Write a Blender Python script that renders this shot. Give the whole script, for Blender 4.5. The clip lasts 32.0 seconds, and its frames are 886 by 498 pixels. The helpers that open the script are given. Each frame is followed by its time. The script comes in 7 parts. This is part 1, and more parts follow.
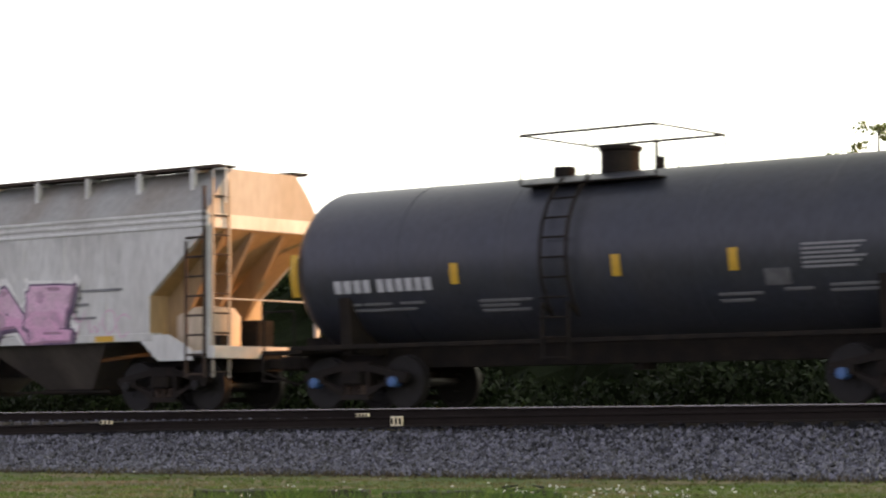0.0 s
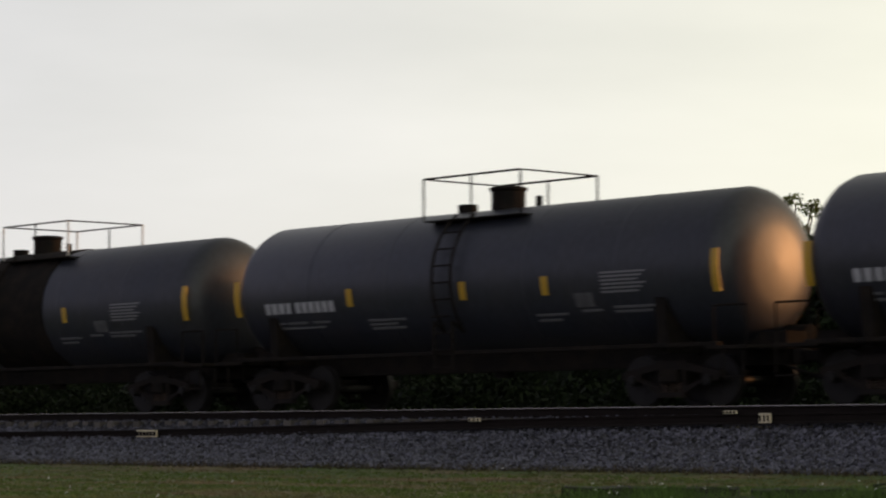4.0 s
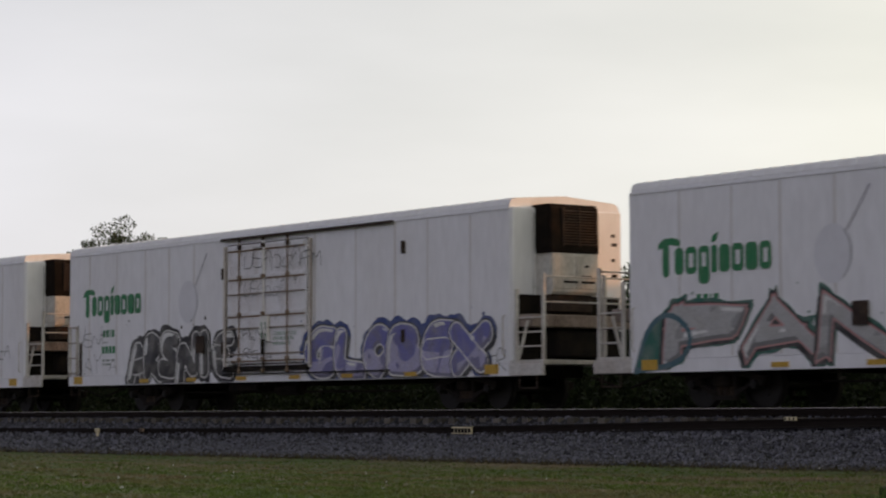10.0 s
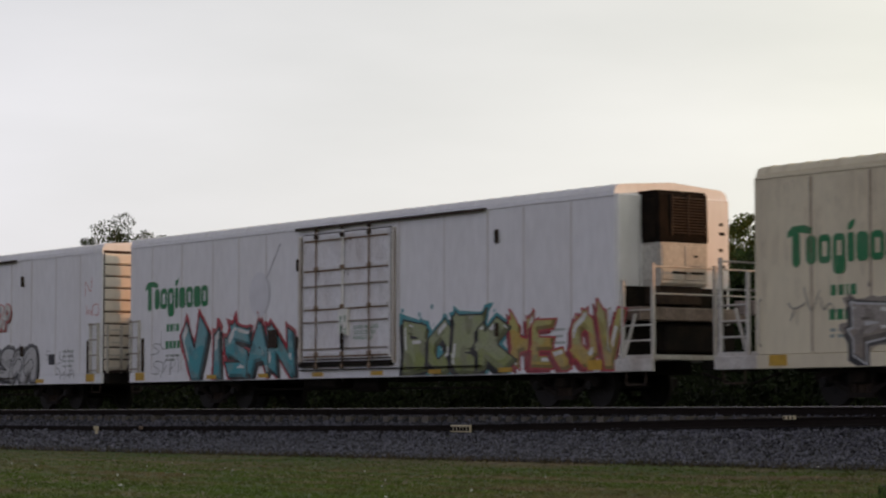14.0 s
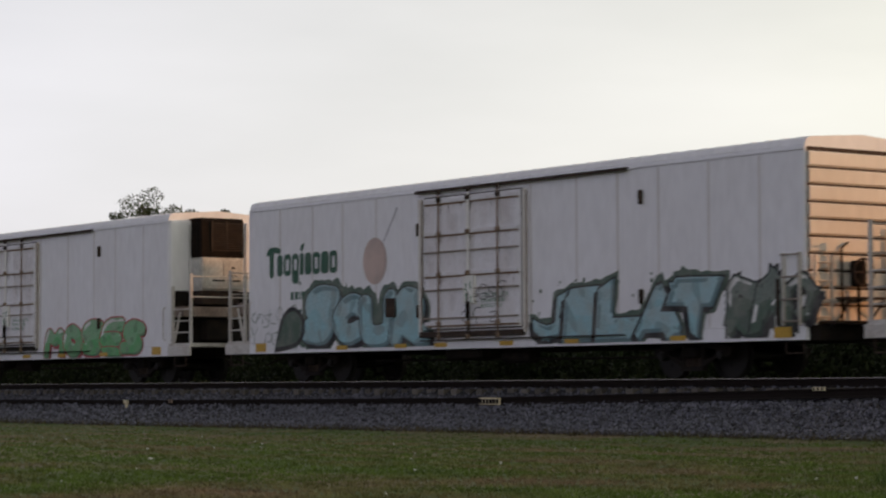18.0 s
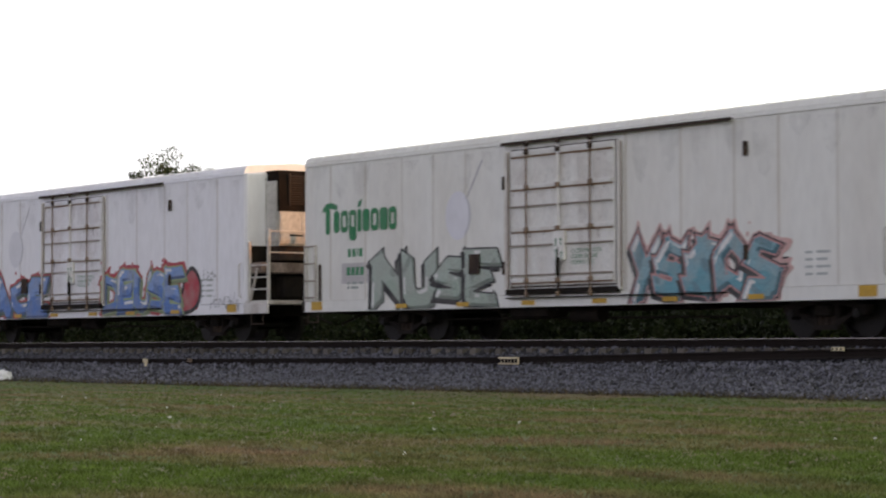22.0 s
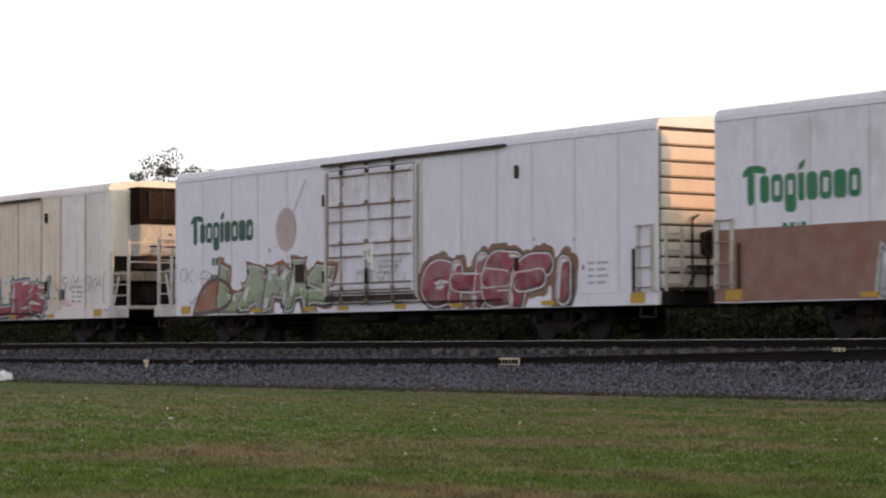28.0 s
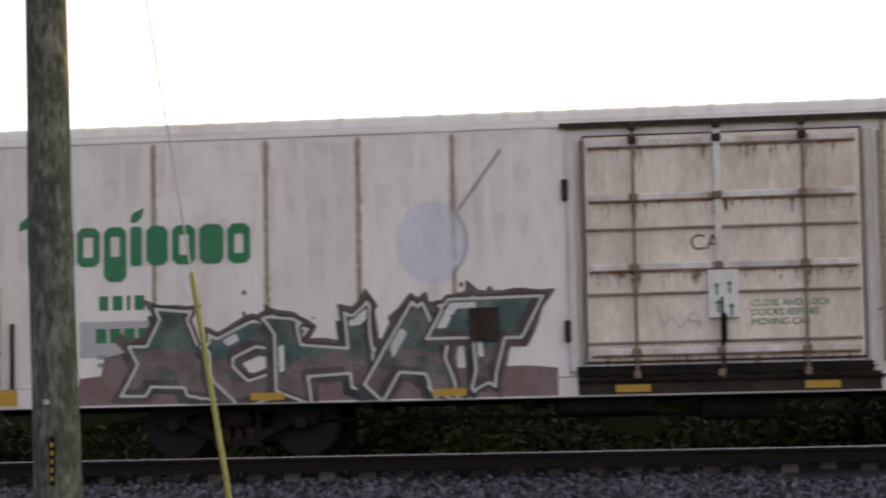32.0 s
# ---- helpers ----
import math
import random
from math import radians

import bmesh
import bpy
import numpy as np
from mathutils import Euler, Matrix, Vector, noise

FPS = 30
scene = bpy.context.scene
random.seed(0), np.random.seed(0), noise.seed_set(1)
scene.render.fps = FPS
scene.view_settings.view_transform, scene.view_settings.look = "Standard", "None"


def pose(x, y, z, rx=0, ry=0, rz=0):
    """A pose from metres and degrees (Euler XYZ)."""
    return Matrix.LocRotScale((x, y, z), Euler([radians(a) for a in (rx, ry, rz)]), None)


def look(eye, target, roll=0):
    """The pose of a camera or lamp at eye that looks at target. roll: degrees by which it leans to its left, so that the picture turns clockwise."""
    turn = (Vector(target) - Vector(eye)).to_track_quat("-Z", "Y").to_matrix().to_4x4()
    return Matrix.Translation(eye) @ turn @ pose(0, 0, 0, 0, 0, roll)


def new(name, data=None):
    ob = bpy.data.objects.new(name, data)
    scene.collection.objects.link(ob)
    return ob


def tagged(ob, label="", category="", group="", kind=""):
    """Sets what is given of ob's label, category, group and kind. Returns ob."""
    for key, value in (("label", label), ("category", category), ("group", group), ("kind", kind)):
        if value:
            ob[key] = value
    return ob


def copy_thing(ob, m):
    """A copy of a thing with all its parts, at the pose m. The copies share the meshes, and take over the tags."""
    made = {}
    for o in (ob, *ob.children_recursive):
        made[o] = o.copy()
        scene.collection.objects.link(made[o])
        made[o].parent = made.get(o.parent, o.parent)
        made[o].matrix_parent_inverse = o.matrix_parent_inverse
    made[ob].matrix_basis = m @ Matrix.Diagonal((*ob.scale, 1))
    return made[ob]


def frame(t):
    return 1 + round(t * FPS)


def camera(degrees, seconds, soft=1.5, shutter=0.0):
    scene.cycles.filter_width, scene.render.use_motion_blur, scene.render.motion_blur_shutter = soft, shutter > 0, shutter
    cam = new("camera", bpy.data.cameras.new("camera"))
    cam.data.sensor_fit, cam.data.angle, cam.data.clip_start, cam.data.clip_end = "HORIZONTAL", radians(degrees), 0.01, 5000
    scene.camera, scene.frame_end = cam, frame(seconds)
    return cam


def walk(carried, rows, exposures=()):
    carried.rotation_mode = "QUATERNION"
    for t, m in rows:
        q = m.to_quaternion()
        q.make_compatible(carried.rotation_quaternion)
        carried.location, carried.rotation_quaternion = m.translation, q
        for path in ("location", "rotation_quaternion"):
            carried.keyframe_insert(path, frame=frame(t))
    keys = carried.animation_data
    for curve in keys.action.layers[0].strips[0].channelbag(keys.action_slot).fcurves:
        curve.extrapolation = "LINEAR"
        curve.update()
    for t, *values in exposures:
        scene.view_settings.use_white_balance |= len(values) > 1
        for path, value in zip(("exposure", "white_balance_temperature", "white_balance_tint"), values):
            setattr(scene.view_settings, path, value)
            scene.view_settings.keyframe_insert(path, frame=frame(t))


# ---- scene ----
EYE = (0.0, -34.431, -0.169)
PATH = [
    (0, -37.856, 3.927, -0.412),
    (0.5, -39.085, 3.918, -0.226),
    (1, -40.372, 3.924, -0.215),
    (1.5, -40.693, 3.945, -0.216),
    (2, -40.986, 3.926, -0.183),
    (2.5, -42.038, 3.952, -0.272),
    (4.5, -49.896, 3.910, -0.286),
    (5, -53.442, 3.902, -0.083),
    (5.5, -53.658, 3.906, -0.101),
    (6, -53.667, 3.949, -0.038),
    (6.5, -53.667, 3.924, -0.073),
    (7, -53.684, 3.971, -0.050),
    (7.5, -53.677, 3.940, -0.031),
    (8, -53.667, 3.934, -0.023),
    (8.5, -53.666, 3.940, -0.022),
    (9, -53.686, 3.938, -0.077),
    (9.5, -53.695, 3.918, 0.000),
    (10, -53.677, 3.910, -0.087),
    (10.5, -53.680, 3.895, -0.048),
    (11, -53.676, 3.904, -0.094),
    (11.5, -53.661, 3.914, -0.046),
    (12, -53.765, 3.791, -0.021),
    (12.5, -53.692, 3.874, -0.053),
    (13, -53.669, 3.898, -0.087),
    (13.5, -53.665, 3.892, -0.022),
    (14, -53.660, 3.869, 0.004),
    (14.5, -53.680, 3.878, -0.042),
    (15, -53.669, 3.895, -0.050),
    (15.5, -53.679, 3.917, -0.068),
    (17.5, -54.082, 3.823, -0.119),
    (18, -54.322, 3.236, -0.211),
    (18.5, -54.345, 2.573, -0.205),
    (19, -54.402, 2.213, -0.205),
    (19.5, -54.794, 2.249, -0.237),
    (20, -54.900, 2.235, -0.177),
    (20.5, -54.805, 2.293, -0.137),
    (21, -54.781, 2.312, -0.071),
    (21.5, -54.799, 2.301, -0.100),
    (22, -54.768, 2.295, -0.099),
    (22.5, -54.742, 2.265, -0.088),
    (23, -54.769, 2.275, 0.003),
    (23.5, -54.768, 2.283, -0.064),
    (24, -54.761, 2.303, -0.084),
    (24.5, -54.764, 2.303, -0.075),
    (25, -54.781, 2.303, -0.075),
    (25.5, -54.786, 2.303, -0.067),
    (26, -54.796, 2.295, -0.002),
    (26.5, -54.801, 2.303, -0.083),
    (28.5, -54.782, 2.314, -0.107),
    (29, -54.785, 2.310, -0.057),
    (29.5, -54.812, 2.360, -0.104),
    (30, -50.559, 2.427, -0.033),
    (30.5, -37.538, 3.125, -0.317),
    (31, -24.678, 4.231, -0.816),
    (31.5, -15.165, 4.733, -0.765),
    (32, -7.844, 5.047, -1.071),
]


def aim(yaw, pitch, roll):
    """A pose at EYE: yaw from +y towards +x, pitch upwards, roll clockwise in the picture; degrees."""
    a, e = radians(yaw), radians(pitch)
    way = Vector((math.sin(a) * math.cos(e), math.cos(a) * math.cos(e), math.sin(e)))
    return look(EYE, Vector(EYE) + way * 10, roll)


cam = camera(20.419, 32.0, soft=2.1, shutter=0.15)
EXPOSURES = [(0, 1.5), (0.3, 0.95), (0.5, 0.75), (1.0, 0.3), (1.5, 0.2), (2.5, 0.14), (4.5, 0.05), (6.0, 0.08), (17.5, 0.1), (18.2, 0.2), (19.5, 0.9), (21.0, 0.97), (29.5, 1.04),
             (30.2, 0.95), (30.6, 1.15), (31.0, 1.22), (31.5, 1.08), (32, 0.97)]
walk(cam, [(t, aim(y, p, r)) for t, y, p, r in PATH], EXPOSURES)

# ---- light ----
SUN_AZ, SUN_EL = 31.0, 6.5          # degrees from +y towards +x, and above the horizon
world = bpy.data.worlds.new("sky")
scene.world = world
world.use_nodes = True
wn, wl = world.node_tree.nodes, world.node_tree.links
sky = wn.new("ShaderNodeTexSky")
sky.sky_type, sky.sun_disc = "NISHITA", False
sky.sun_elevation, sky.sun_rotation = radians(SUN_EL), radians(SUN_AZ)
sky.air_density, sky.dust_density, sky.ozone_density = 1.0, 2.0, 1.0
tc = wn.new("ShaderNodeTexCoord")
stretch = wn.new("ShaderNodeMapping")
stretch.inputs["Scale"].default_value = (2.2, 2.2, 9.0)
clouds = wn.new("ShaderNodeTexNoise")
clouds.inputs["Scale"].default_value, clouds.inputs["Detail"].default_value = 1.3, 5
veil = wn.new("ShaderNodeMapRange")
veil.inputs["From Min"].default_value, veil.inputs["From Max"].default_value = 0.35, 0.7
veil.inputs["To Min"].default_value, veil.inputs["To Max"].default_value = 0.72, 0.88
cover = wn.new("ShaderNodeMix")
cover.data_type = "RGBA"
toward = wn.new("ShaderNodeVectorMath")
toward.operation = "DOT_PRODUCT"
toward.inputs[1].default_value = (math.sin(radians(42)), math.cos(radians(42)), 0.0)
glow = wn.new("ShaderNodeValToRGB")          # thin cloud: dull lilac away from the sun, bright and warm towards it
glow.color_ramp.elements[0].position, glow.color_ramp.elements[0].color = 0.05, (0.285, 0.262, 0.36, 1)
glow.color_ramp.elements[1].position, glow.color_ramp.elements[1].color = 1.0, (1.0, 0.96, 0.80, 1)
for at, tone in ((0.20, (0.48, 0.46, 0.575, 1)), (0.33, (0.62, 0.61, 0.655, 1)), (0.50, (0.705, 0.69, 0.655, 1)), (0.66, (0.84, 0.82, 0.67, 1))):
    glow.color_ramp.elements.new(at).color = tone
half = wn.new("ShaderNodeMapRange")
half.inputs["From Min"].default_value = -1.0
gain = wn.new("ShaderNodeVectorMath")
gain.operation = "SCALE"
wl.new(tc.outputs["Generated"], toward.inputs[0])
wl.new(toward.outputs["Value"], half.inputs["Value"])
wl.new(half.outputs["Result"], glow.inputs["Fac"])
rise = wn.new("ShaderNodeSeparateXYZ")        # the cloud thickens and dulls overhead
dull = wn.new("ShaderNodeMapRange")
dull.inputs["From Min"].default_value, dull.inputs["From Max"].default_value = 0.12, 0.75
dull.inputs["To Min"].default_value, dull.inputs["To Max"].default_value = 14.0, 4.5
wl.new(tc.outputs["Generated"], rise.inputs["Vector"])
wl.new(rise.outputs["Z"], dull.inputs["Value"])
wl.new(dull.outputs["Result"], gain.inputs["Scale"])
wl.new(glow.outputs["Color"], gain.inputs[0])
wl.new(tc.outputs["Generated"], stretch.inputs["Vector"])
wl.new(stretch.outputs["Vector"], clouds.inputs["Vector"])
wl.new(clouds.outputs["Fac"], veil.inputs["Value"])
wl.new(veil.outputs["Result"], cover.inputs["Factor"])
wl.new(sky.outputs["Color"], cover.inputs["A"])
wl.new(gain.outputs["Vector"], cover.inputs["B"])
wl.new(cover.outputs["Result"], wn["Background"].inputs["Color"])
wn["Background"].inputs["Strength"].default_value = 0.1
sun = new("sun", bpy.data.lights.new("sun", "SUN"))
sun.data.energy, sun.data.angle, sun.data.color = 2.0, radians(0.6), (1.0, 0.44, 0.16)
_a, _e = radians(SUN_AZ), radians(SUN_EL)
sun.matrix_world = look((math.sin(_a) * math.cos(_e) * 50, math.cos(_a) * math.cos(_e) * 50, math.sin(_e) * 50), (0, 0, 0))


# ---- materials ----
def material(name, color, rough=0.7, metal=0.0, vary=0.25, scale=3.0, fine=40.0, bump=0.0, stretch_by=(1, 1, 1), tint=None, own=False, per_object=0.0, per_island=0.0, spec=0.5, through_light=0.0, patchy=(0.4, 0.75)):
    """A painted, earthy or metal surface: a base colour (own: the object's own colour), broken up by broad stains towards tint and fine grain."""
    m = bpy.data.materials.new(name)
    m.use_nodes = True
    n, l = m.node_tree.nodes, m.node_tree.links
    bsdf = n["Principled BSDF"]
    bsdf.inputs["Roughness"].default_value, bsdf.inputs["Metallic"].default_value = rough, metal
    bsdf.inputs["Specular IOR Level"].default_value = spec
    co = n.new("ShaderNodeTexCoord")
    mp = n.new("ShaderNodeMapping")
    mp.inputs["Scale"].default_value = stretch_by
    l.new(co.outputs["Object"], mp.inputs["Vector"])
    broad, grain = n.new("ShaderNodeTexNoise"), n.new("ShaderNodeTexNoise")
    broad.inputs["Scale"].default_value, broad.inputs["Detail"].default_value = scale, 5
    grain.inputs["Scale"].default_value, grain.inputs["Detail"].default_value = fine, 3
    info = n.new("ShaderNodeObjectInfo")
    shift = n.new("ShaderNodeVectorMath")
    shift.operation = "ADD"
    many = n.new("ShaderNodeVectorMath")
    many.operation = "SCALE"
    many.inputs["Scale"].default_value = 40.0
    l.new(info.outputs["Random"], many.inputs[0])
    l.new(mp.outputs["Vector"], shift.inputs[0])
    l.new(many.outputs["Vector"], shift.inputs[1])
    l.new(shift.outputs["Vector"], broad.inputs["Vector"])
    l.new(shift.outputs["Vector"], grain.inputs["Vector"])
    ramp = n.new("ShaderNodeMapRange")
    ramp.inputs["From Min"].default_value, ramp.inputs["From Max"].default_value = patchy
    ramp.inputs["To Max"].default_value = 1.0
    l.new(broad.outputs["Fac"], ramp.inputs["Value"])
    amount = n.new("ShaderNodeMath")
    amount.operation = "MULTIPLY"
    l.new(ramp.outputs["Result"], amount.inputs[0])
    amount.inputs[1].default_value = vary
    if own:
        l.new(info.outputs["Alpha"], amount.inputs[1])
    mix = n.new("ShaderNodeMix")
    mix.data_type = "RGBA"
    mix.inputs["A"].default_value = (*color, 1)
    if own:
        l.new(info.outputs["Color"], mix.inputs["A"])
    dark = tint or tuple(c * 0.45 for c in color)
    mix.inputs["B"].default_value = (*dark, 1)
    l.new(amount.outputs["Value"], mix.inputs["Factor"])
    shade = n.new("ShaderNodeMapRange")
    shade.inputs["From Min"].default_value, shade.inputs["From Max"].default_value = 0.25, 0.75
    shade.inputs["To Min"].default_value, shade.inputs["To Max"].default_value = 1 - 0.6 * vary, 1 + 0.4 * vary
    l.new(grain.outputs["Fac"], shade.inputs["Value"])
    last = shade.outputs["Result"]
    for source, spread in ((info.outputs["Random"], per_object), (n.new("ShaderNodeNewGeometry").outputs["Random Per Island"], per_island)):
        if spread:
            r = n.new("ShaderNodeMapRange")
            r.inputs["To Min"].default_value, r.inputs["To Max"].default_value = 1 - spread, 1 + spread
            l.new(source, r.inputs["Value"])
            mul = n.new("ShaderNodeMath")
            mul.operation = "MULTIPLY"
            l.new(last, mul.inputs[0])
            l.new(r.outputs["Result"], mul.inputs[1])
            last = mul.outputs["Value"]
    tone = n.new("ShaderNodeVectorMath")
    tone.operation = "SCALE"
    l.new(mix.outputs["Result"], tone.inputs[0])
    l.new(last, tone.inputs["Scale"])
    l.new(tone.outputs["Vector"], bsdf.inputs["Base Color"])
    if through_light:
        thin, both = n.new("ShaderNodeBsdfTranslucent"), n.new("ShaderNodeMixShader")
        both.inputs["Fac"].default_value = through_light
        l.new(tone.outputs["Vector"], thin.inputs["Color"])
        l.new(bsdf.outputs["BSDF"], both.inputs[1])
        l.new(thin.outputs["BSDF"], both.inputs[2])
        l.new(both.outputs["Shader"], n["Material Output"].inputs["Surface"])
    if bump:
        b = n.new("ShaderNodeBump")
        b.inputs["Strength"].default_value, b.inputs["Distance"].default_value = 0.6, bump
        l.new(grain.outputs["Fac"], b.inputs["Height"])
        l.new(b.outputs["Normal"], bsdf.inputs["Normal"])
    return m


RUST = (0.16, 0.075, 0.035)
CAR_WHITE = material("weathered white car paint", (0.8, 0.8, 0.8), 0.65, 0, 0.1, 0.55, 6, 0, (1, 1, 0.35), (0.42, 0.34, 0.25), own=True, spec=0.2)
RUST_LINE = material("orange-brown rust", (0.2, 0.1, 0.05), 0.85, 0, 0.7, 6, 40, 0, (1, 1, 1), (0.42, 0.36, 0.3), spec=0.1)
FRAME_WHITE = material("chipped white steel", (0.6, 0.58, 0.56), 0.55, 0, 0.5, 2.2, 25, 0, (1, 1, 0.5), (0.2, 0.12, 0.07))
BAR_STEEL = material("dingy rust-stained bar", (0.34, 0.29, 0.25), 0.65, 0, 0.7, 2.5, 30, 0, (1, 1, 0.5), (0.09, 0.055, 0.04))
PATINA = material("sooty pinkish white end paint", (0.34, 0.28, 0.25), 0.6, 0, 0.7, 1.5, 20, 0, (1, 1, 0.4), (0.13, 0.09, 0.07), patchy=(0.35, 0.65), spec=0.1)
DOOR_WHITE = material("rust-streaked white door paint", (0.74, 0.73, 0.70), 0.5, 0, 0.3, 1.6, 22, 0, (1.6, 1, 0.4), (0.33, 0.2, 0.11), own=True)
RUBBING = material("rusty steel edge", (0.24, 0.17, 0.12), 0.7, 0, 0.6, 4, 40, 0, (1, 1, 1), (0.09, 0.05, 0.03))
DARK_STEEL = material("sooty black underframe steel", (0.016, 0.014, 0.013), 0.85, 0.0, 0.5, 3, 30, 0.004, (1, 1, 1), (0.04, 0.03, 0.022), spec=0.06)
GRIME = material("grimy dark brown steel", (0.045, 0.034, 0.03), 0.75, 0.0, 0.6, 4, 40, 0, (1, 1, 1), (0.10, 0.07, 0.05), spec=0.08)
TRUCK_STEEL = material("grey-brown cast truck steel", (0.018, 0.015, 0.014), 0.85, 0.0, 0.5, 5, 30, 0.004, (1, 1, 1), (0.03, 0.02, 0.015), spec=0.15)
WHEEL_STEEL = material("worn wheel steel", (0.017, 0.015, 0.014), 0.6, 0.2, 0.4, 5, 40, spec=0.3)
RAIL_TOP = material("polished rail head", (0.5, 0.48, 0.46), 0.25, 1.0, 0.15, 3, 60)
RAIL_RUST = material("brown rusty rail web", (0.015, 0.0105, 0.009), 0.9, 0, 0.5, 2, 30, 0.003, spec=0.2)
TIE_WOOD = material("grey weathered tie wood", (0.13, 0.115, 0.10), 0.9, 0, 0.5, 2, 25, 0.006, (1, 0.3, 1), per_object=0.35)
BALLAST = material("blue-grey crushed granite", (0.03, 0.03, 0.035), 0.85, 0, 0.5, 14, 60, 0.02, tint=(0.03, 0.03, 0.032))
STONES = material("loose granite stones", (0.082, 0.082, 0.106), 0.45, 0, 0.3, 20, 90, 0, per_island=0.98)
SOIL = material("mown lawn soil and thatch", (0.09, 0.128, 0.03), 0.95, 0, 1.0, 0.55, 8, 0.03, (0.55, 0.9, 1), (0.22, 0.15, 0.095), patchy=(0.44, 0.68))
GRASS = material("lawn grass blades", (0.124, 0.185, 0.037), 0.7, 0, 1.0, 0.55, 3, 0, (0.55, 0.9, 1), (0.27, 0.19, 0.115), per_island=0.2, spec=0.1, through_light=0.25, patchy=(0.44, 0.68))
DRY = material("dry stalks and dead grass", (0.12, 0.095, 0.065), 0.8, 0, 0.6, 1.2, 5, 0, (1, 1, 1), (0.09, 0.11, 0.035), per_island=0.4, spec=0.1, through_light=0.2)
WEED = material("dark green weeds", (0.085, 0.15, 0.03), 0.7, 0, 0.5, 0.6, 5, 0, (1, 1, 1), (0.09, 0.085, 0.03), per_island=0.5, spec=0.15)
LEAF = material("green leaves", (0.036, 0.062, 0.018), 0.6, 0, 0.4, 0.4, 4, 0, (1, 1, 1), (0.03, 0.05, 0.015), per_island=0.5, spec=0.3, through_light=0.35)
# leaf green darkened for the backlit shade behind the train
LEAF_SHADED = material("hedge leaves darkened for shade", (0.013, 0.021, 0.008), 0.65, 0, 0.4, 0.4, 4, 0, (1, 1, 1), (0.01, 0.014, 0.006), per_island=0.6, spec=0.1, through_light=0.12)
# near-black colour holds the shade deep inside the hedge
HEDGE_SHADE = material("shaded depth of the hedge", (0.012, 0.017, 0.008), 0.95, 0, 0.6, 3, 20, 0.05, spec=0.05)
LEAF_YOUNG = material("yellow-green young leaves", (0.11, 0.14, 0.035), 0.6, 0, 0.4, 0.4, 4, 0, (1, 1, 1), (0.06, 0.09, 0.02), per_island=0.5, spec=0.3, through_light=0.5)
# leaf colour lightened towards grey for haze and backlight
LEAF_TREE = material("olive leaves paled for haze", (0.062, 0.078, 0.036), 0.65, 0, 0.4, 0.4, 4, 0, (1, 1, 1), (0.045, 0.055, 0.026), per_island=0.5, spec=0.2, through_light=0.4)
BLUE_CAP = material("blue painted bearing cap", (0.06, 0.13, 0.3), 0.5, 0, 0.3, 6, 30)
BARK = material("grey-brown bark", (0.11, 0.085, 0.06), 0.95, 0, 0.5, 3, 20, 0.02, (1, 1, 0.3))
PAINT = material("faded sprayed paint", (0.5, 0.5, 0.5), 0.6, 0, 0.3, 2.5, 30, 0, (1, 1, 1), (0.35, 0.33, 0.3), own=True)
def overspray(name, scale, detail, most):
    """A thin, patchy mist of paint that lets the surface under it show."""
    m = material(name, (0.5, 0.5, 0.5), 0.7, 0, 0.2, 2.5, 30, own=True)
    n, l = m.node_tree.nodes, m.node_tree.links
    co, mist, cut = n.new("ShaderNodeTexCoord"), n.new("ShaderNodeTexNoise"), n.new("ShaderNodeMapRange")
    mist.inputs["Scale"].default_value, mist.inputs["Detail"].default_value = scale, detail
    mist.inputs["Roughness"].default_value = 0.75
    cut.inputs["From Min"].default_value, cut.inputs["From Max"].default_value = 0.42, 0.66
    cut.inputs["To Max"].default_value = most
    clear, both = n.new("ShaderNodeBsdfTransparent"), n.new("ShaderNodeMixShader")
    l.new(co.outputs["Object"], mist.inputs["Vector"])
    l.new(mist.outputs["Fac"], cut.inputs["Value"])
    l.new(cut.outputs["Result"], both.inputs["Fac"])
    l.new(clear.outputs["BSDF"], both.inputs[1])
    l.new(n["Principled BSDF"].outputs["BSDF"], both.inputs[2])
    l.new(both.outputs["Shader"], n["Material Output"].inputs["Surface"])
    return m


MIST = overspray("paint mist", 16.0, 9, 0.5)
RUST_MIST = overspray("weeping rust", 9.0, 8, 0.85)
STAIN = overspray("thin running stain", 1.4, 4, 0.14)
FADED = material("faded emblem paint", (0.5, 0.5, 0.5), 0.65, 0, 0.06, 1.2, 5, 0, own=True, spec=0.2)
DECAL = material("painted lettering", (0.5, 0.5, 0.5), 0.6, 0, 0.2, 5, 40, 0, own=True)
HOPPER_GREY = material("dusty light grey hopper paint", (0.5, 0.5, 0.48), 0.55, 0, 0.3, 0.7, 10, 0.002, (1, 1, 0.3), (0.2, 0.17, 0.14), own=True)
TANK_BLACK = material("satin black tank paint", (0.027, 0.03, 0.04), 0.42, 0, 0.5, 0.9, 12, 0.001, (1, 1, 0.4), (0.045, 0.042, 0.042))
UNIT_DARK = material("sooty black-brown hood paint", (0.011, 0.009, 0.008), 0.9, 0, 0.6, 3, 30, 0, (1, 1, 1), (0.03, 0.02, 0.015), spec=0.05)
UNIT_WHITE = material("white refrigeration cowling", (0.55, 0.54, 0.52), 0.8, 0, 0.45, 1.5, 20, 0, (1, 1, 0.4), (0.2, 0.15, 0.11), spec=0.1)
ARROW_GREEN = material("faded green stencil paint", (0.05, 0.2, 0.1), 0.6, 0, 0.4, 6, 40)
YELLOW = material("yellow reflective sheeting", (0.55, 0.33, 0.03), 0.45, 0, 0.3, 6, 40)
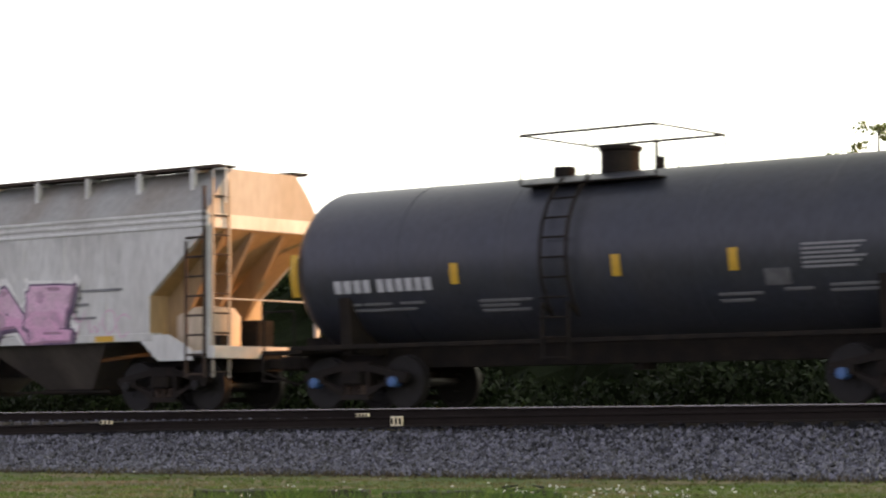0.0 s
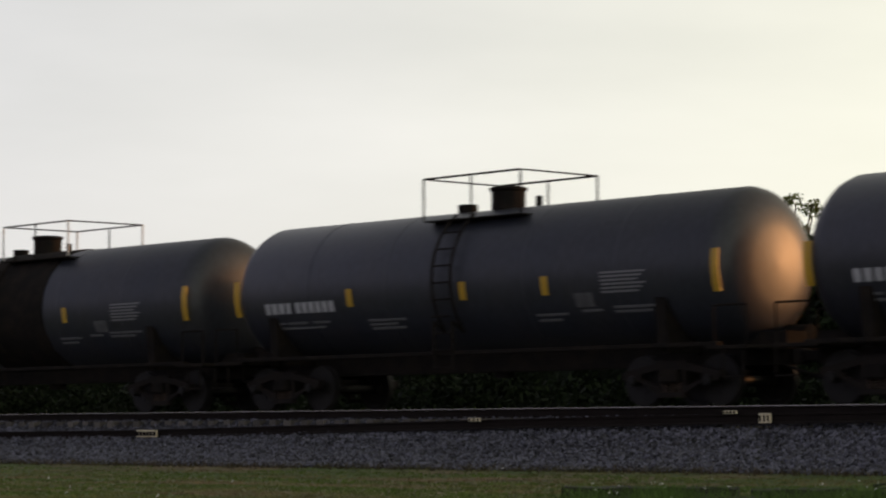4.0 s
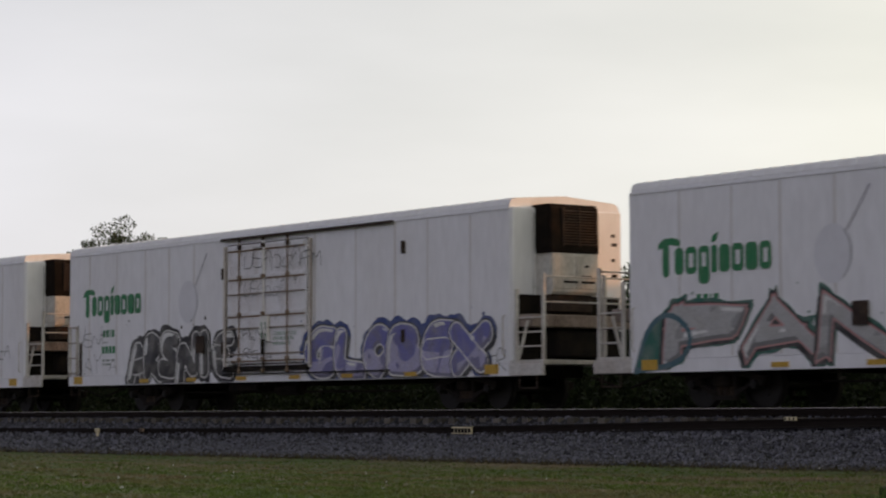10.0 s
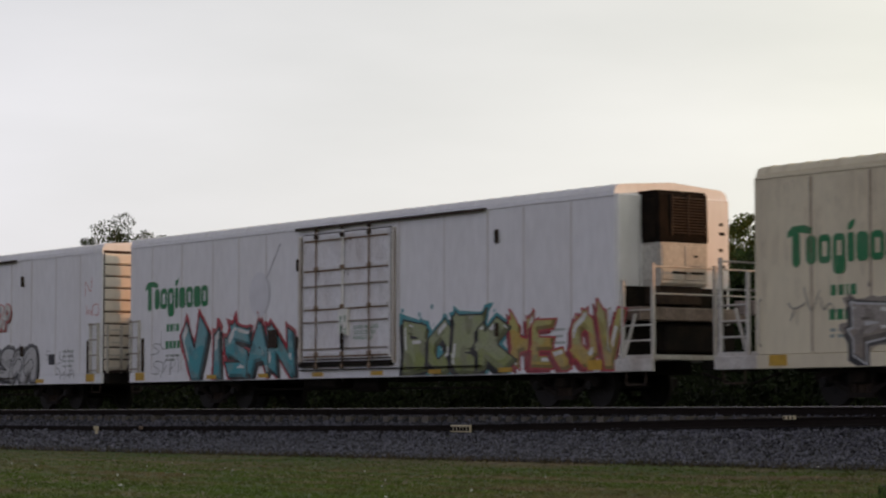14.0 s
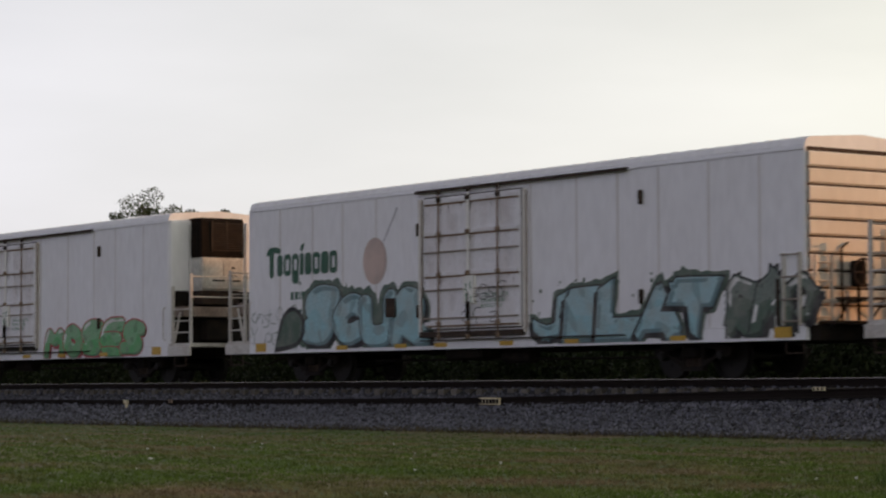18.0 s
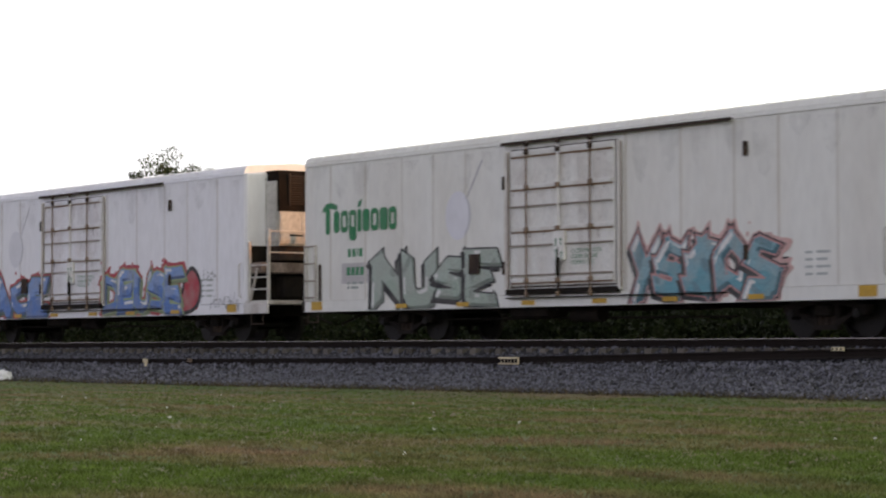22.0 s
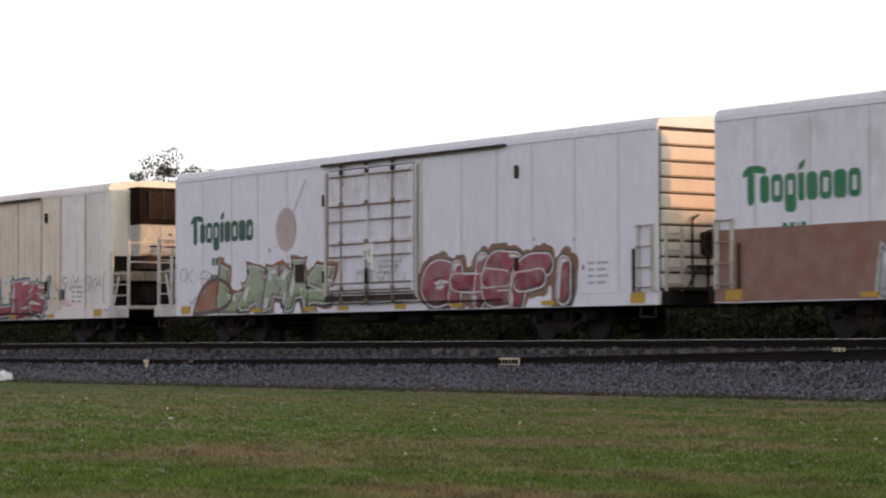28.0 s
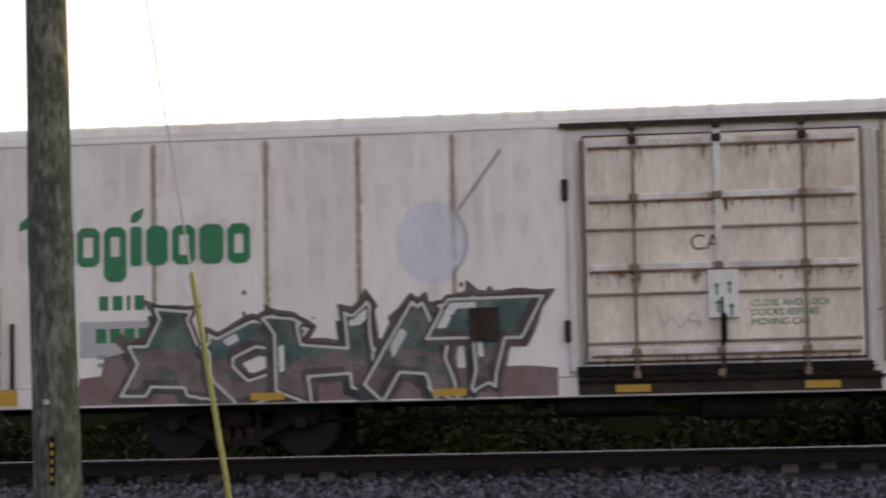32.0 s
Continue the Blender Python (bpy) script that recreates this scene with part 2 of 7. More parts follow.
POLE_WOOD = material("greenish weathered pole wood with pale lichen", (0.085, 0.095, 0.075), 0.95, 0, 0.85, 9, 36, 0.012, (1, 1, 0.4), (0.24, 0.25, 0.21), spec=0.1, patchy=(0.46, 0.72))
GUARD = material("yellow plastic guy guard", (0.36, 0.33, 0.08), 0.5, 0, 0.3, 6, 30)
CREAM = material("cream painted steel", (0.75, 0.66, 0.45), 0.6, 0, 0.5, 9, 50, 0, (1, 1, 1), (0.3, 0.2, 0.1))
PLASTIC = material("white plastic bag", (0.8, 0.8, 0.82), 0.4, 0, 0.1, 6, 40)
DEAD_WOOD = material("dark rotting timber", (0.03, 0.025, 0.021), 0.95, 0, 0.5, 6, 40, 0.01)
ASPHALT = material("worn asphalt", (0.06, 0.06, 0.06), 0.9, 0, 0.4, 2, 50, 0.005)
PETAL = material("white clover flowers", (0.75, 0.75, 0.7), 0.7)


# ---- mesh tools ----
class Shape:
    """Collects vertices and faces of one part."""

    def __init__(self):
        self.v, self.f = [], []

    def add(self, verts, faces):
        k = len(self.v)
        self.v.extend(verts)
        self.f.extend([tuple(i + k for i in face) for face in faces])
        return self

    def box(self, x0, x1, y0, y1, z0, z1, c=0.0):
        lo, hi = (min(x0, x1), min(y0, y1), min(z0, z1)), (max(x0, x1), max(y0, y1), max(z0, z1))
        if c <= 0:
            p = [(x, y, z) for x in (lo[0], hi[0]) for y in (lo[1], hi[1]) for z in (lo[2], hi[2])]
            return self.add(p, [(0, 1, 3, 2), (4, 6, 7, 5), (0, 4, 5, 1), (2, 3, 7, 6), (0, 2, 6, 4), (1, 5, 7, 3)])
        verts, at = [], {}
        for s in [(a, b, d) for a in (0, 1) for b in (0, 1) for d in (0, 1)]:
            for k in range(3):
                q = [(hi[i] if s[i] else lo[i]) if i == k else (hi[i] - c if s[i] else lo[i] + c) for i in range(3)]
                at[s, k] = len(verts)
                verts.append(tuple(q))
        faces = []
        for k in range(3):
            i, j = (k + 1) % 3, (k + 2) % 3
            for side in (0, 1):
                ring = []
                for a, b in ((0, 0), (1, 0), (1, 1), (0, 1)):
                    s = [0, 0, 0]
                    s[k], s[i], s[j] = side, a, b
                    ring.append(at[tuple(s), k])
                faces.append(tuple(ring if side else ring[::-1]))
            for a in (0, 1):
                for b in (0, 1):
                    s0, s1 = [0, 0, 0], [0, 0, 0]
                    s0[i], s0[j], s1[i], s1[j], s1[k] = a, b, a, b, 1
                    quad = (at[tuple(s0), i], at[tuple(s1), i], at[tuple(s1), j], at[tuple(s0), j])
                    faces.append(quad if a == b else quad[::-1])
        for s in [(a, b, d) for a in (0, 1) for b in (0, 1) for d in (0, 1)]:
            tri = (at[s, 0], at[s, 1], at[s, 2])
            faces.append(tri if sum(s) % 2 else tri[::-1])
        return self.add(verts, faces)

    def prism(self, outline, lo, hi, axis="x"):
        """Extrudes an outline: (y, z) along x, (x, z) along y, (x, y) along z."""
        put = {"x": lambda a, b, h: (h, a, b), "y": lambda a, b, h: (a, h, b), "z": lambda a, b, h: (a, b, h)}[axis]
        n = len(outline)
        verts = [put(a, b, lo) for a, b in outline] + [put(a, b, hi) for a, b in outline]
        faces = [(i, (i + 1) % n, n + (i + 1) % n, n + i) for i in range(n)]
        return self.add(verts, faces + [tuple(range(n))[::-1], tuple(range(n, 2 * n))])

    def rod(self, p, q, r, n=6, r2=None):
        p, q = Vector(p), Vector(q)
        w = (q - p).normalized()
        u = w.orthogonal().normalized()
        t = w.cross(u)
        ring = [(math.cos(2 * math.pi * i / n), math.sin(2 * math.pi * i / n)) for i in range(n)]
        verts = [tuple(p + (u * a + t * b) * r) for a, b in ring] + [tuple(q + (u * a + t * b) * (r if r2 is None else r2)) for a, b in ring]
        return self.add(verts, [(i, (i + 1) % n, n + (i + 1) % n, n + i) for i in range(n)] + [tuple(range(n))[::-1], tuple(range(n, 2 * n))])

    def tube(self, points, r, n=6):
        for p, q in zip(points, points[1:]):
            self.rod(p, q, r, n)
        return self

    def lathe(self, profile, axis="x", n=32, center=(0, 0, 0)):
        """Turns (along, radius) pairs round an axis."""
        verts, faces = [], []
        for a, r in profile:
            for i in range(n):
                c, s = math.cos(2 * math.pi * i / n) * r, math.sin(2 * math.pi * i / n) * r
                p = (a, c, s) if axis == "x" else ((c, a, s) if axis == "y" else (c, s, a))
                verts.append((p[0] + center[0], p[1] + center[1], p[2] + center[2]))
        for k in range(len(profile) - 1):
            for i in range(n):
                j = (i + 1) % n
                faces.append((k * n + i, k * n + j, (k + 1) * n + j, (k + 1) * n + i))
        faces += [tuple(range(n)), tuple(range((len(profile) - 1) * n, len(profile) * n))]
        return self.add(verts, faces)

    def mesh(self, name, mat, smooth=False, tidy=True):
        me = bpy.data.meshes.new(name)
        me.from_pydata(self.v, [], self.f)
        if tidy:
            bm = bmesh.new()
            bm.from_mesh(me)
            bmesh.ops.recalc_face_normals(bm, faces=bm.faces)
            bm.to_mesh(me)
            bm.free()
        me.materials.append(mat)
        if smooth:
            me.polygons.foreach_set("use_smooth", [True] * len(me.polygons))
            me.set_sharp_from_angle(angle=radians(35))
        me.update()
        return me


def part(name, shape, mat, parent, label="", at=None, color=None, smooth=False):
    """One mesh object under a thing or a part. shape: a Shape, or a mesh shared with other parts."""
    me = shape.mesh(name, mat, smooth) if isinstance(shape, Shape) else shape
    ob = new(name, me)
    ob.parent = parent
    if at is not None:
        ob.matrix_basis = at
    if color is not None:
        ob.color = color
    if label:
        tagged(ob, label)
    return ob


def thing(name, label, category, group="", kind="", at=None):
    ob = new(name)
    ob.empty_display_size = 0.2
    if at is not None:
        ob.matrix_basis = at
    return tagged(ob, label, category, group, kind)


def solo(name, shape, mat, label, category="", group="", kind="", at=None, smooth=False, tidy=True):
    ob = new(name, shape.mesh(name, mat, smooth, tidy))
    if at is not None:
        ob.matrix_basis = at
    return tagged(ob, label, category, group, kind)


# ---- ground ----
def shoulder(y):
    """Height of the ground across the line: camera side lawn, ballast bank, track bed, far ditch."""
    pts = [(-400, -1.6), (-60, -1.35), (-34, -1.05), (-20, -1.0), (-9, -1.12), (-5.2, -1.12), (-4.6, -1.06), (-2.75, -0.76), (-1.9, -0.5), (-1.35, -0.36), (-1.1, -0.215), (1.3, -0.215), (2.6, -0.5), (4.2, -1.0), (6, -1.1), (60, -1.2), (400, -1.6), (2500, -1.6)]
    if y <= pts[0][0]:
        return pts[0][1]
    for (a, p), (b, q) in zip(pts, pts[1:]):
        if y <= b:
            k = (y - a) / (b - a)
            return p + (q - p) * k
    return pts[-1][1]


def sheet(name, xs, ys, lift, mat, label, category, rough_by=0.0, smooth=True):
    s = Shape()
    rnd = random.Random(5)
    s.v = [(x, y, shoulder(y) + lift + rnd.uniform(-1, 1) * rough_by) for x in xs for y in ys]
    n = len(ys)
    s.f = [(i * n + j, (i + 1) * n + j, (i + 1) * n + j + 1, i * n + j + 1) for i in range(len(xs) - 1) for j in range(n - 1)]
    return solo(name, s, mat, label, category, kind="structure", smooth=smooth, tidy=False)


far_x = [-2500, -900, -500] + list(range(-300, 301, 10)) + [500, 900, 2500]
far_y = [-400, -200, -100, -60, -45, -34, -28, -24, -20, -17, -14, -11, -9, -7, -5.8, -5.2, -4.6, -4, -2.75, -1.75, -1.35, 1.5, 2.6, 4.2, 6, 12, 30, 60, 150, 400, 1200, 2500]
sheet("ground", far_x, far_y, 0.0, SOIL, "mown grassy ground with dry brown patches beside the railway", "ground")
near_x = [x * 1.0 for x in range(-420, 201, 3)]
sheet("ballast_bank", near_x, [-4.55, -4.1, -3.6, -3.1, -2.75, -2.3, -1.75, -1.35, -1.1, 0, 1.3, 2.6, 4.0], 0.012, BALLAST, "blue-grey crushed stone ballast bank under the track", "ballast", 0.02)

# ---- track ----
RAIL = [(-0.076, -0.18), (0.076, -0.18), (0.076, -0.165), (0.012, -0.145), (0.009, -0.045), (0.036, -0.034), (0.037, -0.004), (0.03, 0.0), (-0.03, 0.0), (-0.037, -0.004), (-0.036, -0.034), (-0.009, -0.045), (-0.012, -0.145), (-0.076, -0.165)]
for side, y in (("near", -0.755), ("far", 0.755)):
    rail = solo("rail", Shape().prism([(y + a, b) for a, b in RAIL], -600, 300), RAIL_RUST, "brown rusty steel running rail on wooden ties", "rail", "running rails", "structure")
    part("rail_head", Shape().box(-600, 300, y - 0.0385, y + 0.0385, -0.011, 0.004), RAIL_TOP, rail, "bright worn rail head")

track_bed = thing("track_ties", "grey weathered wooden ties with steel plates under the rails", "railway ties", kind="structure")
tie_mesh = Shape().box(-0.115, 0.115, -1.3, 1.3, -0.36, -0.186, 0.012).mesh("tie", TIE_WOOD)
tie_plate = Shape().box(-0.1, 0.1, -0.93, -0.60, -0.186, -0.172, 0.004).box(-0.1, 0.1, 0.6, 0.93, -0.186, -0.172, 0.004).mesh("tie_plate", RAIL_RUST)
rnd = random.Random(11)
for i in range(260):
    x = 12 - i * 0.52
    part("tie", tie_mesh, TIE_WOOD, track_bed, at=pose(x + rnd.uniform(-0.02, 0.02), rnd.uniform(-0.05, 0.05), rnd.uniform(-0.012, 0.0), 0, 0, rnd.uniform(-1, 1)))
s = Shape()
for i in range(500):
    x = 12 - (i + 260) * 0.52
    s.box(x - 0.115, x + 0.115, -1.3, 1.3, -0.36, -0.19)
tagged(part("far_ties", s, TIE_WOOD, track_bed), kind="stuff")
s = Shape()
for i in range(330):
    x = 12 - i * 0.52
    s.box(x - 0.1, x + 0.1, -0.95, -0.60, -0.186, -0.17)
    s.box(x - 0.02, x + 0.02, -0.9, -0.86, -0.17, -0.145)
tagged(part("tie_plates", s, RAIL_RUST, track_bed), kind="stuff")


# a spare rail that lies along the ends of the ties and slips down the bank further off
def spare(x):
    pts = [(10, -1.40, -0.02), (-8, -1.40, -0.02), (-26, -1.50, -0.13), (-33, -1.75, -0.2), (-43, -2.1, -0.38), (-58, -2.3, -0.46), (-500, -2.35, -0.48)]
    for (a, p, u), (b, q, v) in zip(pts, pts[1:]):
        if x >= b:
            k = min(1.0, max(0.0, (a - x) / (a - b)))
            return p + (q - p) * k, u + (v - u) * k
    return pts[-1][1:]


spare_rail = thing("spare_rail", "long loose rusty rail lying beside the track on the ballast", "rail")
stations = [150, 60, 20, 0] + [-4 * i for i in range(1, 40)] + [-240, -420]
n = len(RAIL)
for first in range(0, len(stations) - 1, 6):
    run = stations[first:first + 7]
    s = Shape()
    for x in run:
        y, z = spare(x)
        s.v += [(x, y + a, z + b) for a, b in RAIL]
    s.f = [(k * n + i, k * n + (i + 1) % n, (k + 1) * n + (i + 1) % n, (k + 1) * n + i) for k in range(len(run) - 1) for i in range(n)]
    s.f += [tuple(range(n)), tuple(range((len(run) - 1) * n, len(run) * n))]
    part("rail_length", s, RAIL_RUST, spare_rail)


def on_spare(az, name, label, w, h, mat, dz=0.0, tilt=0.0, bars=3):
    """A small painted fitting on the spare rail in the direction az from the camera."""
    x = math.tan(radians(az)) * 32.4
    y, z = spare(x)
    t = thing(name, label, "track fitting", "painted rail fittings", at=pose(x, y - 0.09, z + dz, 0, tilt, 0))
    part("plate", Shape().box(-w / 2, w / 2, -0.02, 0.03, -h, 0, 0.008), mat, t)
    for k in range(bars):
        u = -w / 2 + w * (k + 0.5) / bars
        part("clip", Shape().box(u - w * 0.06, u + w * 0.06, -0.035, -0.018, -h * 0.8, -h * 0.2, 0.004), RAIL_RUST, t)
    return t


on_spare(-53.11, "joint_plate", "cream-painted joint plate bolted to the spare rail", 0.72, 0.16, CREAM, 0.0, 0, 6)
on_spare(-39.32, "joint_plate", "cream-painted joint plate bolted to the spare rail", 0.26, 0.17, CREAM, -0.0)
on_spare(-40.10, "rail_clip", "small rusty orange rail clip on the spare rail", 0.3, 0.06, CREAM, 0.06, 0, 4)
on_spare(-45.82, "rail_clip", "small rusty orange rail clip on the spare rail", 0.32, 0.07, CREAM, 0.03, 0, 3)
on_spare(-60.39, "rail_clip", "small rusty orange rail clip on the spare rail", 0.2, 0.08, RUBBING, 0.0, 0, 2)
x = math.tan(radians(-61.6)) * 32.0
peg = thing("marker_peg", "pale yellow plastic marker peg in the ballast", "marker peg", at=pose(x, -2.5, -0.66))
part("stake", Shape().box(-0.05, 0.05, -0.03, 0.03, -0.1, 0.12, 0.01), CREAM, peg)
part("cap", Shape().box(-0.12, 0.06, -0.04, 0.04, 0.10, 0.2, 0.015), CREAM, peg)

# ---- rolling stock: shared pieces ----
def wheelset_mesh():
    s = Shape()
    tread = [(-0.06, 0.10), (-0.06, 0.4), (-0.055, 0.455), (0.05, 0.462), (0.06, 0.48), (0.085, 0.48), (0.085, 0.38), (0.045, 0.36), (0.03, 0.17), (0.07, 0.15), (0.07, 0.1)]
    s.lathe([(-0.775 + a, r) for a, r in tread], "y", 28)
    s.lathe([(0.775 - a, r) for a, r in tread], "y", 28)
    s.lathe([(-1.02, 0.075), (1.02, 0.075)], "y", 10)
    for k in range(5):
        a = 2 * math.pi * k / 5
        s.box(0.2 * math.cos(a) - 0.04, 0.2 * math.cos(a) + 0.04, -0.85, -0.835, 0.2 * math.sin(a) - 0.04, 0.2 * math.sin(a) + 0.04)
    return s.mesh("wheelset", WHEEL_STEEL, True)


WHEELSET = wheelset_mesh()
_f = Shape()
# cast side frame: a bowed top chord, two slanting struts to the bottom chord and a jaw over each axle end
for sgn in (-1, 1):
    _f.prism([(sgn * 0.3, 0.78), (sgn * 1.16, 0.62), (sgn * 1.16, 0.5), (sgn * 0.3, 0.66)], -1.12, -0.98, "y")
    _f.prism([(sgn * 0.98, 0.56), (sgn * 0.82, 0.56), (sgn * 0.26, 0.2), (sgn * 0.26, 0.34)], -1.1, -0.99, "y")
    _f.box(sgn * 0.72, sgn * 1.12, -1.13, -0.97, 0.44, 0.6, 0.02)
    _f.box(sgn * 0.24, sgn * 0.33, -1.1, -0.98, 0.22, 0.78, 0.015)
_f.prism([(-0.34, 0.16), (0.34, 0.16), (0.3, 0.25), (-0.3, 0.25)], -1.12, -0.98, "y")
_f.prism([(-0.36, 0.82), (0.36, 0.82), (0.36, 0.66), (-0.36, 0.66)], -1.12, -0.98, "y")
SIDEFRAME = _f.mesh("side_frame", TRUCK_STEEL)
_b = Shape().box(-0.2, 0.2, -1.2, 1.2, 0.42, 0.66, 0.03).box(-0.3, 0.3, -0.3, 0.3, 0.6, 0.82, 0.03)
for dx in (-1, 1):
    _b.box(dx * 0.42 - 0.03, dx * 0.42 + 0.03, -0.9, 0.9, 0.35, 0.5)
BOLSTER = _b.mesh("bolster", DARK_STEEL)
_s = Shape()
for dx in (-0.17, 0, 0.17):
    for k in range(5):
        _s.lathe([(0.2 + 0.045 * k, 0.055), (0.222 + 0.045 * k, 0.075), (0.245 + 0.045 * k, 0.055)], "z", 10, (dx, -1.04, 0))
SPRINGS = _s.mesh("spring_group", GRIME)
CAP = Shape().lathe([(-1.2, 0.03), (-1.19, 0.085), (-1.1, 0.1), (-1.0, 0.1)], "y", 14, (0, 0, 0)).mesh("bearing_cap", WHEEL_STEEL, True)
CAP_BLUE = CAP.copy()
CAP_BLUE.materials.clear()
CAP_BLUE.materials.append(BLUE_CAP)
WHEELSETS = []


def truck(parent, x, cap_color=None):
    """A two-axle truck under a car: side frames, bolster, springs, bearing caps and two wheelsets that turn."""
    t = part("truck", BOLSTER, DARK_STEEL, parent, "black two-axle freight truck", at=pose(x, 0, 0))
    part("side_frame", SIDEFRAME, DARK_STEEL, t)
    part("side_frame", SIDEFRAME, DARK_STEEL, t, at=pose(0, 0, 0, 0, 0, 180))
    part("spring_group", SPRINGS, GRIME, t)
    for dx in (-0.9, 0.9):
        w = part("wheelset", WHEELSET, WHEEL_STEEL, t, at=pose(dx, 0, 0.465))
        WHEELSETS.append((w, dx, parent, x))
        part("bearing_cap", CAP_BLUE if cap_color else CAP, WHEEL_STEEL, t, at=pose(dx, 0, 0.465))
    return t


COUPLER = Shape().box(-0.1, 0.75, -0.08, 0.08, 0.76, 0.95, 0.02).box(0.68, 0.95, -0.14, 0.17, 0.72, 1.0, 0.04).rod((0.2, -0.35, 0.7), (0.9, -0.12, 0.45), 0.03).mesh("coupler", DARK_STEEL)
TAG_MESH = {}


def plate_on_side(parent, name, mat, x0, x1, z0, z1, y, t=0.006, label="", color=None):
    key = (name, mat.name, round(x1 - x0, 3), round(z1 - z0, 3), t)
    if key not in TAG_MESH:
        TAG_MESH[key] = Shape().box(0, x1 - x0, -t, 0, 0, z1 - z0).mesh(name, mat)
    return part(name, TAG_MESH[key], mat, parent, label, at=pose(x0, y, z0), color=color)


def bars(parent, x0, z0, widths, h, y, color, gap=0.04, name="lettering_bar"):
    """A line of unreadable lettering as plain bars."""
    x = x0
    for w in widths:
        plate_on_side(parent, name, DECAL, x, x + w, z0, z0 + h, y, 0.004, color=(*color, 0.2))
        x += w + gap


WORDS = {}


def stencil(parent, words, x, z, y, size, color=(0.05, 0.22, 0.1)):
    """A line of stencilled lettering in the built-in font."""
    if words not in WORDS:
        text = bpy.data.curves.new(words, "FONT")
        text.body, text.size, text.extrude = words, 1.0, 0.0
        ob = bpy.data.objects.new(words, text)
        scene.collection.objects.link(ob)
        me = bpy.data.meshes.new_from_object(ob.evaluated_get(bpy.context.evaluated_depsgraph_get()))
        bpy.data.objects.remove(ob)
        bpy.data.curves.remove(text)
        me.materials.clear()
        me.materials.append(DECAL)
        WORDS[words] = me
    ob = part("stencil", WORDS[words], DECAL, parent, color=(*color, 0.2), at=pose(x, y, z, 90, 0, 0) @ Matrix.Scale(size, 4))
    return ob


# ---- refrigerator cars ----
ZS, ZR, LR, YB = 0.72, 4.55, 20.36, 1.55
SIDE_Y = -1.575                      # outer face of the side panels
DOOR_IN = {"U": 8.47, "S": 7.62}
ROOF_PROFILE = [(-YB, 4.2), (-YB - 0.02, 4.46), (-1.52, 4.57), (-1.4, 4.62), (0, 4.72), (1.4, 4.62), (1.52, 4.57), (YB + 0.02, 4.46), (YB, 4.2)]


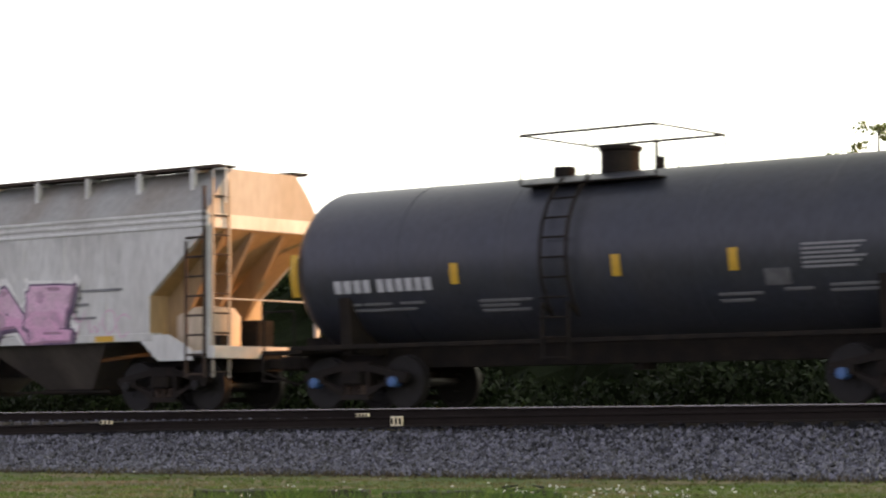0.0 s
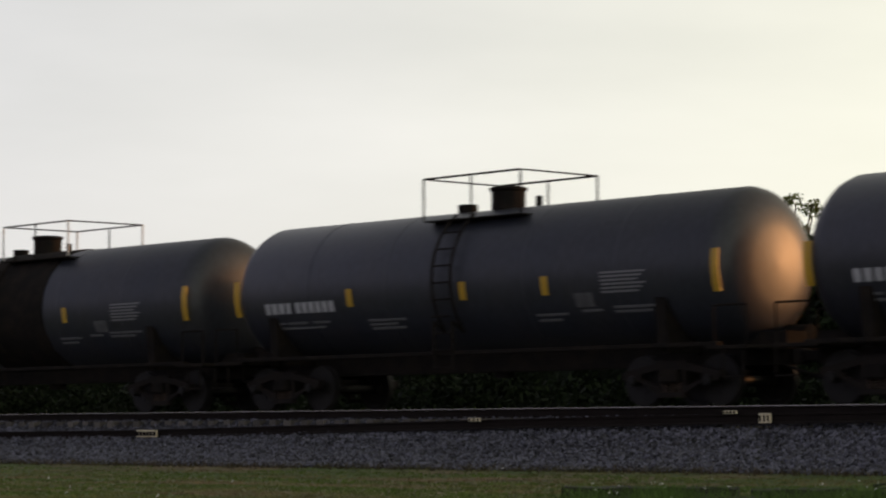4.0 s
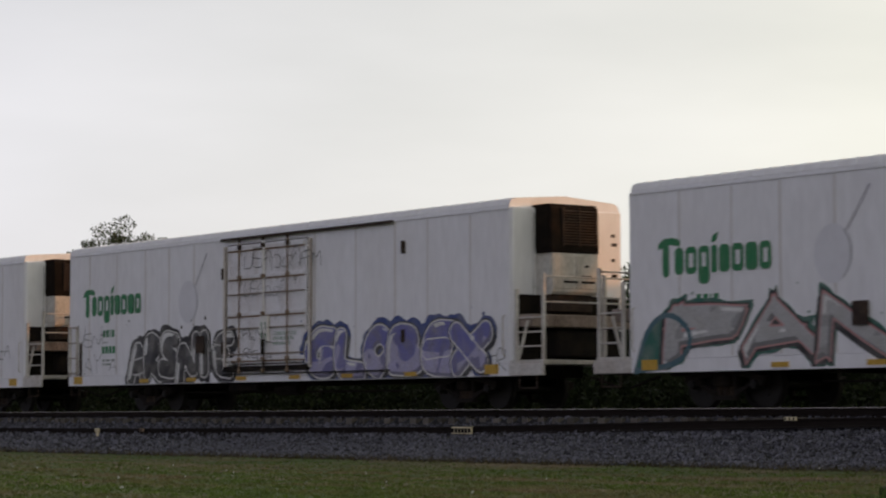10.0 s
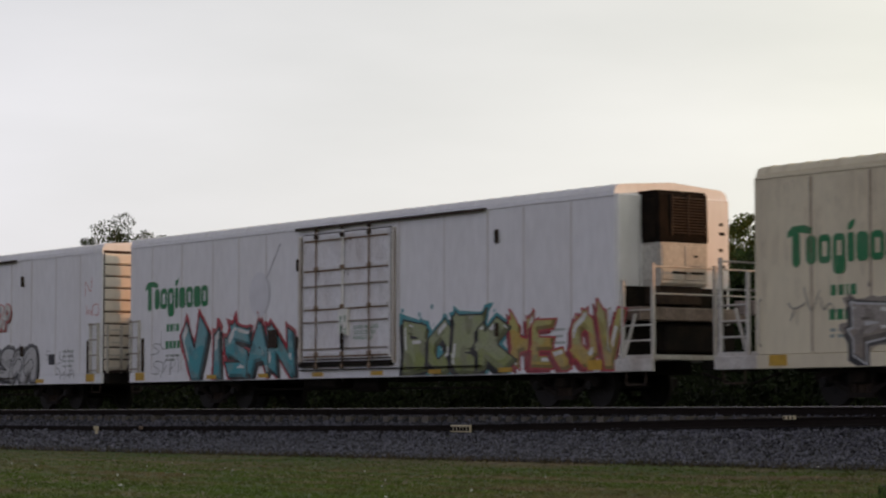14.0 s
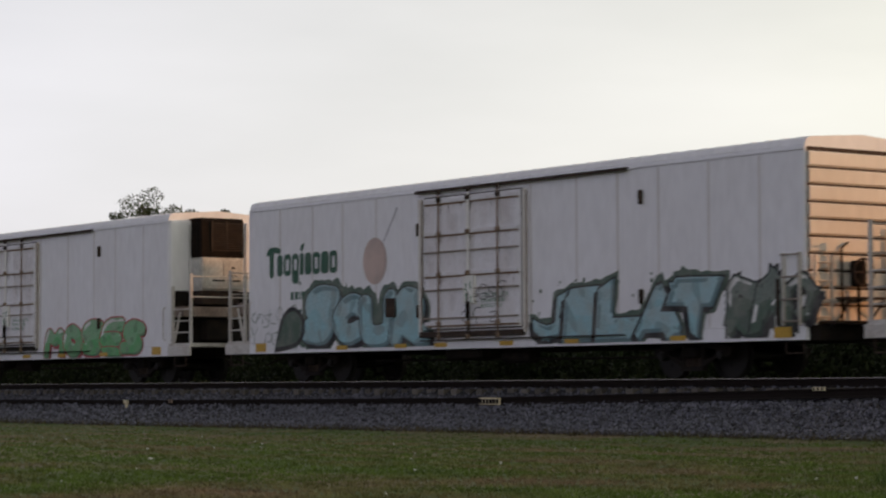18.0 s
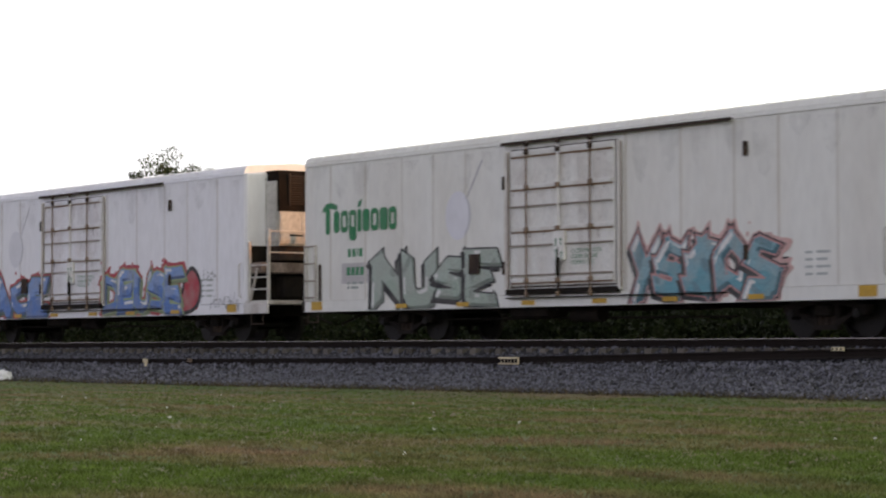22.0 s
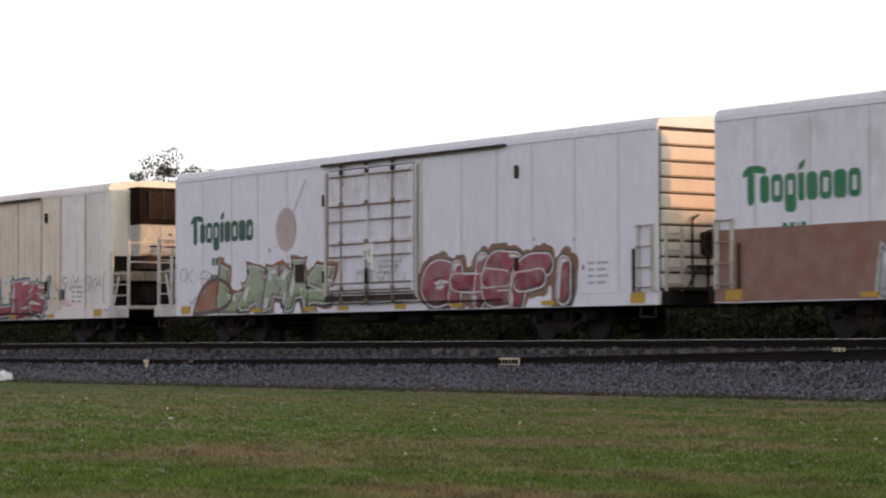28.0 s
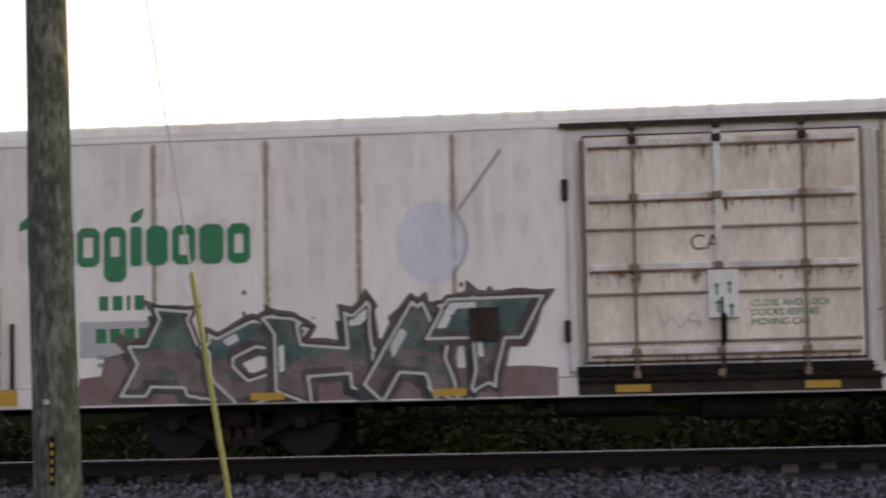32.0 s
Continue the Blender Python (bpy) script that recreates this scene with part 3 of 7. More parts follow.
def reefer(kind):
    """A refrigerator car whose cooling unit is at the +x end (kind U) or at the -x end (kind S). Its left end is x = 0."""
    car = thing("refrigerator_car", "white insulated refrigerator railcar", "railcar", "refrigerator cars of the train")
    d = DOOR_IN[kind]
    part("body", Shape().box(0, LR, -YB, YB, ZS + 0.25, 4.3, 0.03), CAR_WHITE, car)
    roof = part("roof", Shape().prism(ROOF_PROFILE, 0, LR), CAR_WHITE, car)
    rib = Shape().prism([(a * 1.004, b + 0.008) for a, b in ROOF_PROFILE[1:-1]] + [(1.3, 4.4), (-1.3, 4.4)], -0.06, 0.06).mesh("roof_rib", CAR_WHITE)
    k = 0.3
    while k < LR:
        part("roof_rib", rib, CAR_WHITE, roof, at=pose(k, 0, 0))
        k += 0.46
    # side panels with open seams between them
    door_r = d + 3.98
    if kind == "U":
        cuts = [0.0, 1.2, 2.76, 4.34, 5.62, 6.92, d]
        cuts2 = [door_r + 0.22, 14.43, 16.05, 17.33, 18.95, LR]
    else:
        cuts = [0.0, 1.48, 3.0, 4.35, 5.8, d]
        cuts2 = [door_r + 0.22, 13.42, 14.79, 16.09, 17.62, 19.1, LR]
    part("side_panel", Shape().box(d, door_r + 0.21, SIDE_Y + 0.004, -YB + 0.01, ZS + 0.27, 4.36, 0.004), CAR_WHITE, car)
    for c in (cuts, cuts2):
        for a, b in zip(c, c[1:]):
            key = ("panel", round(b - a, 3))
            if key not in TAG_MESH:
                TAG_MESH[key] = Shape().box(0, b - a - 0.012, SIDE_Y, -YB + 0.01, ZS + 0.27, 4.36, 0.008).mesh("side_panel", CAR_WHITE)
            part("side_panel", TAG_MESH[key], CAR_WHITE, car, at=pose(a + 0.006, 0, 0))
            seam = ("seam",)
            if seam not in TAG_MESH:
                TAG_MESH[seam] = Shape().box(-0.03, 0.03, SIDE_Y - 0.008, SIDE_Y + 0.005, ZS + 0.3, 4.33).mesh("seam_strip", CAR_WHITE)
            if a > 0.1:
                part("seam_strip", TAG_MESH[seam], CAR_WHITE, car, at=pose(a, 0, 0))
    part("side_sill", Shape().box(0, LR, SIDE_Y - 0.012, -YB + 0.3, ZS, ZS + 0.262, 0.006), CAR_WHITE, car)
    part("eave_strip", Shape().box(0, LR, SIDE_Y - 0.02, SIDE_Y + 0.01, 4.36, 4.41, 0.004), CAR_WHITE, car)
    part("centre_sill", Shape().box(-0.3, LR + 0.3, -0.25, 0.25, 0.68, 1.0), DARK_STEEL, car)
    under = Shape()
    for k in range(5):
        x = 5.6 + k * 2.2
        under.box(x, x + 0.14, -1.4, 1.4, 0.64, 0.97)
    under.box(8.2, 9.6, -1.3, -0.7, 0.5, 0.72, 0.04).rod((10.2, -1.0, 0.55), (11.2, -1.0, 0.55), 0.17, 12).rod((4.8, -0.9, 0.5), (15.4, -0.9, 0.45), 0.025)
    part("brake_gear", under, DARK_STEEL, car)
    # plug door
    y0 = SIDE_Y
    part("door_rail", Shape().box(d - 0.08, d + 7.55, y0 - 0.10, y0, 4.36, 4.40, 0.006).box(d - 0.08, d + 7.55, y0 - 0.10, y0 - 0.085, 4.325, 4.37), GRIME, car, "rusty dark overhead door rail")
    # added dark plate behind the door, showing as the gap round it
    part("door_seal", Shape().box(d + 0.215, d + 3.925, y0 - 0.03, y0 + 0.01, 1.155, 4.225), GRIME, car, "thin dark border in the gap round the door")
    part("door_track", Shape().box(d + 0.1, d + 4.0, y0 - 0.11, y0 + 0.0, ZS + 0.27, ZS + 0.40, 0.01).box(d + 0.1, d + 7.4, y0 - 0.10, y0, ZS + 0.19, ZS + 0.215), DARK_STEEL if kind == "U" else GRIME, car, "dark grimy lower door track")
    door = part("door", Shape().box(d + 0.24, d + 3.9, y0 - 0.055, y0 + 0.03, 1.18, 4.2, 0.015), DOOR_WHITE, car, "white plug door with rusty locking bars", color=(0.74, 0.73, 0.70, 0.35))
    for z in (1.3, 2.43, 3.37, 4.1):
        part("cross_bar", Shape().box(d + 0.3, d + 3.84, y0 - 0.1, y0 - 0.05, z - 0.045, z + 0.045, 0.012), DOOR_WHITE, door, color=(0.7, 0.68, 0.64, 0.6))
        part("rust_line", Shape().box(d + 0.3, d + 3.84, y0 - 0.085, y0 - 0.05, z - 0.075, z - 0.046), RUST_LINE, door)
    for z in (1.42, 2.07, 2.94):
        part("locking_rod", Shape().rod((d + 0.26, y0 - 0.1, z), (d + 3.86, y0 - 0.1, z), 0.02), BAR_STEEL, door)
    for x in (d + 0.9, d + 2.02, d + 3.15):
        mid = abs(x - d - 2.02) < 0.1
        if mid:
            part("locking_bar", Shape().box(x - 0.045, x + 0.045, y0 - 0.125, y0 - 0.1, 2.3, 4.24, 0.01), DOOR_WHITE, door, "white flat locking bar", color=(0.78, 0.77, 0.74, 0.3))
            part("locking_bar", Shape().rod((x + 0.02, y0 - 0.12, 1.0), (x + 0.02, y0 - 0.12, 2.0), 0.028), GRIME, door, "dark greasy lower locking bar")
        else:
            part("locking_bar", Shape().rod((x, y0 - 0.13, 1.02), (x, y0 - 0.13, 4.28), 0.022), RUBBING, door, "rust-stained upright locking bar")
        for z in (1.0, 1.3, 2.43, 3.37, 4.14, 4.32):
            wide = 0.06 if 1.2 < z < 4.2 else 0.05
            part("bracket", Shape().box(x - wide, x + wide, y0 - 0.165, y0 - 0.09, z - 0.06, z + 0.045, 0.015), RUBBING if z < 4 else GRIME, door)
    part("latch_plate", Shape().box(d + 1.86, d + 2.26, y0 - 0.135, y0 - 0.06, 1.72, 2.36, 0.01), DOOR_WHITE, door, "white latch plate with green arrows", color=(0.8, 0.8, 0.78, 0.2))
    for u, z in ((1.93, 2.08), (2.1, 2.1), (1.94, 1.85), (2.12, 1.8)):
        part("arrow_mark", Shape().prism([(d + u, z + 0.06), (d + u + 0.045, z + 0.12), (d + u + 0.09, z + 0.06), (d + u + 0.06, z + 0.06), (d + u + 0.06, z - 0.06), (d + u + 0.03, z - 0.06), (d + u + 0.03, z + 0.06)], y0 - 0.139, y0 - 0.134, "y"), ARROW_GREEN, door)
    part("latch_handle", Shape().box(d + 2.03, d + 2.1, y0 - 0.2, y0 - 0.12, 1.4, 1.78, 0.015), DARK_STEEL, door)
    for x in (d + 0.06, d + 4.02):
        part("door_post", Shape().box(x - 0.06, x + 0.06, y0 - 0.06, y0 + 0.01, 1.05, 4.2, 0.01), DOOR_WHITE, car, color=(0.7, 0.68, 0.64, 0.5))
        part("post_rod", Shape().rod((x + 0.13, y0 - 0.09, 1.1), (x + 0.13, y0 - 0.09, 4.15), 0.022), BAR_STEEL, car)
    for x, z in ((d - 0.02, 3.5), (d - 0.02, 1.6), (d + 7.95, 3.75), (d + 7.95, 1.7)):
        part("door_stop", Shape().box(x - 0.045, x + 0.045, y0 - 0.09, y0, z - 0.15, z + 0.15, 0.02), GRIME, car, "dark rubber door stop")
    for k, words in enumerate(("CLOSE AND LOCK", "DOORS BEFORE", "MOVING CAR")):
        stencil(door, words, d + 2.42, 1.87 - 0.125 * k, y0 - 0.062, 0.125)
    # yellow reflectors along the sill
    for x in (0.35, 4.1, 6.6, d + 0.6, d + 3.1, d + 5.4, LR - 3.9, LR - 0.85):
        big = x < 1 or x > LR - 1
        plate_on_side(car, "reflector", YELLOW, x, x + 0.46, ZS + 0.05, ZS + (0.26 if big else 0.15), SIDE_Y - 0.012, 0.022, "yellow reflective plate")
    for x in ((3.8, LR - 2.25) if kind == "U" else (2.25, LR - 3.8)):
        truck(car, x)
    part("coupler", COUPLER, DARK_STEEL, car, at=pose(LR + (1.1 if kind == "U" else 0.0), 0, 0))
    part("coupler", COUPLER, DARK_STEEL, car, at=pose(-(1.1 if kind == "S" else 0.0), 0, 0, 0, 0, 180))
    right_unit = kind == "U"
    unit_end(car, (lambda e: LR + e) if right_unit else (lambda e: -e))
    rib_end(car, (lambda e: -e) if right_unit else (lambda e: LR + e))
    return car


LOUVRE = {}
for _way in (1, -1):
    LOUVRE[_way > 0] = Shape().prism([(0, 0), (_way * 0.045, -0.015), (_way * 0.05, 0.0), (0, 0.03)], 0.0, 0.4, "y").mesh("louvre", GRIME)


def unit_end(car, X):
    """The end with the cooling unit, its platform, steps and hand rails. X turns a distance from the end wall into the car's x."""
    for side in (-1, 1):
        part("end_post", Shape().box(X(-0.02), X(0.09), side * 1.56, side * 0.82, ZS + 0.3, 4.42, 0.03), CAR_WHITE, car)
    near, far = -0.9, 0.38
    V = lambda e: X(e * 0.88)
    unit = part("cooling_unit", Shape().prism([(V(0.0), 2.5), (V(0.7), 2.5), (V(0.76), 2.56), (V(0.76), 3.4), (V(0.0), 3.4)], near, far, "y"), UNIT_WHITE, car, "white cooling unit with a black grille hood")
    part("hood", Shape().prism([(V(0.0), 3.4), (V(0.72), 3.4), (V(0.77), 3.44), (V(0.74), 4.38), (V(0.66), 4.48), (V(0.0), 4.48)], near - 0.02, far + 0.02, "y"), UNIT_DARK, unit, "sooty black upper hood")
    part("hood_pane", Shape().box(V(0.1), V(0.62), near - 0.035, near - 0.02, 3.5, 4.32, 0.005), UNIT_DARK, unit)
    for y in (-0.56, -0.1):
        for k in range(13):
            z = 3.6 + k * 0.06
            part("louvre", LOUVRE[V(1) > 0], UNIT_DARK, unit, at=pose(V(0.745), y, z))
    for y in (-0.6, -0.14, 0.33):
        part("grille_frame", Shape().box(V(0.7), V(0.8), y - 0.02, y + 0.02, 3.55, 4.4), GRIME, unit)
    for y, w in ((near + 0.04, 0.57), (-0.24, 0.58)):
        part("panel_door", Shape().box(V(0.75), V(0.774), y, y + w, 2.62, 3.34, 0.01), UNIT_WHITE, unit)
    part("panel_door", Shape().box(V(0.08), V(0.68), near - 0.02, near, 2.62, 3.34, 0.01), UNIT_WHITE, unit)
    for y, z, w in ((-0.6, 2.75, 0.4), (-0.1, 2.75, 0.38), (-0.1, 2.87, 0.3), (0.0, 3.1, 0.12)):
        part("lettering_bar", Shape().box(V(0.77), V(0.78), y, y + w, z, z + 0.045), DARK_STEEL, unit)
    part("side_cover", Shape().box(V(0.05), V(0.66), near - 0.06, near - 0.02, 2.6, 4.2, 0.01), UNIT_WHITE, unit)
    part("condenser_base", Shape().box(V(0.0), V(0.62), near + 0.06, far - 0.05, 2.12, 2.5, 0.02), GRIME, unit)
    part("end_pipe", Shape().rod((V(0.06), near - 0.08, 2.0), (V(0.06), near - 0.08, 4.3), 0.04, 8), GRIME, unit)
    part("end_shelf", Shape().box(X(0.0), X(0.72), -1.5, 1.5, 1.78, 2.05, 0.02), PATINA, car, "sooty pinkish white end shelf")
    # black box and black fuel tank stand for the shade below the shelf
    part("end_recess", Shape().box(X(0.0), X(0.12), -1.45, 1.45, 1.06, 2.5), DARK_STEEL, car)
    part("fuel_tank", Shape().box(X(0.12), X(0.6), -0.7, 1.25, 1.14, 1.72, 0.05), DARK_STEEL, car)
    for k, z in enumerate((2.4, 2.95, 3.3, 3.65, 3.85)):
        part("lettering_bar", Shape().box(X(0.09), X(0.096), 1.26, 1.26 + 0.1 + 0.06 * (k % 2), z, z + 0.07), DARK_STEEL, car)
    part("platform", Shape().box(X(0.0), X(1.15), -1.56, 1.56, 0.96, 1.06, 0.01), FRAME_WHITE, car)
    part("step_sill", Shape().box(X(0.0), X(1.2), -1.6, -1.54, ZS + 0.0, ZS + 0.26, 0.01), FRAME_WHITE, car)
    part("stirrup", Shape().tube([(X(0.35), -1.57, 0.74), (X(0.35), -1.57, 0.45), (X(0.95), -1.57, 0.45), (X(0.95), -1.57, 0.74)], 0.016), GRIME, car)
    for e, y in ((1.1, -1.5), (0.25, -1.57), (1.1, 1.45), (1.1, 0.2)):
        part("post", Shape().box(X(e - 0.04), X(e + 0.04), y - 0.035, y + 0.035, 1.0, 2.92 if e > 1 else 2.6, 0.008), FRAME_WHITE, car)
    for z in (1.35, 1.66, 1.97):
        part("rung", Shape().rod((X(0.25), -1.57, z), (X(1.1), -1.52, z), 0.02), FRAME_WHITE, car)
    part("brace", Shape().rod((X(0.3), -1.57, 1.05), (X(0.62), -1.55, 1.9), 0.035), FRAME_WHITE, car)
    for z in (2.85, 2.3):
        part("hand_rail", Shape().rod((X(1.1), -1.5, z), (X(1.1), 1.45, z), 0.02), FRAME_WHITE, car)
    part("grab_iron", Shape().tube([(X(-0.12), SIDE_Y - 0.02, 1.15), (X(-0.12), SIDE_Y - 0.09, 1.2), (X(-0.12), SIDE_Y - 0.09, 2.0), (X(-0.12), SIDE_Y - 0.02, 2.05)], 0.018), FRAME_WHITE, car)


def rib_end(car, X):
    """The plain end wall with pressed ribs, ladders, brake wheel and crossing board."""
    for k in range(10):
        z = 1.22 + k * 0.33
        part("end_rib", Shape().prism([(X(0.0), z - 0.15), (X(0.055), z - 0.115), (X(0.055), z + 0.115), (X(0.0), z + 0.15)], -1.5, 1.5, "y"), CAR_WHITE, car, color=(0.8, 0.75, 0.7, 0.3))
    part("end_sheet", Shape().box(X(0.0), X(0.006), -1.53, 1.53, 1.0, 4.42), GRIME, car, "dark end wall between the ribs")
    ladder_on(car, X, 1)
    for y in (-1.45, -1.02):
        part("end_stile", Shape().box(X(0.1), X(0.15), y - 0.03, y + 0.03, 1.0, 2.35), FRAME_WHITE, car)
    for z in (1.15, 1.5, 1.85, 2.2):
        part("end_rung", Shape().rod((X(0.14), -1.45, z), (X(0.14), -1.02, z), 0.018), FRAME_WHITE, car)
    housing = part("brake_housing", Shape().box(X(0.06), X(0.28), -0.5, -0.2, 1.75, 2.25, 0.04).rod((X(0.17), -0.35, 0.9), (X(0.17), -0.35, 1.8), 0.03), DARK_STEEL, car)
    ring = [(X(0.32), -0.35 + 0.27 * math.cos(radians(30 * k)), 2.02 + 0.27 * math.sin(radians(30 * k))) for k in range(13)]
    wheel = Shape().tube(ring, 0.022)
    for k in range(0, 12, 3):
        wheel.rod((X(0.3), -0.35, 2.02), ring[k], 0.016)
    part("brake_wheel", wheel, GRIME, housing, "round spoked brake wheel")
    part("brake_step", Shape().box(X(0.06), X(0.42), -0.85, 0.15, 1.5, 1.545, 0.01).rod((X(0.06), -0.8, 1.1), (X(0.4), -0.8, 1.5), 0.02).rod((X(0.06), 0.1, 1.1), (X(0.4), 0.1, 1.5), 0.02), GRIME, car, "grimy brake step")
    part("retainer_pipe", Shape().tube([(X(0.1), -0.72, 1.0), (X(0.1), -0.72, 2.5), (X(0.1), -0.55, 2.6)], 0.022), DARK_STEEL, car)
    part("cross_rail", Shape().tube([(X(0.12), -0.05, 2.42), (X(0.24), 0.0, 2.42), (X(0.24), 1.3, 2.42), (X(0.12), 1.35, 2.42)], 0.018), GRIME, car)
    for y in (0.55, 0.98):
        part("far_stile", Shape().box(X(0.1), X(0.14), y - 0.025, y + 0.025, 1.0, 2.9), GRIME, car)
    part("crossing_board", Shape().box(X(0.08), X(0.5), -1.3, 1.3, 1.02, 1.08, 0.01), GRIME, car)
    part("end_sill", Shape().box(X(0.0), X(0.3), -1.5, 1.5, 0.7, 1.0, 0.02), DARK_STEEL, car)
    part("stirrup", Shape().tube([(X(-0.1), -1.55, 0.74), (X(-0.1), -1.55, 0.47), (X(-0.58), -1.55, 0.47), (X(-0.58), -1.55, 0.74)], 0.014), GRIME, car)


def ladder_on(car, X, side):
    """The four-rung ladder on the camera side next to the plain end."""
    ladder = part("side_ladder", Shape().box(X(-0.1), X(-0.14), SIDE_Y - 0.09, SIDE_Y - 0.01, 1.0, 2.4).box(X(-0.54), X(-0.58), SIDE_Y - 0.09, SIDE_Y - 0.01, 1.0, 2.4), FRAME_WHITE, car)
    for z in (1.08, 1.5, 1.93, 2.36):
        part("rung", Shape().rod((X(-0.1), SIDE_Y - 0.1, z), (X(-0.6), SIDE_Y - 0.1, z), 0.018), BAR_STEEL, ladder)
    part("corner_strip", Shape().box(X(-0.72), X(-0.77), SIDE_Y - 0.06, SIDE_Y, 1.0, 1.9), GRIME, car)

SPEED, SLOWING = 18.2639, -0.01393


def gone(t):
    """How far the train has rolled at t seconds, from its place at 16 s."""
    return SPEED * (t - 16) + 0.5 * SLOWING * (t - 16) ** 2


CARS = []
REEFERS = [
    # left end at 16 s, kind, paint colour and grime
    (141.42, "S"), (116.85, "U"), (94.99, "S"), (71.64, "S"), (47.22, "U"), (23.99, "U"), (2.08, "S"), (-22.49, "U"), (-44.47, "S"), (-67.70, "S"), (-90.79, "S"),
    (-115.41, "U"), (-137.46, "S"), (-161.87, "U"), (-185.22, "U"), (-207.42, "S"), (-231.85, "U"), (-255.26, "U"), (-277.39, "S"), (-301.74, "U"), (-325.10, "U")]
base = {}
for u, kind in REEFERS:
    if kind not in base:
        base[kind] = car = reefer(kind)
    else:
        car = copy_thing(base[kind], pose(0, 0, 0))
        for ob in car.children_recursive:
            if ob.name.startswith("wheelset"):
                WHEELSETS.append((ob, ob.location.x, car, ob.parent.location.x))
    CARS.append((car, u))

# ---- covered hopper cars ----
def hopper(kind, paint, grime):
    """A covered hopper car from its left end x = 0. kind: flat (straight sides under a ribbed eave) or round (bulging sides)."""
    L = 16.8 if kind == "flat" else 17.45
    car = thing("covered_hopper_car", "light grey covered hopper railcar with roof walkways and sloping ends", "railcar", "covered hopper cars of the train")
    col = (*paint, grime)
    roof_tone = (paint[0] * 0.5, paint[1] * 0.5, paint[2] * 0.5, 1.0) if grime < 0.6 else (0.36, 0.31, 0.285, 0.8)
    eave, sill, half = (3.62, 1.36, 1.56) if kind == "flat" else (3.86, 1.32, 1.58)
    in0, zk = 1.5, 2.15
    lift = 0.88 if kind == "flat" else 0.68
    crest = 0.86 if kind == "flat" else 0.73
    # one shell: the side outline is cut away under the sloping ends
    if kind == "flat":
        section = [(-half, sill), (-half, eave)]
    else:
        section = [(-half + 0.17, sill), (-half + 0.06, sill + 0.4), (-half, sill + 0.95), (-half, sill + 1.5), (-half + 0.05, sill + 2.1), (-half + 0.14, eave)]
    def x_in(z):
        if z >= eave - 0.25:
            return 0.0
        if z <= zk:
            return in0
        return in0 * (eave - 0.25 - z) / (eave - 0.25 - zk)
    s = Shape()
    zs = sorted({sill, zk, eave - 0.25, eave} | {z for _, z in section})
    def y_at(z):
        for (ya, za), (yb, zb) in zip(section, section[1:]):
            if za <= z <= zb:
                return ya + (yb - ya) * (z - za) / (zb - za)
        return section[-1][0]
    n = len(zs)
    for side in (1, -1):
        for z in zs:
            s.v += [(x_in(z), side * y_at(z), z), (L - x_in(z), side * y_at(z), z)]
    for k in range(n - 1):
        a, b = 2 * k, 2 * (n + k)
        s.f += [(a, a + 1, a + 3, a + 2), (b, b + 2, b + 3, b + 1), (a, a + 2, b + 2, b), (a + 1, b + 1, b + 3, a + 3)]
    s.f += [(0, 2 * n, 2 * n + 1, 1), (2 * n - 2, 2 * n - 1, 4 * n - 1, 4 * n - 2)]
    part("body", s, HOPPER_GREY, car, color=col, smooth=(kind == "round"))
    # roof
    ye = -y_at(eave)
    roof = part("roof", Shape().prism([(-ye, eave), (-ye, eave + 0.05), (-1.2, eave + 0.55), (-0.9, eave + crest), (0.9, eave + crest), (1.2, eave + 0.55), (ye, eave + 0.05), (ye, eave)], 0.02, L - 0.02), HOPPER_GREY, car, color=roof_tone)
    if kind == "flat":
        for z in (eave - 0.22, eave - 0.1, eave + 0.02):
            part("eave_rib", Shape().box(0, L, -half - 0.03, -half, z - 0.03, z + 0.03, 0.01), HOPPER_GREY, car, color=col)
    else:
        part("eave_rib", Shape().box(0, L, -ye - 0.05, -ye + 0.02, eave - 0.03, eave + 0.06, 0.01), HOPPER_GREY, car, color=col)
    for side in (-1, 1):
        part("walkway", Shape().box(0.0, L, side * 0.78, side * 1.22, eave + lift, eave + lift + 0.04), DARK_STEEL, car, "dark roof walkway grating")
        part("walkway_edge", Shape().box(0.0, L, side * 1.22, side * 1.25, eave + lift - 0.01, eave + lift + 0.05), GRIME, car, color=col)
    bracket = Shape().box(-0.05, 0.05, -1.25, -1.16, eave + 0.2, eave + lift + 0.02).box(-0.04, 0.04, -1.22, -0.6, eave + lift - 0.07, eave + lift - 0.01).mesh("walkway_bracket", HOPPER_GREY)
    for k in range(12):
        part("walkway_bracket", bracket, HOPPER_GREY, car, at=pose(0.7 + k * (L - 1.4) / 11, 0, 0), color=col)
    hatch = Shape().box(-0.62, 0.62, -0.36, 0.36, eave + crest + 0.01, eave + crest + 0.09, 0.03).mesh("hatch_cover", HOPPER_GREY)
    for k in range(9):
        part("hatch_cover", hatch, HOPPER_GREY, car, at=pose(1.4 + k * (L - 2.8) / 8, 0, 0), color=col)
    # side posts and sill
    for k in range(1, 12):
        x = in0 + k * (L - 2 * in0) / 12
        for side in (-1,):
            if kind == "flat":
                part("side_post", Shape().box(x - 0.025, x + 0.025, side * (half + 0.012), side * half, sill + 0.1, eave - 0.26), HOPPER_GREY, car, color=col)
            else:
                rib = Shape()
                for (ya, za), (yb, zb) in zip(section, section[1:]):
                    rib.prism([(ya - 0.014, za), (yb - 0.014, zb), (yb + 0.02, zb), (ya + 0.02, za)], x - 0.025, x + 0.025)
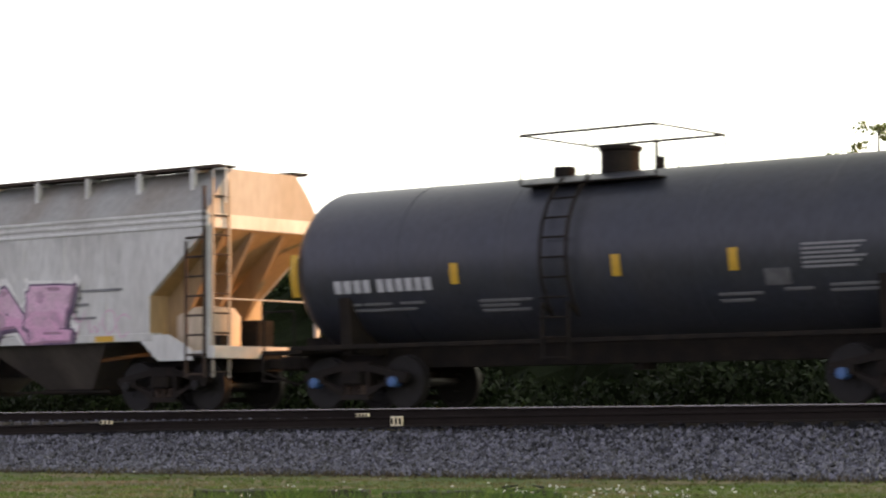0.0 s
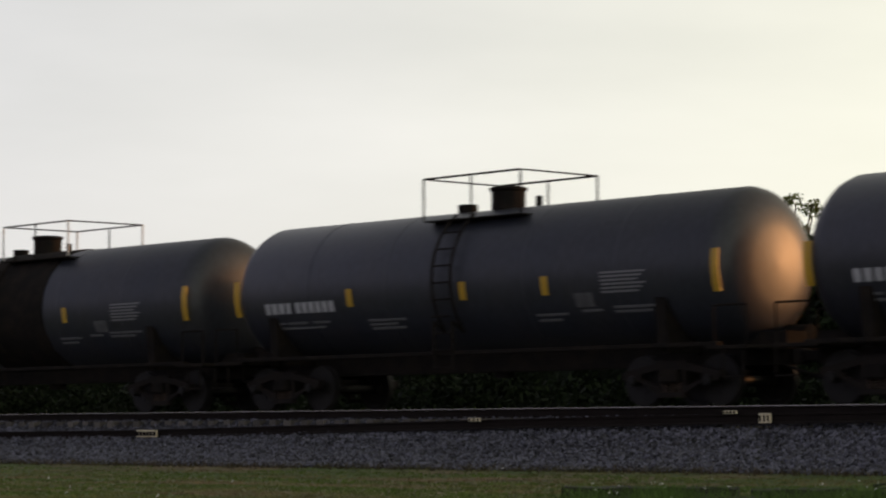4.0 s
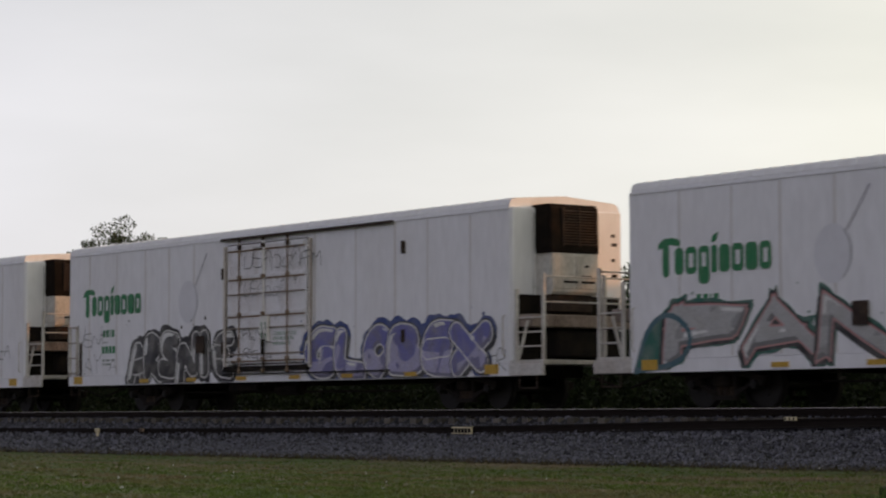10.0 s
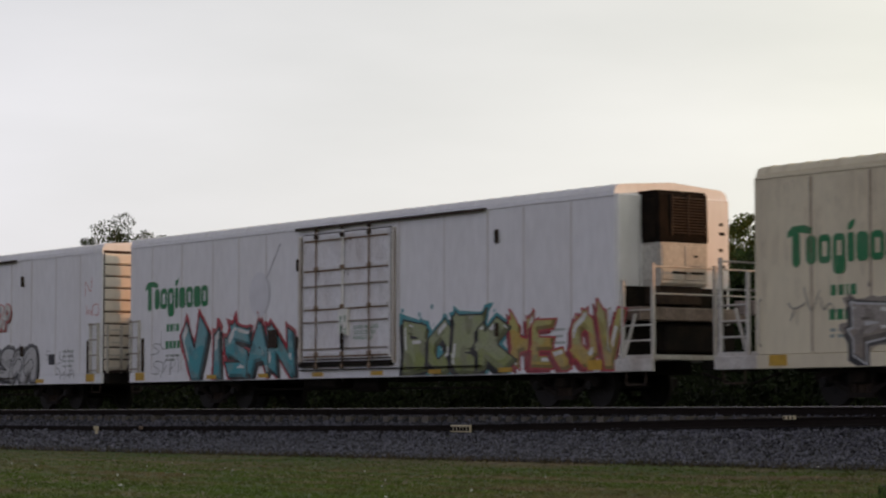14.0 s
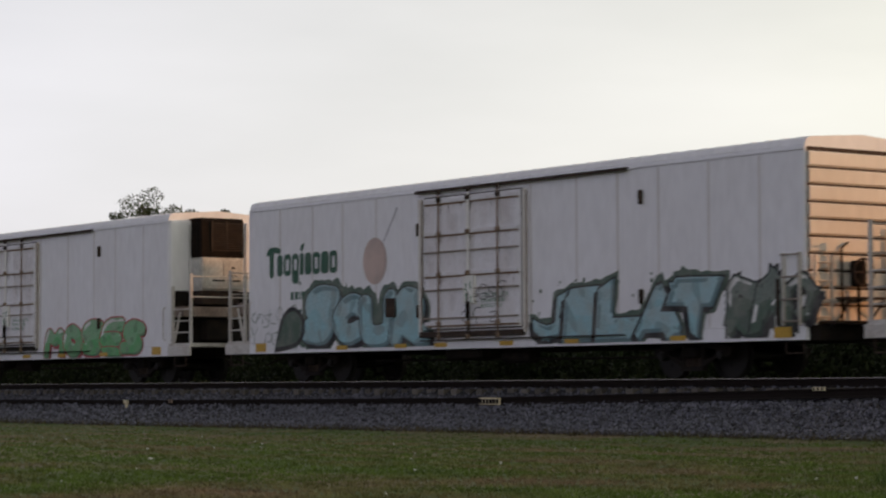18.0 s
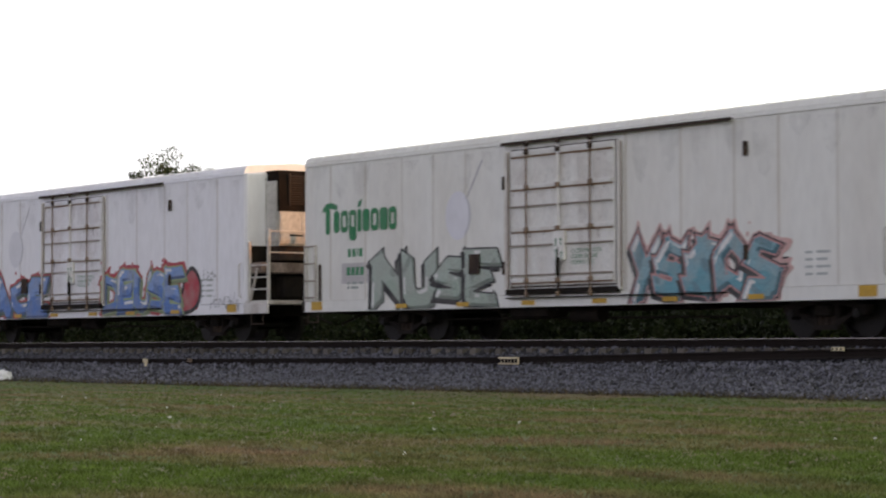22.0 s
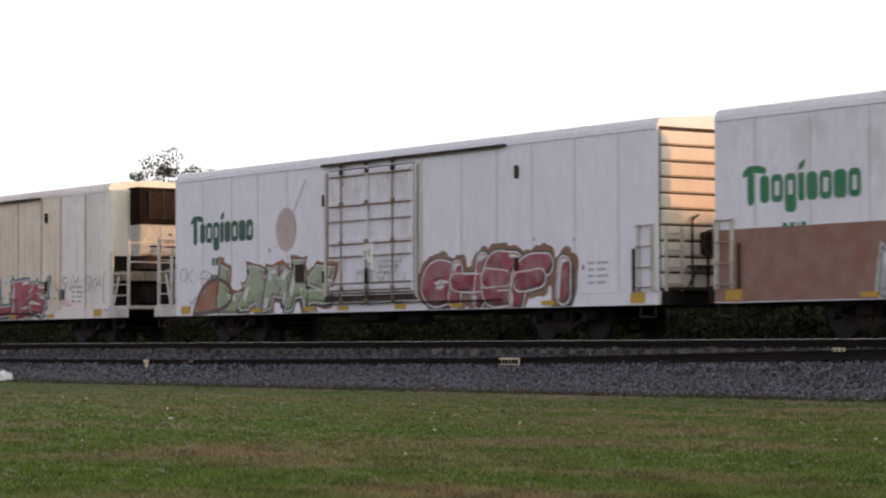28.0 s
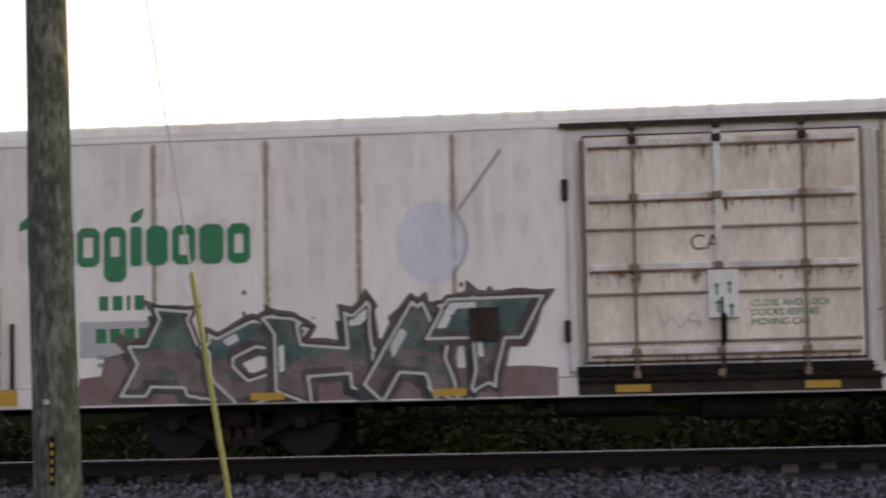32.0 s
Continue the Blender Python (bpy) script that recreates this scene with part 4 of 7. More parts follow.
                part("side_post", rib, HOPPER_GREY, car, color=(paint[0] * 0.62, paint[1] * 0.6, paint[2] * 0.58, 0.7))
    part("side_sill", Shape().box(in0 - 0.1, L - in0 + 0.1, -half - 0.03, -half + 0.25, sill - 0.06, sill + 0.09, 0.01), HOPPER_GREY, car, color=col)
    part("centre_sill", Shape().box(-0.2, L + 0.2, -0.28, 0.28, 0.72, 1.05), DARK_STEEL, car)
    for k in range(3 if kind == "flat" else 4):
        m = 3 if kind == "flat" else 4
        w = (L - 5.4) / m
        x = 2.7 + k * w
        # pocket paint made near-black for the shade under the car
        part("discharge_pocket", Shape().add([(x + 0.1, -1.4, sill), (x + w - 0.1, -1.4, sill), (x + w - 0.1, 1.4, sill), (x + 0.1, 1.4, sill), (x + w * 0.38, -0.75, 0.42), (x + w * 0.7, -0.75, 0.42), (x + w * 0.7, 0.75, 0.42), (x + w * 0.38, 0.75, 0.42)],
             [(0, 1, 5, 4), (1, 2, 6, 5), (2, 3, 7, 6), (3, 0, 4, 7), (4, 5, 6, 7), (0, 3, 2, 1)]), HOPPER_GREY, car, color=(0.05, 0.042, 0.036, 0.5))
        part("outlet_gate", Shape().box(x + w * 0.36, x + w * 0.72, -0.85, 0.85, 0.34, 0.44, 0.01).rod((x + w * 0.2, -1.0, 0.38), (x + w * 0.9, -1.0, 0.38), 0.025), DARK_STEEL, car)
    # the open ends
    for X in ((lambda e: -e), (lambda e: L + e)):
        part("platform", Shape().box(X(-in0), X(0.12), -1.5, 1.5, 1.0, 1.1, 0.01), HOPPER_GREY, car, color=col)
        part("end_sill", Shape().box(X(-0.05), X(0.14), -1.55, 1.55, 0.95, 1.18, 0.01), HOPPER_GREY, car, color=col)
        part("side_plate", Shape().prism([(X(-in0 - 0.35), sill + 0.05), (X(-in0 + 0.5), sill + 0.05), (X(-0.4), 1.12), (X(-0.4), 0.92), (X(-in0 + 0.25), 0.92)], -half - 0.02, -half + 0.02, "y"), HOPPER_GREY, car, color=col)
        # end sheets, braces and bulkhead of the grey car tinted for low sun
        part("end_sheet", Shape().box(X(-in0), X(-in0 + 0.012), -half + 0.02, half - 0.02, sill + 0.02, zk), HOPPER_GREY, car, "dirty lower end sheet, low sun tinted into its tan", color=(0.42, 0.28, 0.13, 0.6))
        part("slope_sheet", Shape().prism([(X(0.012), eave - 0.27), (X(0.0), eave - 0.27), (X(-in0), zk), (X(-in0 + 0.014), zk)], -half + 0.1, half - 0.1, "y"), HOPPER_GREY, car, "dirty slope sheet, low sun tinted into its orange-brown", color=(0.4, 0.25, 0.1, 0.6))
        for y in (-1.05, -0.3, 0.55):
            part("slope_brace", Shape().prism([(X(-0.06), eave - 0.3), (X(0.0), eave - 0.3), (X(-in0 + 0.12), 1.1), (X(-in0 - 0.02), 1.1), (X(-in0 - 0.02), zk - 0.1)], y - 0.05, y + 0.05, "y"), HOPPER_GREY, car, color=(0.3, 0.19, 0.09, 0.6))
        for y in (-1.5, 1.5):
            part("corner_post", Shape().box(X(-0.06), X(0.02), y - 0.04, y + 0.04, 1.05, eave - 0.2), HOPPER_GREY, car, color=col)
        part("bulkhead", Shape().lathe([(1.1, 0.62), (1.75, 0.62), (1.92, 0.5), (1.97, 0.1)], "z", 20, (X(-in0 + 0.55), -0.55, 0)), HOPPER_GREY, car, "rounded end bulkhead, low sun tinted into its pale tan", color=(0.55, 0.45, 0.34, 0.4), smooth=True)
        # ladders and rungs coloured dark for the shade they stand in
        ladder = part("end_ladder", Shape().box(X(0.03), X(0.07), -1.5, -1.46, 0.6, eave + 0.65).box(X(0.03), X(0.07), -1.06, -1.02, 0.6, eave + 0.65), HOPPER_GREY, car, "grey end ladder", color=(0.3, 0.27, 0.23, 0.5))
        for k in range(10):
            z = 0.7 + k * 0.36
            part("rung", Shape().rod((X(0.05), -1.5, z), (X(0.05), -1.02, z), 0.02), GRIME, ladder, color=col)
        ladder = part("side_ladder", Shape().box(X(-0.52), X(-0.56), -1.6, -1.54, 0.6, eave - 0.5).box(X(-0.06), X(-0.1), -1.6, -1.54, 0.6, eave + 0.5), GRIME, car, color=col)
        for k in range(8):
            z = 0.66 + k * 0.36
            part("rung", Shape().rod((X(-0.08), -1.58, z), (X(-0.54), -1.58, z), 0.02), GRIME, ladder, color=col)
        for z in (2.05,):
            part("hand_rail", Shape().rod((X(0.08), -1.45, z), (X(0.08), 1.45, z), 0.016), HOPPER_GREY, car, color=col)
        part("brake_box", Shape().box(X(-0.75), X(-0.3), 0.1, 0.6, 1.1, 1.7, 0.03).rod((X(-0.9), -0.9, 1.25), (X(-0.2), -0.9, 1.25), 0.15, 12), DARK_STEEL, car)
        part("roof_hoop", Shape().tube([(X(-0.2), -1.2, eave + 0.66), (X(-0.2), -1.2, eave + 0.84), (X(0.12), -1.2, eave + 0.84), (X(0.12), -1.2, eave + 0.2)], 0.02), HOPPER_GREY, car, color=col)
    for x in (1.6, L - 1.6):
        truck(car, x)
    part("coupler", COUPLER, DARK_STEEL, car, at=pose(L + 0.05, 0, 0))
    part("coupler", COUPLER, DARK_STEEL, car, at=pose(-0.05, 0, 0, 0, 0, 180))
    yf = -half - 0.016
    dark, grey = (0.05, 0.05, 0.055), (0.16, 0.16, 0.17)
    if kind == "flat":
        bars(car, 1.9, 2.28, (0.14, 0.15, 0.17, 0.15), 0.2, yf, dark, 0.06)
        bars(car, 1.9, 1.9, (0.12, 0.12, 0.12, 0.12, 0.12), 0.2, yf, dark, 0.05)
        for k in range(5):
            bars(car, L - 4.1, 1.75 + k * 0.13, ((1.2, 0.7, 1.0, 0.8, 1.9)[k],), 0.05, yf, grey)
        for k in range(4):
            bars(car, 7.4 + 0.1 * (k % 2), 1.6 + k * 0.16, ((1.4, 1.2, 1.3, 1.0)[k],), 0.035, yf, grey)
        bars(car, 7.3, 2.28, (1.5,), 0.07, yf, (0.35, 0.06, 0.05))
        plate_on_side(car, "data_plate", DECAL, L - 4.9, L - 4.4, 1.6, 1.88, yf, 0.005, color=(0.02, 0.02, 0.02, 0.1))
        for x in (1.7, 4.6, 7.0, 9.4, 12.0, L - 2.9):
            plate_on_side(car, "reflector", YELLOW, x, x + 0.5, sill - 0.05, sill + 0.06, -half - 0.032, 0.006)
    else:
        bars(car, 1.75, 2.28, (0.14, 0.14, 0.14, 0.14), 0.17, -half - 0.004, dark, 0.06)
        bars(car, 1.85, 1.9, (0.13, 0.13, 0.13, 0.13), 0.17, -half + 0.03, dark, 0.06)
        for k, w in enumerate((0.36, 0.34, 0.3, 0.36)):
            bars(car, L - 3.4 + k * 0.48, 3.32, (w,), 0.4, -half + 0.0, (0.035, 0.035, 0.04), name="owner_mark")
        for x in (1.2, 3.6, 6.2, 9.2, 12.4, L - 1.45):
            plate_on_side(car, "reflector", YELLOW, x, x + 0.15, 1.5, 1.95, -half + 0.03, 0.02)
        plate_on_side(car, "data_plate", DECAL, L - 4.6, L - 4.15, 1.6, 1.85, -half + 0.03, 0.02, color=(0.02, 0.02, 0.02, 0.1))
        for x, w in ((5.2, 0.7), (10.0, 0.8), (11.6, 0.5), (7.4, 0.3)):
            bars(car, x, 1.62, (w,), 0.1, -half + 0.03, (0.28, 0.1, 0.1))
    return car


# ---- tank cars ----
def tank_car(L, r, zc, dome, band, style, deck=None):
    """A black tank car from its left head x = 0."""
    car = thing("tank_car", "black cylindrical tank railcar with yellow reflectors and top railing", "railcar", "tank cars of the train")
    head = [(0.0, 0.02), (0.03, r * 0.45), (0.1, r * 0.7), (0.22, r * 0.87), (0.38, r * 0.96), (0.55, r)]
    prof = head + [(L / 2, r + 0.0)] + [(L - a, b) for a, b in head[::-1]]
    part("tank_shell", Shape().lathe(prof, "x", 56, (0, 0, zc)), TANK_BLACK, car, smooth=True)
    for x in (2.6, L * 0.36, L * 0.64, L - 2.6):
        part("weld_seam", Shape().lathe([(x - 0.03, r), (x - 0.02, r + 0.006), (x + 0.02, r + 0.006), (x + 0.03, r)], "x", 56, (0, 0, zc)), TANK_BLACK, car, smooth=True)
    if band:
        part("centre_band", Shape().lathe([(band - 1.4, r + 0.004), (band - 1.39, r + 0.03), (band + 1.39, r + 0.03), (band + 1.4, r + 0.004)], "x", 56, (0, 0, zc)), DARK_STEEL, car, smooth=True)
    top = zc + r
    deck = dome + 0.2 if deck is None else deck
    dm = part("dome", Shape().lathe([(top - 0.2, 0.34), (top + 0.34, 0.34), (top + 0.37, 0.38), (top + 0.42, 0.38), (top + 0.44, 0.3), (top + 0.45, 0.02)], "z", 24, (dome + 0.15, 0, 0)), DARK_STEEL, car, smooth=True)
    part("valve", Shape().rod((dome - 1.0, 0, top - 0.1), (dome - 1.0, 0, top + 0.16), 0.2, 14).rod((dome + 0.9, 0.1, top - 0.05), (dome + 0.9, 0.1, top + 0.22), 0.07, 10), DARK_STEEL, car)
    for side in (-1, 1):
        part("top_platform", Shape().box(deck - 1.35, deck + 1.35, side * 0.62, side * 1.08, top - 0.24, top - 0.215), DARK_STEEL, car)
        rail = [(deck - 1.35, side * 1.08, top - 0.2), (deck - 1.35, side * 1.08, top + 0.62), (deck + 1.35, side * 1.08, top + 0.62), (deck + 1.35, side * 1.08, top - 0.2)]
        part("top_railing", Shape().tube(rail, 0.022), FRAME_WHITE if style == "open" else DARK_STEEL, car)
        part("end_rail", Shape().rod((deck + side * 1.35, -1.08, top + 0.62), (deck + side * 1.35, 1.08, top + 0.62), 0.018), DARK_STEEL, car)
        part("railing_post", Shape().rod((deck, side * 1.08, top - 0.2), (deck, side * 1.08, top + 0.62), 0.02), DARK_STEEL, car)
    for x in (dome - 0.42, dome + 0.1):
        stile = Shape()
        pts = [(x, -(r + 0.14) * math.cos(a), zc + (r + 0.14) * math.sin(a)) for a in [radians(-40 + 12 * k) for k in range(9)]]
        part("ladder_stile", stile.tube([(x, -1.52, 0.75), (x, -1.52, zc - 0.8)] + pts, 0.03), DARK_STEEL, car)
    for k in range(9):
        z = 0.8 + k * 0.33
        y = -max(0.9, math.sqrt(max(0.0, (r + 0.14) ** 2 - max(0.0, z - zc) ** 2)))
        part("rung", Shape().rod((dome - 0.42, y, z), (dome + 0.1, y, z), 0.018), DARK_STEEL, car)
    part("side_sill", Shape().box(0.2, L - 0.2, -1.5, -1.32, zc - r - 0.02, zc - r + 0.06, 0.01), DARK_STEEL, car, "thin running board")
    part("centre_sill", Shape().box(-0.4, L + 0.4, -0.3, 0.3, 0.72, zc - r + 0.25), DARK_STEEL, car)
    part("bottom_outlet", Shape().rod((L / 2, 0, zc - r - 0.45), (L / 2, 0, zc - r + 0.1), 0.2, 14), DARK_STEEL, car)
    for x in (1.4, L - 1.6):
        part("saddle", Shape().prism([(-1.3, 0.95), (1.3, 0.95), (1.38, zc - 0.55), (1.15, zc - 0.75), (-1.15, zc - 0.75), (-1.38, zc - 0.55)], x - 0.12, x + 0.12), DARK_STEEL, car)
        truck(car, x, dome == 6.2)
    for X in ((lambda e: -e), (lambda e: L + e)):
        part("end_platform", Shape().box(X(-0.5), X(0.45), -1.5, 1.5, 0.98, 1.05, 0.01), DARK_STEEL, car)
        for y in (-1.45, 1.45):
            part("grab_rail", Shape().tube([(X(0.42), y, 1.0), (X(0.42), y, 1.75), (X(-0.3), y, 1.75), (X(-0.3), y, 1.0)], 0.02), DARK_STEEL, car)
        part("stirrup", Shape().tube([(X(0.4), -1.5, 1.0), (X(0.4), -1.5, 0.5), (X(-0.05), -1.5, 0.5), (X(-0.05), -1.5, 1.0)], 0.018), DARK_STEEL, car)
        part("brake_cylinder", Shape().rod((X(-0.3), 0.5, 1.3), (X(0.3), 0.5, 1.3), 0.15, 12), DARK_STEEL, car)
    part("coupler", COUPLER, DARK_STEEL, car, at=pose(L + 0.2, 0, 0))
    part("coupler", COUPLER, DARK_STEEL, car, at=pose(-0.2, 0, 0, 0, 0, 180))
    # lettering and reflectors follow the curve of the shell
    def on_shell(name, mat, x0, x1, z0, z1, color=None, lift=0.012):
        s = Shape()
        a0, a1 = math.asin((z0 - zc) / r), math.asin((z1 - zc) / r)
        m = 5
        for k in range(m + 1):
            a = a0 + (a1 - a0) * k / m
            for x in (x0, x1):
                s.v.append((x, -(r + lift) * math.cos(a), zc + (r + lift) * math.sin(a)))
                s.v.append((x, -(r - 0.01) * math.cos(a), zc + (r - 0.01) * math.sin(a)))
        for k in range(m):
            i = 4 * k
            s.f += [(i, i + 2, i + 6, i + 4), (i + 1, i + 5, i + 7, i + 3), (i, i + 4, i + 5, i + 1), (i + 2, i + 3, i + 7, i + 6)]
        s.f += [(0, 1, 3, 2), (4 * m, 4 * m + 2, 4 * m + 3, 4 * m + 1)]
        return part(name, s, mat, car, color=color)
    pale = (0.45, 0.45, 0.47, 0.3)
    x = 1.2
    for k, w in enumerate((0.15, 0.15, 0.15, 0.14, 0.0, 0.14, 0.14, 0.14, 0.14, 0.14, 0.14)):
        if w:
            on_shell("lettering_bar", DECAL, x, x + w, 2.02, 2.24, pale)
        x += w + 0.07 if w else 0.1
    for k, (a, w, z) in enumerate(((1.3, 0.4, 1.8), (1.8, 0.6, 1.8), (2.6, 0.5, 1.8), (1.3, 1.6, 1.7), (4.3, 1.1, 1.78), (4.3, 0.8, 1.7), (4.3, 1.0, 1.62), (9.0, 0.8, 1.72), (9.0, 0.6, 1.62), (10.2, 0.5, 1.76), (11.0, 1.2, 1.8), (11.0, 0.9, 1.72))):
        on_shell("lettering_bar", DECAL, a, a + w, z, z + 0.04, (0.14, 0.14, 0.145, 0.3))
    for a in (0.2, 3.8, 7.1 if style == "plain" else 5.0, 9.3, L - 0.35):
        tall = a < 1 or a > L - 1
        on_shell("reflector", YELLOW, a, a + 0.16, 2.1 if not tall else 2.0, 2.45 if not tall else 2.75, lift=0.016)
    for k in range(6):
        on_shell("lettering_bar", DECAL, L - 3.0, L - 2.1 + 0.1 * (k % 3), 2.08 + 0.07 * k, 2.115 + 0.07 * k, (0.2, 0.2, 0.21, 0.3))
    on_shell("placard", DECAL, L - 3.7, L - 3.25, 1.85, 2.1, (0.08, 0.08, 0.085, 0.4))
    return car


CARS.append((tank_car(13.6, 1.44, 2.5, 6.2, None, "plain"), 264.7))
CARS.append((hopper("flat", (0.56, 0.56, 0.545), 0.42), 246.2))
CARS.append((hopper("round", (0.64, 0.66, 0.69), 0.4), 227.45))
CARS.append((hopper("flat", (0.56, 0.555, 0.545), 0.6), 209.35))
CARS.append((tank_car(13.8, 1.46, 2.5, 6.9, None, "plain"), 194.2))
CARS.append((tank_car(13.8, 1.44, 2.5, 6.9, None, "plain"), 178.9))
CARS.append((tank_car(14.2, 1.43, 2.47, 6.5, 7.1, "open", 7.7), 163.4))

# ---- ballast stones, grass, plants ----
def scatter_stones(name, n, x_lo, x_hi, y_lo, y_hi, size, seed, label):
    rng = np.random.default_rng(seed)
    base = np.array([(1, 0, 0), (-1, 0, 0), (0, 1, 0), (0, -1, 0), (0, 0, 1), (0, 0, -1)], float)
    tri = np.array([(0, 2, 4), (2, 1, 4), (1, 3, 4), (3, 0, 4), (2, 0, 5), (1, 2, 5), (3, 1, 5), (0, 3, 5)])
    x, y = rng.uniform(x_lo, x_hi, n), rng.uniform(y_lo, y_hi, n)
    z = np.array([shoulder(v) for v in y]) + 0.012 + rng.uniform(-0.012, 0.03, n)
    scale = size * rng.uniform(0.55, 1.35, (n, 1, 1)) * rng.uniform(0.6, 1.2, (n, 6, 1)) * np.array([1, 1, 0.8])
    turn = rng.normal(size=(n, 3, 3))
    q, _ = np.linalg.qr(turn)
    v = np.einsum("nij,nkj->nki", q, base[None] * scale) + np.stack([x, y, z], 1)[:, None]
    f = tri[None] + 6 * np.arange(n)[:, None, None]
    me = bpy.data.meshes.new(name)
    me.from_pydata(v.reshape(-1, 3).tolist(), [], f.reshape(-1, 3).tolist())
    me.materials.append(STONES)
    return tagged(new(name, me), label, "ballast", kind="stuff")


scatter_stones("ballast_stones", 50000, -52, 2, -4.7, -1.7, 0.05, 1, "loose grey crushed stones on the ballast bank")
scatter_stones("ballast_stones_far", 22000, -130, -52, -4.8, -1.75, 0.06, 2, "loose grey crushed stones along the far ballast")
scatter_stones("ballast_stones_between", 9000, -70, 0, -1.7, -0.95, 0.04, 3, "loose grey crushed stones between the tie ends")


def blades(name, spots, h_lo, h_hi, w, mat, label, category, seed, per=5, lean=0.5):
    """Tufts of narrow blades at the given spots."""
    rng = np.random.default_rng(seed)
    p = np.repeat(np.asarray(spots, float), per, axis=0)
    n = len(p)
    p[:, :2] += rng.normal(0, w * 3, (n, 2))
    a = rng.uniform(0, 2 * np.pi, n)
    h = rng.uniform(h_lo, h_hi, n)
    side = np.stack([np.cos(a), np.sin(a), np.zeros(n)], 1) * (w * rng.uniform(0.6, 1.3, n))[:, None]
    tip = p + np.stack([rng.normal(0, lean, n) * h, rng.normal(0, lean, n) * h, h], 1)
    v = np.stack([p - side, p + side, tip], 1).reshape(-1, 3)
    me = bpy.data.meshes.new(name)
    me.from_pydata(v.tolist(), [], np.arange(3 * n).reshape(-1, 3).tolist())
    me.materials.append(mat)
    return tagged(new(name, me), label, category, kind="stuff")


def ground_spots(n, az_lo, az_hi, r_lo, r_hi, seed, y_max=-4.75):
    """Spots on the lawn in front of the camera, closer together nearby."""
    rng = np.random.default_rng(seed)
    r = r_lo * (r_hi / r_lo) ** rng.uniform(0, 1, n)
    az = np.radians(rng.uniform(az_lo, az_hi, n))
    x, y = EYE[0] + r * np.sin(az), EYE[1] + r * np.cos(az)
    keep = y < y_max
    x, y = x[keep], y[keep]
    return np.stack([x, y, np.array([shoulder(v) for v in y])], 1)


blades("lawn_grass", ground_spots(116000, -68, -16, 11.5, 70, 7), 0.012, 0.045, 0.006, GRASS, "short mown green grass with dry patches", "grass", 8, 5, 0.9)
edge = np.random.default_rng(9)
xs = edge.uniform(-120, 0, 8000)
ys = -4.72 + edge.normal(0, 0.12, 8000)
blades("verge_grass", np.stack([xs, ys, [shoulder(v) for v in ys]], 1), 0.03, 0.13, 0.007, DRY, "dry brown grass along the foot of the ballast", "grass", 10, 4)


def leaf_mass(name, centres, radius, n_each, size, mat, seed, label="", category="", kind="", parent=None, flat=0.7):
    """Leaves scattered in uneven clumps round the given centres."""
    rng = np.random.default_rng(seed)
    c = np.repeat(np.asarray(centres, float), n_each, axis=0)
    n = len(c)
    d = rng.normal(size=(n, 3))
    d /= np.linalg.norm(d, axis=1)[:, None]
    rad = np.repeat(np.asarray(radius, float), n_each) if np.ndim(radius) else np.full(n, radius)
    p = c + d * (rad * rng.uniform(0.25, 1.0, n) ** 0.5)[:, None] * np.array([1, 1, flat])
    u = rng.normal(size=(n, 3))
    u /= np.linalg.norm(u, axis=1)[:, None]
    w = np.cross(u, rng.normal(size=(n, 3)))
    w /= np.linalg.norm(w, axis=1)[:, None]
    s = (size * rng.uniform(0.5, 1.3, n))[:, None]
    v = np.stack([p - u * s, p + w * s * 0.5, p + u * s, p - w * s * 0.5], 1).reshape(-1, 3)
    me = bpy.data.meshes.new(name)
    me.from_pydata(v.tolist(), [], np.arange(4 * n).reshape(-1, 4).tolist())
    me.materials.append(mat)
    ob = new(name, me)
    ob.parent = parent
    return tagged(ob, label, category, kind=kind)


